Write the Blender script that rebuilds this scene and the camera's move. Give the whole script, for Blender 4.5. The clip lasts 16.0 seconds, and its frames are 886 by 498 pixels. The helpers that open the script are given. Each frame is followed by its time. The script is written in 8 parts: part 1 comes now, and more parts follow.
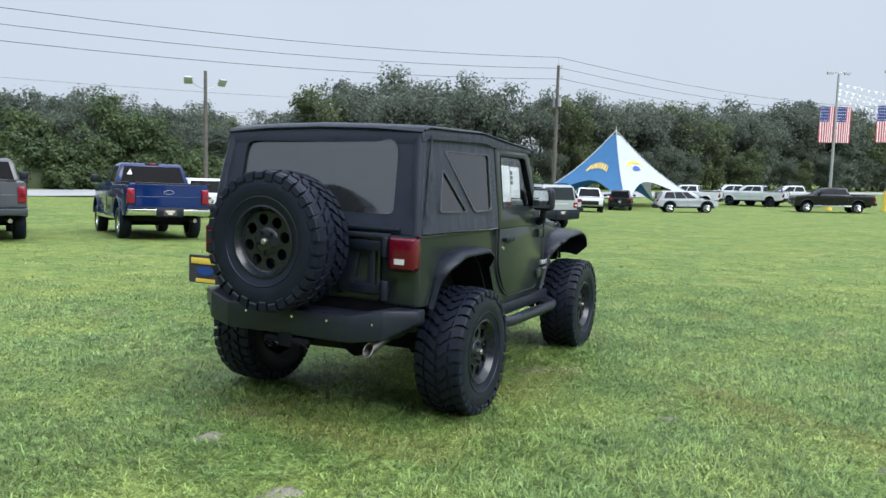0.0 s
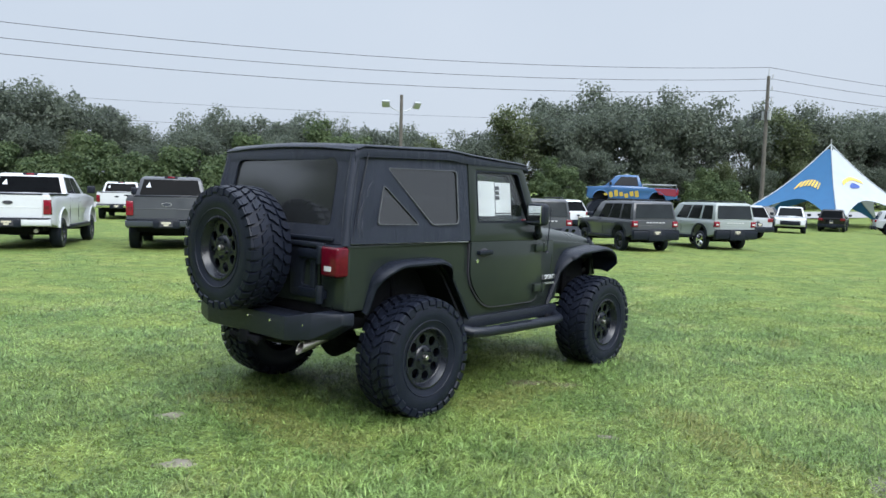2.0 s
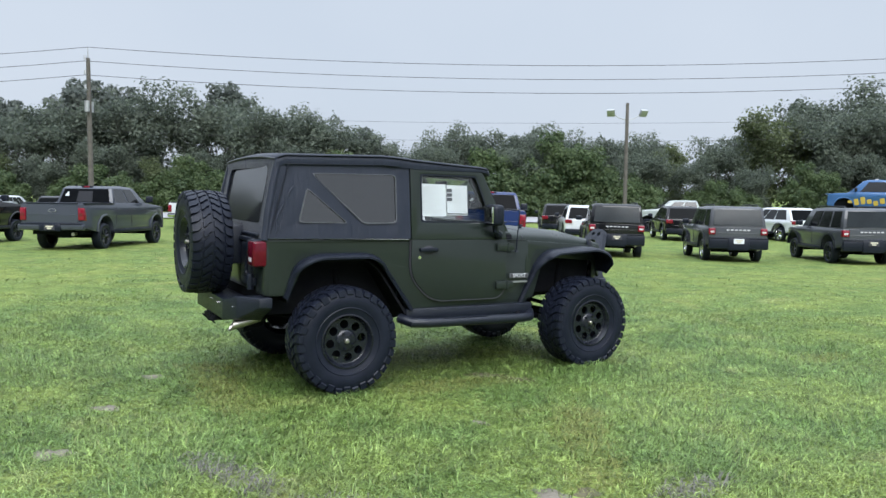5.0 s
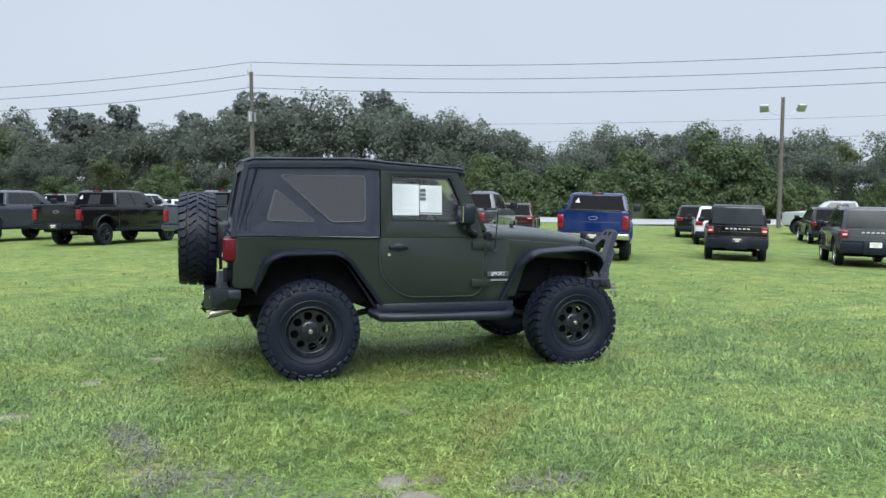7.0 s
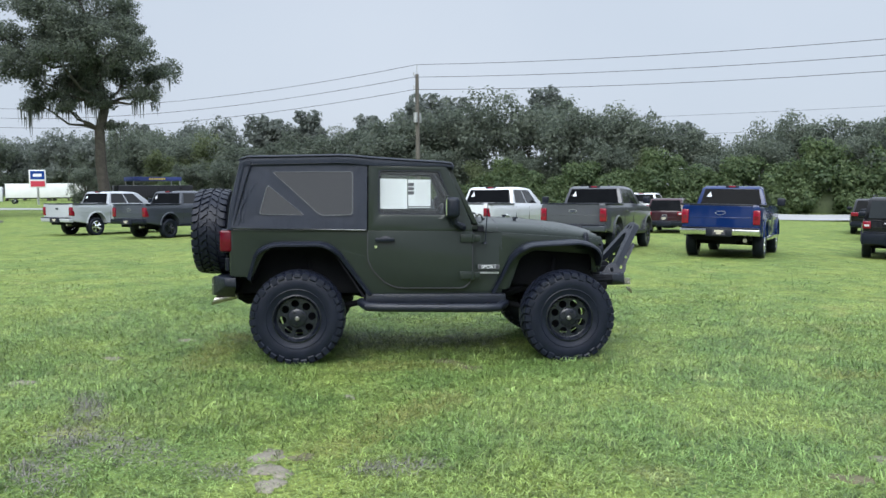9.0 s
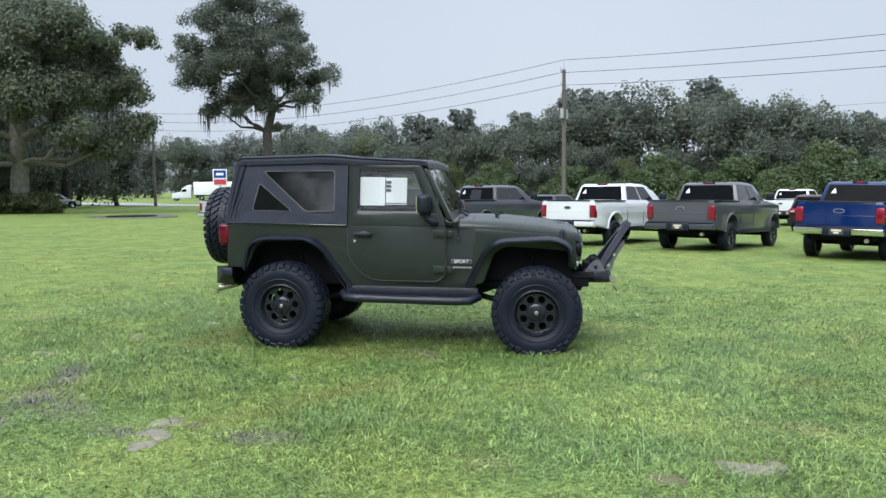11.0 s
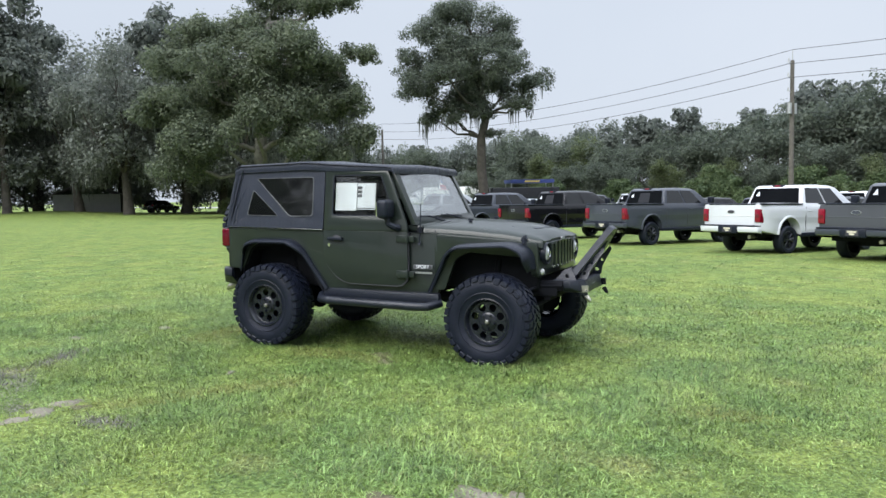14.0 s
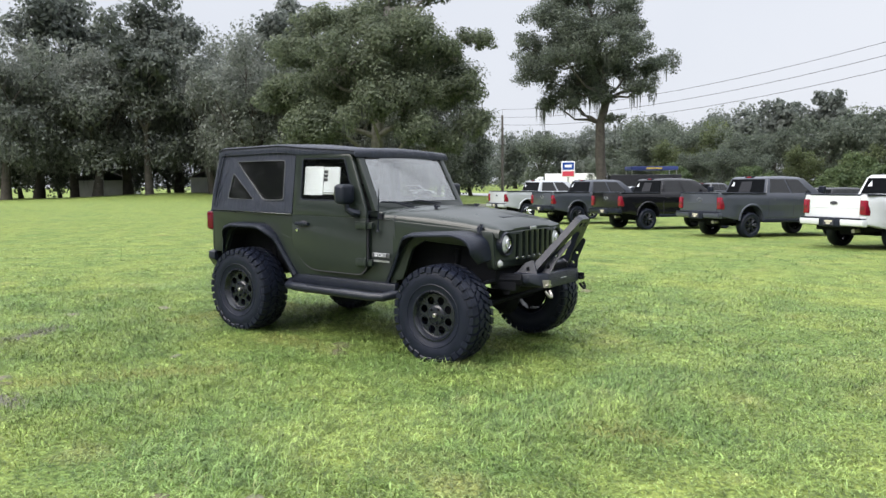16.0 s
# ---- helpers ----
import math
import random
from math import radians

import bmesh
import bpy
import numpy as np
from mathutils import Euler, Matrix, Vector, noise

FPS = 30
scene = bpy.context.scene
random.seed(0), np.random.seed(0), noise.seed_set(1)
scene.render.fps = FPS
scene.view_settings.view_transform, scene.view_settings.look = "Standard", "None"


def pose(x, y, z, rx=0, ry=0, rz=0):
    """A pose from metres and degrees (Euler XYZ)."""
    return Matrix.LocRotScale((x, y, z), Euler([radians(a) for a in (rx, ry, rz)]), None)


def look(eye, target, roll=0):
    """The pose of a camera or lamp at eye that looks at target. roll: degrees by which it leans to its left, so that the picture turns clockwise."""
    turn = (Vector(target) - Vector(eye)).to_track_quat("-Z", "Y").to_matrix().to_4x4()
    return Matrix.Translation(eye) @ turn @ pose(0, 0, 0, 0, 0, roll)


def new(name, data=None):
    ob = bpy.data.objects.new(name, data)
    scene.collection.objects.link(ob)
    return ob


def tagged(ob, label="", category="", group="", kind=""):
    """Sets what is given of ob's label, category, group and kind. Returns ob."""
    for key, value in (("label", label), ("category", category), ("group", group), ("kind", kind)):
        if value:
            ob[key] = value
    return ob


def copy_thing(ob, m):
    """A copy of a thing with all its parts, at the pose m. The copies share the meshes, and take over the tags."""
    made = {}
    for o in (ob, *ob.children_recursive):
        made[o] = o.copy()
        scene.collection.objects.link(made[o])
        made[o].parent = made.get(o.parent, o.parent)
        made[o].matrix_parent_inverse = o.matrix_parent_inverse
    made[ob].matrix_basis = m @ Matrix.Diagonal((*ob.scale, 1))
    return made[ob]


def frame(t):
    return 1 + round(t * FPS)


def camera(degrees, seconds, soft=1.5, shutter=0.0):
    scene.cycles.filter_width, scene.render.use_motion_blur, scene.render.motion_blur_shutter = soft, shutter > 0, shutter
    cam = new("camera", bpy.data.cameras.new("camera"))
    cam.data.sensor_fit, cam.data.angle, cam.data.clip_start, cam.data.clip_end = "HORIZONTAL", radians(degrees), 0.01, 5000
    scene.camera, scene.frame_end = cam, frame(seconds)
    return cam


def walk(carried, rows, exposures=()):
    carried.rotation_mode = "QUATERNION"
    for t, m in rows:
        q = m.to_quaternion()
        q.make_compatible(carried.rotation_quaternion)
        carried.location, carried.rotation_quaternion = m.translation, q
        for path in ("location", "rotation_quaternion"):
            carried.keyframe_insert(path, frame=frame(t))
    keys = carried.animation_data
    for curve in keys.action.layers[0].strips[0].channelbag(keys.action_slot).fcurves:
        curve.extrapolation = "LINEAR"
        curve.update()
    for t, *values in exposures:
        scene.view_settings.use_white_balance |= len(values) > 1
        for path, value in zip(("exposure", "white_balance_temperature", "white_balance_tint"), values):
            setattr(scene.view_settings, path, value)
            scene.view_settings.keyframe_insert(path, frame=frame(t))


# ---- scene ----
cam = camera(60.4, 16.0)
METRES, EYE, TILT, LEAN, TURN = 13.53, 1.515, 0.0, 0.0, 0.0
ROWS = [
    (0.0, 0.0, 0.0, 0.0, 0.16, -5.87, -1.52),
    (0.5, 0.0309, -0.0048, 0.002, 4.2, -5.79, -1.56),
    (1.0, 0.0612, -0.0045, 0.0027, 8.18, -5.52, -1.58),
    (1.5, 0.0958, -0.0067, 0.0029, 12.03, -5.2, -1.52),
    (2.0, 0.1282, -0.0038, 0.0019, 15.7, -4.92, -1.43),
    (2.5, 0.1642, -0.0067, 0.0022, 19.32, -4.75, -1.25),
    (3.0, 0.1966, -0.004, 0.0012, 22.68, -4.62, -1.0),
    (3.5, 0.2314, -0.0022, 0.0018, 25.97, -4.53, -0.67),
    (4.0, 0.2597, 0.0098, 0.0007, 28.99, -4.48, -0.48),
    (6.5, 0.3814, 0.084, -0.0008, 43.44, -4.28, -0.57),
    (7.0, 0.4078, 0.1036, -0.0013, 46.6, -4.26, -0.19),
    (7.5, 0.4273, 0.1287, -0.0024, 49.91, -4.25, 0.15),
    (8.0, 0.4523, 0.1516, -0.0029, 53.41, -4.27, 0.41),
    (8.5, 0.471, 0.175, -0.0033, 56.76, -4.35, 0.5),
    (9.0, 0.4907, 0.1989, -0.004, 60.04, -4.43, 0.52),
    (11.5, 0.5719, 0.3366, -0.0054, 75.17, -4.44, 0.81),
    (12.0, 0.5778, 0.366, -0.0073, 78.05, -4.26, 0.98),
    (12.5, 0.5854, 0.397, -0.0083, 80.95, -4.08, 1.14),
    (13.0, 0.5855, 0.4276, -0.0083, 83.81, -3.96, 1.22),
    (13.5, 0.5872, 0.4591, -0.0084, 86.73, -3.9, 1.22),
    (14.0, 0.5882, 0.4919, -0.0072, 89.67, -3.97, 1.13),
    (14.5, 0.5834, 0.5211, -0.0071, 92.48, -4.13, 0.95),
    (15.0, 0.5771, 0.5517, -0.0078, 95.06, -4.43, 0.73),
    (15.5, 0.564, 0.5772, -0.0092, 97.32, -4.69, 0.52),
    (16.0, 0.5508, 0.6017, -0.0093, 99.28, -4.88, 0.49),
]
EXPOSURES = [(0.0, 1.14, 6420, 10), (9.0, 1.13, 6450, 10), (12.5, 1.20, 6480, 10), (14.5, 1.29, 6720, 12), (16.0, 1.40, 7050, 14)]
walk(cam, [(t, pose(0, 0, EYE, TILT, LEAN, TURN) @ pose(METRES * x, METRES * y, METRES * z, 90 + pitch, roll, yaw)) for t, x, y, z, yaw, pitch, roll in ROWS], EXPOSURES)

# ---- world and sun: a bright overcast sky ----
from mathutils import geometry

world = bpy.data.worlds.new("overcast_sky")
scene.world = world
world.use_nodes = True
wn, wl = world.node_tree.nodes, world.node_tree.links
wn.clear()
w_out = wn.new("ShaderNodeOutputWorld")
w_bg = wn.new("ShaderNodeBackground")
w_sky = wn.new("ShaderNodeTexSky")
w_sky.sky_type = "NISHITA"
w_sky.sun_disc = False
w_sky.sun_elevation = radians(43)
w_sky.sun_rotation = radians(135)
w_sky.dust_density = 4.0
w_scale = wn.new("ShaderNodeVectorMath")
w_scale.operation = "SCALE"
w_scale.inputs["Scale"].default_value = 0.10
w_co = wn.new("ShaderNodeTexCoord")
w_noise = wn.new("ShaderNodeTexNoise")
w_noise.inputs["Scale"].default_value = 1.6
w_noise.inputs["Detail"].default_value = 5.0
w_ramp = wn.new("ShaderNodeValToRGB")
w_ramp.color_ramp.elements[0].position = 0.3
w_ramp.color_ramp.elements[0].color = (0.60, 0.68, 0.79, 1)
w_ramp.color_ramp.elements[1].position = 0.72
w_ramp.color_ramp.elements[1].color = (0.68, 0.75, 0.85, 1)
w_mix = wn.new("ShaderNodeMix")
w_mix.data_type = "RGBA"
w_mix.inputs["Factor"].default_value = 0.90
wl.new(w_sky.outputs["Color"], w_scale.inputs[0])
wl.new(w_co.outputs["Generated"], w_noise.inputs["Vector"])
wl.new(w_noise.outputs["Fac"], w_ramp.inputs["Fac"])
wl.new(w_scale.outputs["Vector"], w_mix.inputs[6])
wl.new(w_ramp.outputs["Color"], w_mix.inputs[7])
wl.new(w_mix.outputs[2], w_bg.inputs["Color"])
# the overcast brightens towards the zenith
w_sep = wn.new("ShaderNodeSeparateXYZ")
w_up = wn.new("ShaderNodeMapRange")
w_up.interpolation_type = "SMOOTHSTEP"
w_up.inputs["From Min"].default_value, w_up.inputs["From Max"].default_value = 0.30, 1.0
w_up.inputs["To Min"].default_value, w_up.inputs["To Max"].default_value = 0.48, 1.75
wl.new(w_co.outputs["Generated"], w_sep.inputs[0])
wl.new(w_sep.outputs["Z"], w_up.inputs["Value"])
wl.new(w_up.outputs["Result"], w_bg.inputs["Strength"])
wl.new(w_bg.outputs["Background"], w_out.inputs["Surface"])

sun_data = bpy.data.lights.new("sun", "SUN")
sun_data.energy = 1.5
sun_data.angle = radians(46)
sun_data.color = (0.97, 0.99, 1.0)
sun = new("sun", sun_data)
sun.matrix_basis = look((0, 0, 40), (-30, 30, 0))


# ---- materials ----
def rgba(c):
    return (c[0], c[1], c[2], 1.0)


def material(name, a, b=None, rough=0.6, metal=0.0, scale=8.0, detail=4.0, bump=0.0, bump_scale=None, fine=None, spec=0.5, coat=0.0, rand=0.0, island=0.0, trans=0.0):
    """Principled surface whose colour wanders from a to b by noise at two scales, with fine relief."""
    b = b or tuple(min(1.0, v * 1.25 + 0.004) for v in a)
    m = bpy.data.materials.new(name)
    m.use_nodes = True
    n, l = m.node_tree.nodes, m.node_tree.links
    p = n["Principled BSDF"]
    co = n.new("ShaderNodeTexCoord")
    nz = n.new("ShaderNodeTexNoise")
    nz.inputs["Scale"].default_value = scale
    nz.inputs["Detail"].default_value = detail
    l.new(co.outputs["Object"], nz.inputs["Vector"])
    nf = n.new("ShaderNodeTexNoise")
    nf.inputs["Scale"].default_value = fine or scale * 9
    nf.inputs["Detail"].default_value = 3.0
    l.new(co.outputs["Object"], nf.inputs["Vector"])
    av = n.new("ShaderNodeMath")
    av.operation = "MULTIPLY_ADD"
    l.new(nf.outputs["Fac"], av.inputs[0])
    av.inputs[1].default_value = 0.35
    half = n.new("ShaderNodeMath")
    half.operation = "MULTIPLY"
    half.inputs[1].default_value = 0.65
    l.new(nz.outputs["Fac"], half.inputs[0])
    l.new(half.outputs[0], av.inputs[2])
    fac = av.outputs[0]
    if rand or island:
        src = n.new("ShaderNodeObjectInfo").outputs["Random"] if rand else n.new("ShaderNodeNewGeometry").outputs["Random Per Island"]
        ad = n.new("ShaderNodeMath")
        ad.operation = "MULTIPLY_ADD"
        sub = n.new("ShaderNodeMath")
        sub.operation = "SUBTRACT"
        sub.inputs[1].default_value = 0.5
        l.new(src, sub.inputs[0])
        l.new(sub.outputs[0], ad.inputs[0])
        ad.inputs[1].default_value = rand or island
        l.new(fac, ad.inputs[2])
        fac = ad.outputs[0]
    rp = n.new("ShaderNodeValToRGB")
    rp.color_ramp.elements[0].position, rp.color_ramp.elements[0].color = 0.3, rgba(a)
    rp.color_ramp.elements[1].position, rp.color_ramp.elements[1].color = 0.7, rgba(b)
    l.new(fac, rp.inputs["Fac"])
    l.new(rp.outputs["Color"], p.inputs["Base Color"])
    rr = n.new("ShaderNodeMapRange")
    rr.inputs["To Min"].default_value, rr.inputs["To Max"].default_value = max(0.02, rough - 0.07), min(1.0, rough + 0.07)
    l.new(nz.outputs["Fac"], rr.inputs["Value"])
    l.new(rr.outputs["Result"], p.inputs["Roughness"])
    p.inputs["Metallic"].default_value = metal
    p.inputs["Specular IOR Level"].default_value = spec
    p.inputs["Coat Weight"].default_value = coat
    p.inputs["Coat Roughness"].default_value = 0.08
    if trans:
        p.inputs["Subsurface Weight"].default_value = 0.0
        tr = n.new("ShaderNodeBsdfTranslucent")
        l.new(rp.outputs["Color"], tr.inputs["Color"])
        mx = n.new("ShaderNodeMixShader")
        mx.inputs["Fac"].default_value = trans
        l.new(p.outputs["BSDF"], mx.inputs[1])
        l.new(tr.outputs["BSDF"], mx.inputs[2])
        l.new(mx.outputs["Shader"], n["Material Output"].inputs["Surface"])
    if bump:
        bp = n.new("ShaderNodeBump")
        bp.inputs["Strength"].default_value = bump
        bp.inputs["Distance"].default_value = 0.01
        nb = n.new("ShaderNodeTexNoise")
        nb.inputs["Scale"].default_value = bump_scale or scale * 20
        nb.inputs["Detail"].default_value = 4.0
        l.new(co.outputs["Object"], nb.inputs["Vector"])
        l.new(nb.outputs["Fac"], bp.inputs["Height"])
        l.new(bp.outputs["Normal"], p.inputs["Normal"])
    return m


def glass(name, tint, alpha, rough=0.03, ior=1.5, power=5.0, edge=0.6, haze=0.032):
    """A thin tinted pane: clear gloss over a see-through tint."""
    m = bpy.data.materials.new(name)
    m.use_nodes = True
    n, l = m.node_tree.nodes, m.node_tree.links
    n.remove(n["Principled BSDF"])
    tr, df, gl = n.new("ShaderNodeBsdfTransparent"), n.new("ShaderNodeBsdfDiffuse"), n.new("ShaderNodeBsdfGlossy")
    tr.inputs["Color"].default_value = rgba(tint)
    df.inputs["Color"].default_value = (haze, haze * 1.08, haze * 1.15, 1)
    gl.inputs["Roughness"].default_value = rough
    m1, m2, lw = n.new("ShaderNodeMixShader"), n.new("ShaderNodeMixShader"), n.new("ShaderNodeLayerWeight")
    lw.inputs["Blend"].default_value = 0.5
    pw, fr = n.new("ShaderNodeMath"), n.new("ShaderNodeMath")
    pw.operation, pw.inputs[1].default_value = "POWER", power
    fr.operation, fr.inputs[1].default_value, fr.inputs[2].default_value = "MULTIPLY_ADD", edge, ((ior - 1) / (ior + 1)) ** 2
    l.new(lw.outputs["Facing"], pw.inputs[0])
    l.new(pw.outputs[0], fr.inputs[0])
    m1.inputs["Fac"].default_value = alpha
    l.new(tr.outputs[0], m1.inputs[1])
    l.new(df.outputs[0], m1.inputs[2])
    l.new(fr.outputs[0], m2.inputs["Fac"])
    l.new(m1.outputs[0], m2.inputs[1])
    l.new(gl.outputs[0], m2.inputs[2])
    l.new(m2.outputs[0], n["Material Output"].inputs["Surface"])
    return m


M_GREEN = material("dark_green_car_paint", (0.0165, 0.0224, 0.0202), (0.0200, 0.0264, 0.0238), rough=0.3, scale=2.0, coat=0.4, spec=0.16)
M_BLACK = material("black_textured_coating", (0.0080, 0.0105, 0.0185), (0.0130, 0.0162, 0.0265), rough=0.34, spec=0.42, scale=14, bump=0.25, bump_scale=300)
M_RUBBER = material("black_tyre_rubber", (0.0056, 0.0076, 0.0150), (0.0112, 0.0142, 0.0255), rough=0.42, scale=9, bump=0.2, bump_scale=120, spec=0.22)
M_FABRIC = material("black_twill_soft_top", (0.0105, 0.0142, 0.0262), (0.0158, 0.0208, 0.0365), rough=0.45, scale=5, bump=0.3, bump_scale=500, spec=0.28)
M_FABRIC.node_tree.nodes["Principled BSDF"].inputs["Sheen Weight"].default_value = 0.12
M_FABRIC.node_tree.nodes["Principled BSDF"].inputs["Sheen Roughness"].default_value = 0.4


def slack(m, scale, deep):
    """Adds the broad soft creases of slack cloth to a material's fine relief."""
    n, l = m.node_tree.nodes, m.node_tree.links
    p = n["Principled BSDF"]
    fine = p.inputs["Normal"].links[0].from_node
    t, b, co, mp = n.new("ShaderNodeTexNoise"), n.new("ShaderNodeBump"), n.new("ShaderNodeTexCoord"), n.new("ShaderNodeMapping")
    mp.inputs["Scale"].default_value = (1.0, 0.6, 0.35)
    l.new(co.outputs["Object"], mp.inputs["Vector"])
    l.new(mp.outputs["Vector"], t.inputs["Vector"])
    t.inputs["Scale"].default_value, t.inputs["Detail"].default_value = scale, 2.5
    b.inputs["Strength"].default_value, b.inputs["Distance"].default_value = 0.8, deep
    l.new(t.outputs["Fac"], b.inputs["Height"])
    l.new(b.outputs["Normal"], fine.inputs["Normal"])


slack(M_FABRIC, 9.0, 0.022)
M_RIM = material("satin_black_steel", (0.0048, 0.0062, 0.0108), (0.0092, 0.0112, 0.0180), rough=0.26, scale=10, spec=0.5)
M_UNDER = material("dirty_black_chassis", (0.0038, 0.0046, 0.0078), (0.0115, 0.0120, 0.0145), rough=0.8, scale=7, bump=0.3, spec=0.12)
M_PLASTIC = material("charcoal_moulded_plastic", (0.0060, 0.0082, 0.0155), (0.0105, 0.0138, 0.0235), rough=0.38, scale=20, bump=0.2, bump_scale=260, spec=0.26)
M_WELT = material("pale_window_welt", (0.060, 0.064, 0.072), (0.10, 0.105, 0.115), rough=0.4, scale=20)
M_CHROME = material("bright_chrome", (0.72, 0.73, 0.75), (0.8, 0.8, 0.82), rough=0.12, metal=1.0)
M_STEEL = material("dull_exhaust_steel", (0.34, 0.32, 0.29), (0.55, 0.53, 0.49), rough=0.38, metal=1.0, scale=18)
M_RED = material("red_lamp_lens", (0.062, 0.0012, 0.007), (0.11, 0.0025, 0.012), rough=0.14, scale=30, coat=0.15, spec=0.3)
M_CARRED = material("bright_red_lamp_lens", (0.15, 0.004, 0.014), (0.24, 0.008, 0.024), rough=0.15, scale=30, coat=0.2)
M_DARKRED = material("dark_red_lamp_lens", (0.09, 0.006, 0.008), (0.14, 0.01, 0.012), rough=0.14, scale=30, coat=0.5)
M_WHITELENS = material("clear_lamp_lens", (0.42, 0.43, 0.44), (0.6, 0.61, 0.62), rough=0.12, scale=40, coat=0.5)
M_PAPER = material("white_printed_paper", (0.60, 0.62, 0.66), (0.66, 0.68, 0.72), rough=0.7, scale=6)
M_INK = material("black_printed_ink", (0.02, 0.02, 0.03), (0.05, 0.05, 0.06), rough=0.6)
M_GREYINK = material("pale_grey_print", (0.45, 0.45, 0.48), (0.55, 0.55, 0.58), rough=0.6)
M_SEAT = material("dark_grey_seat_cloth", (0.020, 0.020, 0.022), (0.04, 0.04, 0.042), rough=0.85, scale=12, bump=0.3)
M_VINYL = glass("smoked_vinyl_window", (0.19, 0.20, 0.22), 0.12, 0.05, 2.2)
M_REARVINYL = glass("rear_vinyl_window", (0.24, 0.26, 0.29), 0.35, 0.10, 2.4, haze=0.05)
M_CLEAR = glass("clear_car_glass", (0.965, 0.98, 0.97), 0.02, 0.02, 1.65)
M_SCREEN = glass("windscreen_glass", (0.93, 0.96, 0.95), 0.05, 0.02, 2.1, 2.2, 1.0)
M_WATER = material("still_puddle_water", (0.02, 0.02, 0.017), (0.03, 0.03, 0.026), rough=0.04, scale=1.0, spec=0.6)
M_MUD = material("wet_dark_mud", (0.045, 0.048, 0.032), (0.10, 0.105, 0.065), rough=0.7, scale=1.5, bump=0.6, bump_scale=20)
M_TINT = material("tinted_car_glass", (0.003, 0.0035, 0.0045), (0.006, 0.007, 0.008), rough=0.05, scale=2, spec=0.03)
M_SIDEGLASS = material("smoked_side_glass", (0.006, 0.007, 0.008), (0.010, 0.011, 0.013), rough=0.04, scale=2, spec=0.62)
M_SKYTINT = material("light_tinted_car_glass", (0.012, 0.015, 0.018), (0.020, 0.025, 0.029), rough=0.06, scale=2, spec=0.3)
M_MIRROR = material("mirror_glass", (0.8, 0.82, 0.84), (0.82, 0.84, 0.86), rough=0.02, metal=1.0)


def paint(name, c):
    return material(name, c, tuple(v * 1.08 for v in c), rough=0.3, scale=1.5, coat=0.85, spec=0.05)


M_P_BLUE = paint("deep_blue_car_paint", (0.003, 0.016, 0.082))
M_P_WHITE = paint("white_car_paint", (0.56, 0.58, 0.61))
M_P_GREY = paint("dark_grey_car_paint", (0.060, 0.064, 0.074))
M_P_BLACK = paint("black_car_paint", (0.006, 0.006, 0.008))
M_P_SILVER = paint("silver_car_paint", (0.36, 0.38, 0.41))
M_P_SAGE = paint("pale_sage_grey_car_paint", (0.27, 0.30, 0.30))
M_P_RED = paint("dark_red_car_paint", (0.030, 0.010, 0.014))
M_P_CARBON = paint("carbon_grey_car_paint", (0.046, 0.052, 0.067))
M_P_SKYBLUE = paint("bright_blue_car_paint", (0.040, 0.105, 0.24))
M_P_YELLOW = paint("yellow_wrap_paint", (0.38, 0.28, 0.05))
M_P_SCARLET = paint("red_wrap_paint", (0.19, 0.028, 0.045))
M_BADGE = paint("blue_badge_enamel", (0.01, 0.05, 0.25))
M_PLATE = material("gold_dealer_plate", (0.46, 0.43, 0.33), (0.6, 0.56, 0.45), rough=0.5, scale=40)
M_TENTBLUE = material("blue_tent_fabric", (0.022, 0.115, 0.26), (0.03, 0.14, 0.31), rough=0.7, scale=1.2, trans=0.12)
M_TENTWHITE = material("white_tent_fabric", (0.40, 0.435, 0.47), (0.46, 0.49, 0.52), rough=0.7, scale=1.2, trans=0.15)
M_YELLOW = material("yellow_print", (0.75, 0.5, 0.06), (0.82, 0.6, 0.1), rough=0.6)
M_WOODPOLE = material("weathered_pole_timber", (0.068, 0.062, 0.055), (0.13, 0.118, 0.105), rough=0.9, scale=3, bump=0.6, bump_scale=40)
M_WIRE = material("black_wire_cover", (0.02, 0.02, 0.022), (0.04, 0.04, 0.042), rough=0.7)
M_GALV = material("galvanised_steel", (0.34, 0.35, 0.36), (0.46, 0.47, 0.48), rough=0.45, metal=0.7, scale=10)
M_BARK = material("grey_brown_bark", (0.032, 0.028, 0.024), (0.088, 0.078, 0.067), rough=0.95, scale=2.5, bump=0.8, bump_scale=18)
M_BARK_PALE = material("pale_grey_oak_bark", (0.11, 0.105, 0.095), (0.26, 0.25, 0.23), rough=0.95, scale=3, bump=0.8, bump_scale=18)
M_ASPHALT = material("pale_worn_asphalt", (0.26, 0.26, 0.265), (0.33, 0.33, 0.33), rough=0.9, scale=0.4, bump=0.3, bump_scale=30)
M_TRAILER = material("white_trailer_sheet", (0.66, 0.67, 0.69), (0.76, 0.77, 0.78), rough=0.5, scale=0.8)
M_WALL = material("pale_grey_siding", (0.44, 0.45, 0.45), (0.54, 0.55, 0.54), rough=0.8, scale=1.5)
M_ROOF = material("grey_shingle_roof", (0.16, 0.16, 0.165), (0.26, 0.26, 0.265), rough=0.9, scale=3)
M_FLAGRED = material("red_flag_cloth", (0.45, 0.03, 0.06), (0.52, 0.05, 0.08), rough=0.8)
M_FLAGBLUE = material("navy_flag_cloth", (0.03, 0.05, 0.18), (0.05, 0.07, 0.24), rough=0.8)
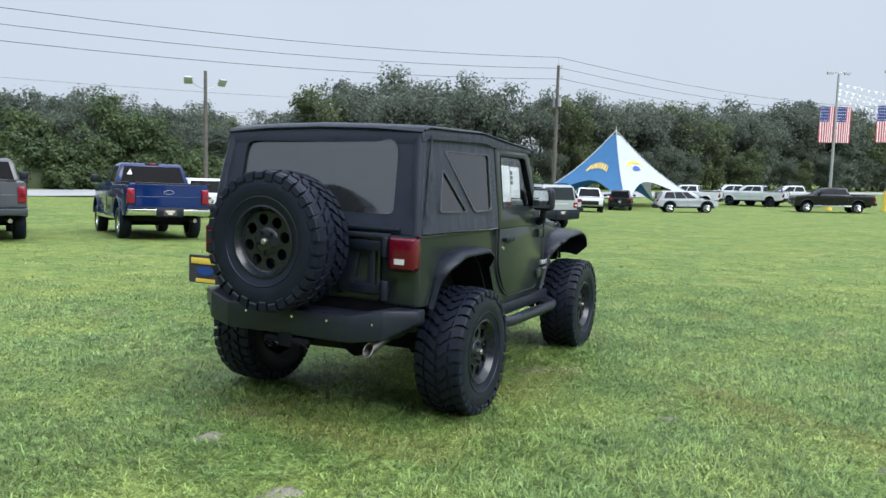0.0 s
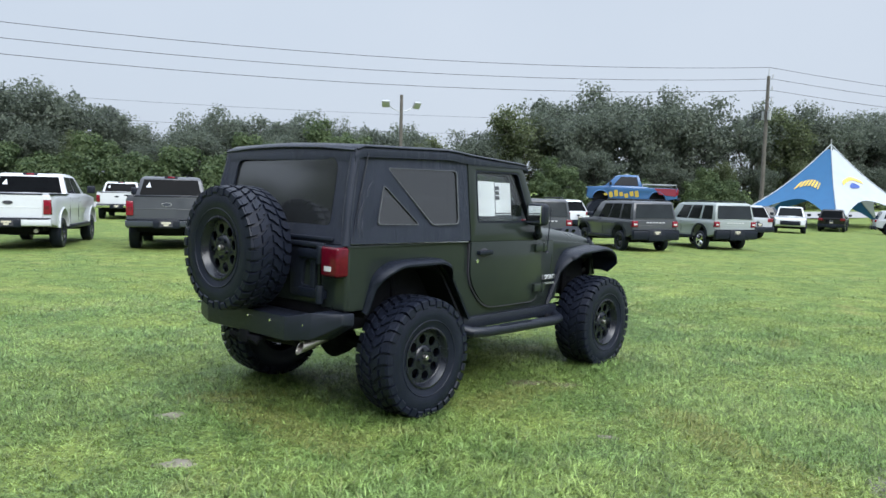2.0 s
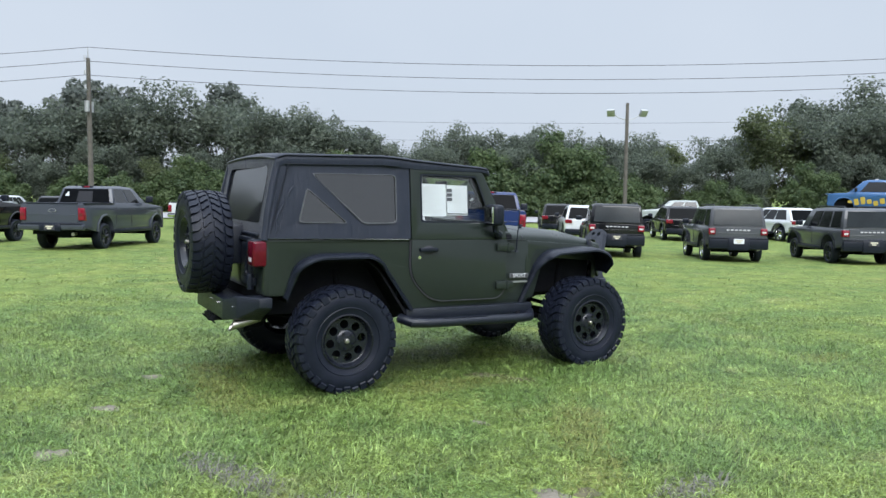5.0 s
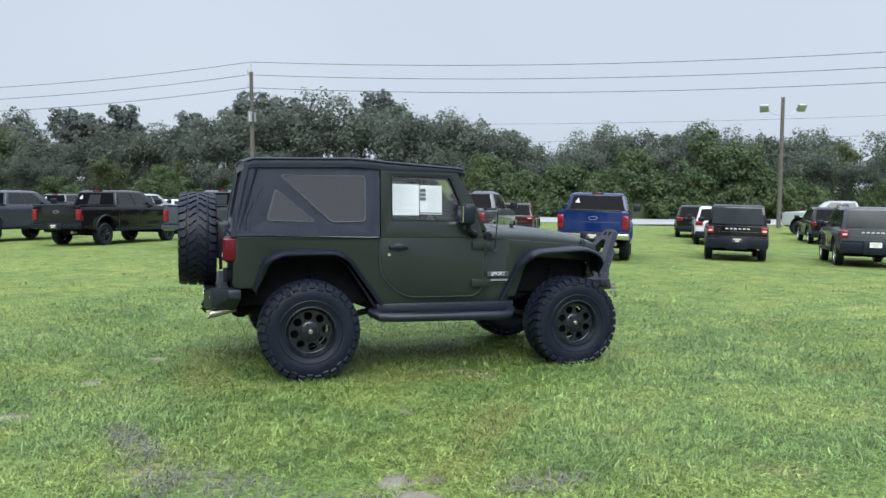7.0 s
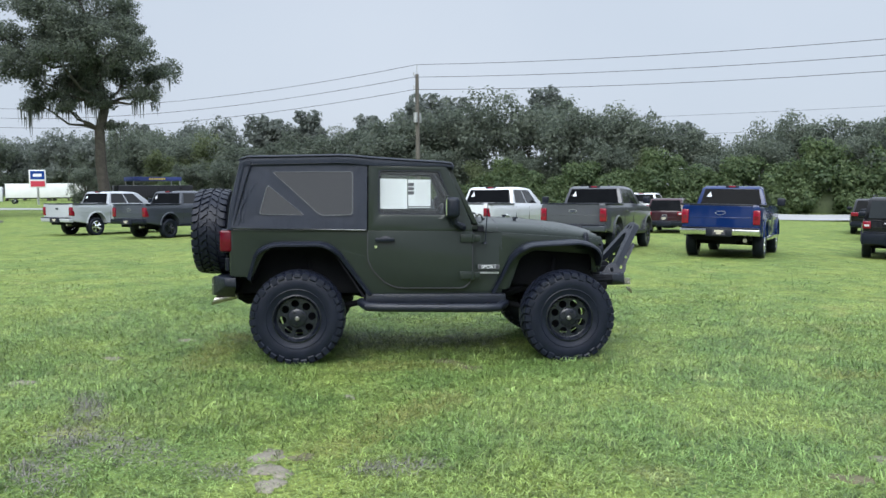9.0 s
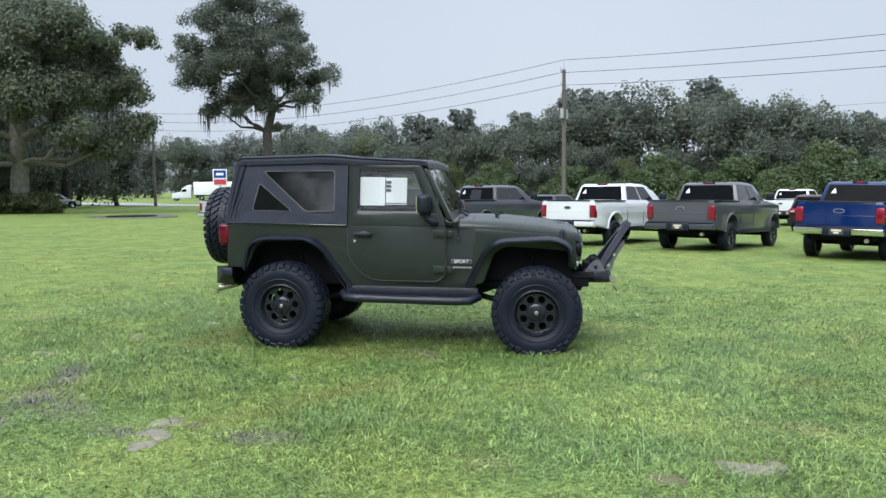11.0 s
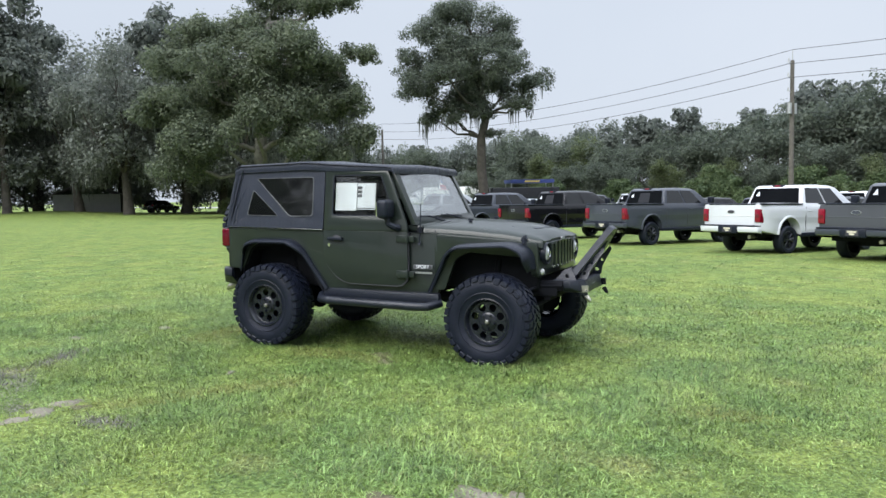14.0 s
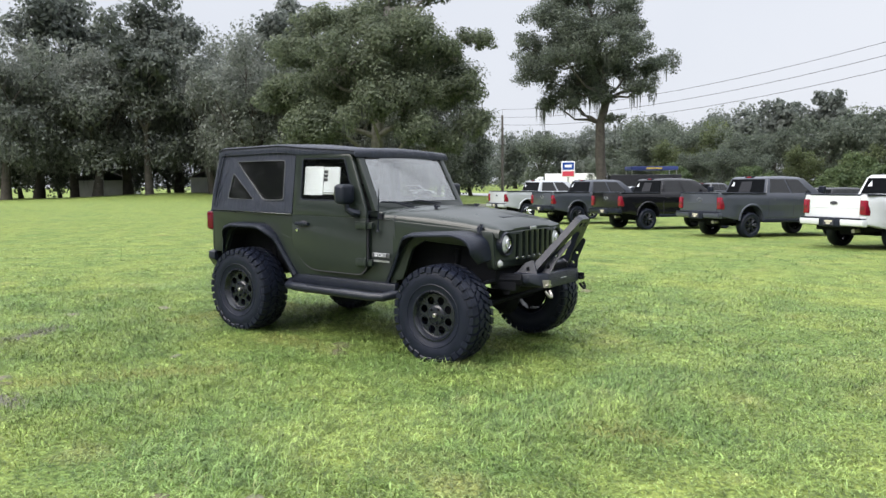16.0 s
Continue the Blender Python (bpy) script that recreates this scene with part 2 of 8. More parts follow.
M_FLAGWHITE = material("white_flag_cloth", (0.7, 0.7, 0.74), (0.78, 0.78, 0.8), rough=0.8)


# ---- mesh tools ----
def finish(name, bm, mat, parent=None, label="", smooth=35):
    bmesh.ops.recalc_face_normals(bm, faces=bm.faces)
    me = bpy.data.meshes.new(name)
    bm.to_mesh(me)
    bm.free()
    me.polygons.foreach_set("use_smooth", [True] * len(me.polygons))
    me.set_sharp_from_angle(angle=radians(smooth))
    me.materials.append(mat)
    ob = new(name, me)
    if parent is not None:
        ob.parent = parent
    return tagged(ob, label)


def part(name, bm, mat, parent, label="", smooth=35):
    """One mesh under a thing or a part."""
    return finish(name, bm, mat, parent, label, smooth)


def thing(name, m, label, category, group="", kind=""):
    ob = new(name)
    ob.empty_display_size = 0.2
    ob.matrix_basis = m
    return tagged(ob, label, category, group, kind)


def box(bm, x0, x1, y0, y1, z0, z1):
    v = [bm.verts.new((x, y, z)) for x in (x0, x1) for y in (y0, y1) for z in (z0, z1)]
    for f in ((0, 1, 3, 2), (4, 6, 7, 5), (0, 4, 5, 1), (2, 3, 7, 6), (0, 2, 6, 4), (1, 5, 7, 3)):
        bm.faces.new([v[i] for i in f])
    return v


def prism(bm, pts, y0, y1, fn=None):
    """A side-view outline (x, z) carried across from y0 to y1."""
    a = [bm.verts.new((x, y0, z)) for x, z in pts]
    b = [bm.verts.new((x, y1, z)) for x, z in pts]
    bm.faces.new(a)
    bm.faces.new(b[::-1])
    n = len(pts)
    for i in range(n):
        bm.faces.new((a[i], b[i], b[(i + 1) % n], a[(i + 1) % n]))
    if fn:
        for v in a + b:
            v.co = fn(*v.co)
    return a + b


def plate(bm, outer, holes, t, place):
    """A flat sheet with holes, t thick; place(u, v, w) says where its points lie."""
    loops = [outer] + list(holes)
    flat = [Vector((u, v, 0)) for lp in loops for u, v in lp]
    tris = geometry.tessellate_polygon([[Vector((u, v, 0)) for u, v in lp] for lp in loops])
    a = [bm.verts.new(place(p.x, p.y, 0)) for p in flat]
    b = [bm.verts.new(place(p.x, p.y, t)) for p in flat]
    for i, j, k in tris:
        bm.faces.new((a[i], a[j], a[k]))
        bm.faces.new((b[k], b[j], b[i]))
    s = 0
    for lp in loops:
        n = len(lp)
        for i in range(n):
            j = (i + 1) % n
            bm.faces.new((a[s + i], b[s + i], b[s + j], a[s + j]))
        s += n


def rounded(pts, r, n=4):
    """An outline with its corners rounded by r (one number or one for each corner)."""
    out = []
    m = len(pts)
    for i in range(m):
        p0, p, p1 = Vector(pts[i - 1]), Vector(pts[i]), Vector(pts[(i + 1) % m])
        ri = r[i] if isinstance(r, (list, tuple)) else r
        a, b = p0 - p, p1 - p
        ri = min(ri, a.length * 0.48, b.length * 0.48)
        if ri <= 0:
            out.append(tuple(p))
            continue
        q0, q1 = p + a.normalized() * ri, p + b.normalized() * ri
        for k in range(n + 1):
            s = k / n
            q = q0 * (1 - s) ** 2 + p * 2 * s * (1 - s) + q1 * s * s
            out.append((q.x, q.y))
    return out


def loft(bm, rings, caps=True, closed=True):
    vs = [[bm.verts.new(p) for p in r] for r in rings]
    n = len(rings[0])
    for a, b in zip(vs, vs[1:]):
        for i in range(n if closed else n - 1):
            j = (i + 1) % n
            bm.faces.new((a[i], a[j], b[j], b[i]))
    if caps and closed:
        bm.faces.new(vs[0][::-1])
        bm.faces.new(vs[-1])
    return vs


def revolve(bm, prof, n=32, centre=(0, 0, 0), closed=False):
    """Turns (radius, y) round the y axis."""
    rings = [[(centre[0] + r * math.cos(2 * math.pi * i / n), centre[1] + y, centre[2] + r * math.sin(2 * math.pi * i / n)) for i in range(n)] for r, y in prof]
    if closed:
        rings = rings + [rings[0]]
    loft(bm, rings, caps=False)
    if closed:
        bmesh.ops.remove_doubles(bm, verts=bm.verts, dist=1e-5)


def cyl(bm, p0, p1, r0, r1=None, n=10):
    tube(bm, [p0, p1], [r0, r0 if r1 is None else r1], n)


def tube(bm, pts, r, n=8):
    pts = [Vector(p) for p in pts]
    rs = r if isinstance(r, (list, tuple)) else [r] * len(pts)
    rings = []
    up = Vector((0, 0, 1))
    for i, p in enumerate(pts):
        d = (pts[min(i + 1, len(pts) - 1)] - pts[max(i - 1, 0)]).normalized()
        if abs(d.dot(up)) > 0.95:
            up = Vector((1, 0, 0)) if abs(d.x) < 0.9 else Vector((0, 1, 0))
        s = d.cross(up).normalized()
        u = s.cross(d).normalized()
        up = u
        rings.append([tuple(p + (s * math.cos(2 * math.pi * k / n) + u * math.sin(2 * math.pi * k / n)) * rs[i]) for k in range(n)])
    loft(bm, rings)


def bevel(bm, w, seg=2, ang=28):
    bmesh.ops.recalc_face_normals(bm, faces=bm.faces)
    es = [e for e in bm.edges if len(e.link_faces) == 2 and e.calc_face_angle(0) > radians(ang)]
    bmesh.ops.bevel(bm, geom=es, offset=w, segments=seg, profile=0.5, affect="EDGES", clamp_overlap=True)


def slices(bm, xs=(), zs=()):
    for x in xs:
        bmesh.ops.bisect_plane(bm, geom=bm.verts[:] + bm.edges[:] + bm.faces[:], plane_co=(x, 0, 0), plane_no=(1, 0, 0))
    for z in zs:
        bmesh.ops.bisect_plane(bm, geom=bm.verts[:] + bm.edges[:] + bm.faces[:], plane_co=(0, 0, z), plane_no=(0, 0, 1))


def lerp(a, b, s):
    return a + (b - a) * s


# ---- the lie of the land ----
SPOTS = [
    (0, 0, 0), (3.2, 0, 0), (6.5, 2.5, -0.03), (7.8, 6.5, 0), (4, 7, -0.025), (1.5, 5, -0.06), (-1.3, 4.1, -0.045), (-0.6, 5.3, -0.09), (0.5, 7.5, -0.12),
    (-7.4, 19.6, -0.40), (-12.4, 16.7, -0.37), (-18.5, 13.3, -0.37), (-26, 8.5, -0.40), (-6, 24.4, -0.61), (-2.3, 26, -0.65), (3.3, 30.3, -0.68),
    (14, 62, -1.3), (-30, 62, -1.3), (-57, 40, -1.2), (20, 90, -1.4), (-79, 12, -0.7), (-65, -9.5, -0.3), (-85, -42, 0.6), (-40, -30, 0.2), (-120, 0, -0.8),
    (10, -40, 0.3), (60, 0, 0), (40, 40, -0.9), (-20, -10, 0),
]
_S = np.array(SPOTS, dtype=float)
_K = 1.0 / np.sqrt(((_S[:, None, :2] - _S[None, :, :2]) ** 2).sum(-1) + 64.0)
_BASE = -0.5
_W = np.linalg.solve(_K + 1e-5 * np.eye(len(_S)), _S[:, 2] - _BASE)


def land(x, y):
    """Height of the ground."""
    return float(_BASE + (_W / np.sqrt((_S[:, 0] - x) ** 2 + (_S[:, 1] - y) ** 2 + 64.0)).sum())


def lands(x, y):
    out = np.full(x.shape, _BASE)
    for (sx, sy, _), w in zip(SPOTS, _W):
        out += w / np.sqrt((x - sx) ** 2 + (y - sy) ** 2 + 64.0)
    return out


# ---- ground, road ----
def grass_material(name, blades):
    """Grass that drifts from bluish to yellowish green and to dry straw in patches, for the sod and for its blades."""
    m = bpy.data.materials.new(name)
    m.use_nodes = True
    n, l = m.node_tree.nodes, m.node_tree.links
    p = n["Principled BSDF"]
    co = n.new("ShaderNodeTexCoord")

    def ramp(src, lo, hi, a, b):
        r = n.new("ShaderNodeValToRGB")
        r.color_ramp.elements[0].position, r.color_ramp.elements[0].color = lo, a
        r.color_ramp.elements[1].position, r.color_ramp.elements[1].color = hi, b
        l.new(src, r.inputs["Fac"])
        return r.outputs["Color"]

    def noisy(scale, detail, lo, hi, a, b, shift=0.0):
        t = n.new("ShaderNodeTexNoise")
        t.inputs["Scale"].default_value, t.inputs["Detail"].default_value = scale, detail
        v = co.outputs["Object"]
        if shift:
            ad = n.new("ShaderNodeVectorMath")
            ad.inputs[1].default_value = (shift, shift, 0)
            l.new(v, ad.inputs[0])
            v = ad.outputs[0]
        l.new(v, t.inputs["Vector"])
        return ramp(t.outputs["Fac"], lo, hi, a, b)

    def mix(f, a, b, kind="MIX"):
        x = n.new("ShaderNodeMix")
        x.data_type, x.blend_type = "RGBA", kind
        for s, v in (("Factor", f), (6, a), (7, b)):
            if isinstance(v, (int, float)):
                x.inputs[s].default_value = v
            else:
                l.new(v, x.inputs[s])
        return x.outputs[2]

    broad = noisy(0.22, 6, 0.38, 0.64, (0.119, 0.176, 0.050, 1), (0.178, 0.226, 0.062, 1))
    patch = noisy(1.1, 5, 0.40, 0.62, (0.108, 0.170, 0.052, 1), (0.188, 0.232, 0.064, 1))
    c = mix(0.6, broad, patch)
    dry = noisy(1.3, 6, 0.60, 0.70, (0, 0, 0, 1), (0.65, 0.65, 0.65, 1), 7.3)
    straw = noisy(40, 4, 0.3, 0.7, (0.16, 0.17, 0.06, 1), (0.30, 0.30, 0.12, 1))
    c = mix(dry, c, straw)
    if blades:
        isl = n.new("ShaderNodeNewGeometry").outputs["Random Per Island"]
        tuft = noisy(15, 3, 0.32, 0.68, (0.54, 0.58, 0.50, 1), (1.46, 1.43, 1.36, 1))
        c = mix(1.0, c, tuft, "MULTIPLY")
        c = mix(1.0, c, noisy(2.4, 4, 0.36, 0.62, (0.82, 0.85, 0.80, 1), (1.14, 1.12, 1.06, 1), 11.7), "MULTIPLY")
        c = mix(1.0, c, ramp(isl, 0.0, 0.9, (0.41, 0.46, 0.42, 1), (2.02, 2.12, 2.45, 1)), "MULTIPLY")
        c = mix(ramp(isl, 0.93, 0.97, (0, 0, 0, 1), (0.85, 0.85, 0.85, 1)), c, straw)
    else:
        fine = noisy(30, 6, 0.36, 0.66, (0.50, 0.52, 0.45, 1), (1.46, 1.43, 1.34, 1))
        c = mix(0.9, c, mix(1.0, c, fine, "MULTIPLY"))
        c = mix(1.0, c, noisy(3.6, 5, 0.36, 0.60, (0.76, 0.78, 0.72, 1), (1.20, 1.18, 1.15, 1), 3.1), "MULTIPLY")
    l.new(c, p.inputs["Base Color"])
    p.inputs["Roughness"].default_value = 0.42 if blades else 0.85
    p.inputs["Specular IOR Level"].default_value = 0.42 if blades else 0.2
    if blades:
        tr, mx = n.new("ShaderNodeBsdfTranslucent"), n.new("ShaderNodeMixShader")
        l.new(c, tr.inputs["Color"])
        mx.inputs["Fac"].default_value = 0.2
        l.new(p.outputs["BSDF"], mx.inputs[1])
        l.new(tr.outputs["BSDF"], mx.inputs[2])
        l.new(mx.outputs["Shader"], n["Material Output"].inputs["Surface"])
        return m
    b = n.new("ShaderNodeBump")
    b.inputs["Strength"].default_value, b.inputs["Distance"].default_value = 0.9, 0.05
    t = n.new("ShaderNodeTexNoise")
    t.inputs["Scale"].default_value, t.inputs["Detail"].default_value = 26.0, 8.0
    l.new(co.outputs["Object"], t.inputs["Vector"])
    l.new(t.outputs["Fac"], b.inputs["Height"])
    l.new(b.outputs["Normal"], p.inputs["Normal"])
    return m


M_GRASS = grass_material("mown_field_grass", False)


def field():
    """One sheet from underfoot to the horizon, finest where one walks."""
    n = 260
    u = np.linspace(-1, 1, n)
    s = np.sinh(u * 6.2) / np.sinh(6.2) * 1800.0
    gx, gy = np.meshgrid(1.0 + s, 7.0 + s, indexing="ij")
    z = lands(gx, gy)
    wob = np.array([noise.noise((float(a) * 0.8, float(b) * 0.8, 0.0)) for a, b in zip(gx.ravel(), gy.ravel())]).reshape(gx.shape)
    z = z + 0.018 * wob * (np.hypot(gx - 1, gy - 7) < 60)
    verts = np.stack([gx, gy, z], -1).reshape(-1, 3)
    i, j = np.meshgrid(np.arange(n - 1), np.arange(n - 1), indexing="ij")
    a = (i * n + j).ravel()
    faces = np.stack([a, a + n, a + n + 1, a + 1], -1)
    me = bpy.data.meshes.new("ground")
    me.from_pydata(verts.tolist(), [], faces.tolist())
    me.polygons.foreach_set("use_smooth", [True] * len(me.polygons))
    me.materials.append(M_GRASS)
    return tagged(new("ground", me), "wide mown green grass field with dry patches", "grass field", kind="structure")


field()

ROAD_P, ROAD_D = Vector((-57.6, 37.0, 0)), Vector((69.9, 49.4, 0)).normalized()
ROAD_N = Vector((-ROAD_D.y, ROAD_D.x, 0))


def by_road(s, o, up=0.0):
    """A place s metres along the road from its pole and o metres beyond it."""
    p = ROAD_P + ROAD_D * s + ROAD_N * o
    return Vector((p.x, p.y, land(p.x, p.y) + up))


def strip(name, o0, o1, up, mat, label, category):
    bm = bmesh.new()
    prev = None
    for k in range(161):
        s = -900 + k * 11.25
        row = [bm.verts.new(by_road(s, lerp(o0, o1, q / 4), up)) for q in range(5)]
        if prev:
            for q in range(4):
                bm.faces.new((prev[q], row[q], row[q + 1], prev[q + 1]))
        prev = row
    return tagged(finish(name, bm, mat), label, category, kind="structure")


strip("road", 0.5, 11.5, 0.05, M_ASPHALT, "pale grey asphalt highway beyond the field", "road")


# ---- the lifted two-door off-roader ----
J_AT = (-0.054, 6.366)
J_POSE = pose(J_AT[0], J_AT[1], -0.105, 0, 1.0, 64.2)
jeep = thing("off_road_vehicle", J_POSE, "dark green lifted two-door off-road vehicle with black soft top", "off-road vehicle")
AX, HUB, TR, TW, RIM_R = 1.212, 0.43, 0.420, 0.315, 0.205


def lat(z):
    """Half width of the body and soft top at a height."""
    return 0.775 if z < 1.2 else 0.775 - 0.062 * (z - 1.2) / 0.6


def tyre_mesh():
    bm = bmesh.new()
    R, h = TR - 0.018, TW / 2
    revolve(bm, [(RIM_R - 0.004, -h * 0.72), (RIM_R + 0.012, -h * 0.86), (RIM_R + 0.03, -h * 0.88), (RIM_R + 0.05, -h * 0.95), (R - 0.10, -h), (R - 0.055, -h * 0.985), (R - 0.02, -h * 0.88), (R, -h * 0.66), (R + 0.002, 0),
                 (R, h * 0.66), (R - 0.02, h * 0.88), (R - 0.055, h * 0.985), (R - 0.10, h), (RIM_R + 0.05, h * 0.95), (RIM_R + 0.03, h * 0.88), (RIM_R + 0.012, h * 0.86), (RIM_R - 0.004, h * 0.72)], 64)

    carcass, bm = bm, bmesh.new()

    def bar(sections, drop=0.0):
        """A tread bar that winds from the middle of the tread out to its shoulder, through (y, angle, half width)."""
        top, foot = [], []
        for k, (y, c, w) in enumerate(sections):
            rt, rb = TR - 0.010 * abs(y / h) ** 3 - drop, R - 0.014
            yt = y * (1.10 if k == 0 else 0.985 if k == len(sections) - 1 else 1.0)
            top.append([bm.verts.new((rt * math.cos(c + d), yt, rt * math.sin(c + d))) for d in (-w * 0.88, w * 0.88)])
            foot.append([bm.verts.new((rb * math.cos(c + d), y, rb * math.sin(c + d))) for d in (-w, w)])
        for k in range(len(top) - 1):
            bm.faces.new((top[k][0], top[k][1], top[k + 1][1], top[k + 1][0]))
            for e in (0, 1):
                bm.faces.new((foot[k][e], foot[k + 1][e], top[k + 1][e], top[k][e]))
        for k in (0, -1):
            bm.faces.new((foot[k][0], foot[k][1], top[k][1], top[k][0]))
    n = 34
    st = 2 * math.pi / n
    for k in range(n):
        for side in (-1, 1):
            a = k * st + (st / 2 if side > 0 else 0)
            long = k % 2
            # an inner hooked bar and an outer one that widens on the shoulder
            bar([(side * h * 0.05, a, 0.30 * st), (side * h * 0.20, a + 0.06 * st, 0.37 * st), (side * h * 0.34, a + 0.40 * st, 0.38 * st), (side * h * 0.47, a + 0.52 * st, 0.36 * st)])
            bar([(side * h * 0.52, a + 0.56 * st, 0.34 * st), (side * h * 0.66, a + 0.78 * st, 0.39 * st), (side * h * 0.80, a + 0.84 * st, 0.41 * st), (side * h * (0.93 if long else 0.90), a + 0.86 * st, 0.40 * st)], 0.002)
            a += 0.86 * st
            q = [(TR - 0.012, side * h * 0.88), (TR - 0.018, side * h * 0.985), (R - (0.046 if long else 0.030), side * h * 1.018), (R - (0.056 if long else 0.040), side * h * 0.97)]
            ring = [[bm.verts.new((r * math.cos(a + d), y, r * math.sin(a + d))) for r, y in q] for d in (-st * 0.37, st * 0.37)]
            for i in range(3):
                bm.faces.new((ring[0][i], ring[0][i + 1], ring[1][i + 1], ring[1][i]))
            for rg in ring:
                bm.faces.new(rg if rg is ring[0] else rg[::-1])
    bmesh.ops.recalc_face_normals(bm, faces=bm.faces)
    revolve(carcass, [(RIM_R + 0.052, h * 0.955), (RIM_R + 0.056, h * 0.99), (RIM_R + 0.062, h * 0.97)], 64)
    return carcass, bm


def rim_mesh():
    bm = bmesh.new()
    h = TW / 2
    r = RIM_R
    revolve(bm, [(r - 0.006, -h * 0.70), (r - 0.03, -h * 0.5), (r - 0.035, h * 0.30), (r - 0.024, h * 0.55), (r - 0.012, h * 0.66), (r + 0.004, h * 0.80), (r + 0.010, h * 0.88), (r - 0.002, h * 0.90), (r - 0.018, h * 0.74), (r - 0.024, h * 0.66), (r - 0.03, h * 0.58)], 48)
    circ = [((r - 0.030) * math.cos(2 * math.pi * k / 48), (r - 0.030) * math.sin(2 * math.pi * k / 48)) for k in range(48)]
    holes = [[(0.130 * math.cos(2 * math.pi * j / 8) + 0.034 * math.cos(2 * math.pi * k / 16), 0.130 * math.sin(2 * math.pi * j / 8) + 0.034 * math.sin(2 * math.pi * k / 16)) for k in range(16)] for j in range(8)]

    def dish(u, v, w):
        return (u, h * 0.62 - w, v)
    plate(bm, circ, holes, 0.012, dish)
    revolve(bm, [(r - 0.018, h * 0.66), (r - 0.028, h * 0.63), (r - 0.034, h * 0.58)], 48)
    revolve(bm, [(0.001, h * 0.70), (0.066, h * 0.70), (0.080, h * 0.66), (0.088, h * 0.60)], 32)
    return bm


def hub_mesh():
    bm = bmesh.new()
    h = TW / 2
    revolve(bm, [(0.001, h * 0.86), (0.013, h * 0.86), (0.018, h * 0.83), (0.021, h * 0.66)], 20)
    return bm


def nut_mesh(k):
    bm = bmesh.new()
    h, a = TW / 2, 2 * math.pi * k / 5
    cyl(bm, (0.063 * math.cos(a), h * 0.68, 0.063 * math.sin(a)), (0.063 * math.cos(a), h * 0.82, 0.063 * math.sin(a)), 0.0125, 0.010, 6)
    return bm


def brake_mesh():
    bm = bmesh.new()
    revolve(bm, [(0.001, -0.02), (0.15, -0.02), (0.15, -0.045), (0.001, -0.045)], 28)
    return bm


W_DATA = []
CARCASS, BLOCKS = tyre_mesh()
for nm, b, mt, lab in (("tyre", CARCASS, M_RUBBER, "chunky black mud-terrain tyre"), ("tread", BLOCKS, M_RUBBER, ""), ("rim", rim_mesh(), M_RIM, "satin black steel rim with eight round holes"),
                       ("hub_cap", hub_mesh(), M_STEEL, ""), ("brake_disc", brake_mesh(), M_UNDER, ""), *[("wheel_nut", nut_mesh(k), M_RIM, "") for k in range(5)]):
    o = finish(nm, b, mt, None, lab, 32)
    W_DATA.append((nm, o.data, lab))
    bpy.data.objects.remove(o)


def jeep_wheel(name, m, label):
    w = new(name, W_DATA[0][1])
    w.parent, w.matrix_basis = jeep, m
    tagged(w, label)
    for nm, me, lab in W_DATA[1:]:
        if nm == "brake_disc" and name == "spare_wheel":
            continue
        o = new(nm, me)
        o.parent = w
        tagged(o, lab, kind="stuff" if nm == "tread" else "")
    return w


for i, (x, y) in enumerate(((-AX, -0.81), (AX, -0.81), (-AX, 0.81), (AX, 0.81))):
    jeep_wheel("wheel", pose(x, y, HUB, 0, 17 * i + 8, 180 if y < 0 else 0), "chunky mud-terrain tyre on a black steel rim")
jeep_wheel("spare_wheel", pose(-2.10, 0.03, 1.145, 0, 12, 90), "full-size mud-terrain spare tyre on the tailgate")

# body sides: rear quarter with the wheel opening, then the cowl side ahead of the door
for s in (-1, 1):
    bm = bmesh.new()
    outer = rounded([(-1.815, 0.78), (-1.815, 1.205), (0.44, 1.195), (0.62, 1.19), (0.64, 0.62), (-0.60, 0.62), (-0.66, 0.72), (-0.86, 1.00), (-0.96, 1.06), (-1.42, 1.06), (-1.52, 1.00), (-1.62, 0.78)],
                    [0.04, 0.02, 0, 0, 0.05, 0.02, 0.05, 0.08, 0.08, 0.08, 0.08, 0.02], 3)
    plate(bm, outer, [], 0.05, lambda u, v, w, s=s: (u, s * (0.772 - w - (0.05 * max(0, u - 0.35) / 0.3 if u > 0.35 else 0) - 0.02 * max(0.0, (0.9 - v) / 0.3) ** 2), v))
    bevel(bm, 0.007, 2, 40)
    part("body_side", bm, M_GREEN, jeep)
    bm = bmesh.new()
    outer = rounded([(0.60, 0.66), (0.60, 1.185), (1.56, 1.12), (1.58, 0.80), (1.48, 0.98), (0.92, 1.02), (0.80, 0.95), (0.70, 0.66)], 0.03, 2)
    plate(bm, outer, [], 0.04, lambda u, v, w, s=s: (u, s * (lerp(0.725, 0.595, (u - 0.6) / 0.98) - w), v))
    bevel(bm, 0.006, 2, 40)
    part("front_wing", bm, M_GREEN, jeep)
    bm = bmesh.new()
    tube(bm, [(-1.81, s * 0.776, 1.215), (-0.62, s * 0.782, 1.205)], 0.0024, 6)
    part("belt_rail", bm, M_GALV, jeep, "thin bright tub rail")
    # rocker
    bm = bmesh.new()
    box(bm, -0.62, 0.66, min(s * 0.70, s * 0.765), max(s * 0.70, s * 0.765), 0.53, 0.625)
    bevel(bm, 0.012)
    part("rocker_guard", bm, M_BLACK, jeep)

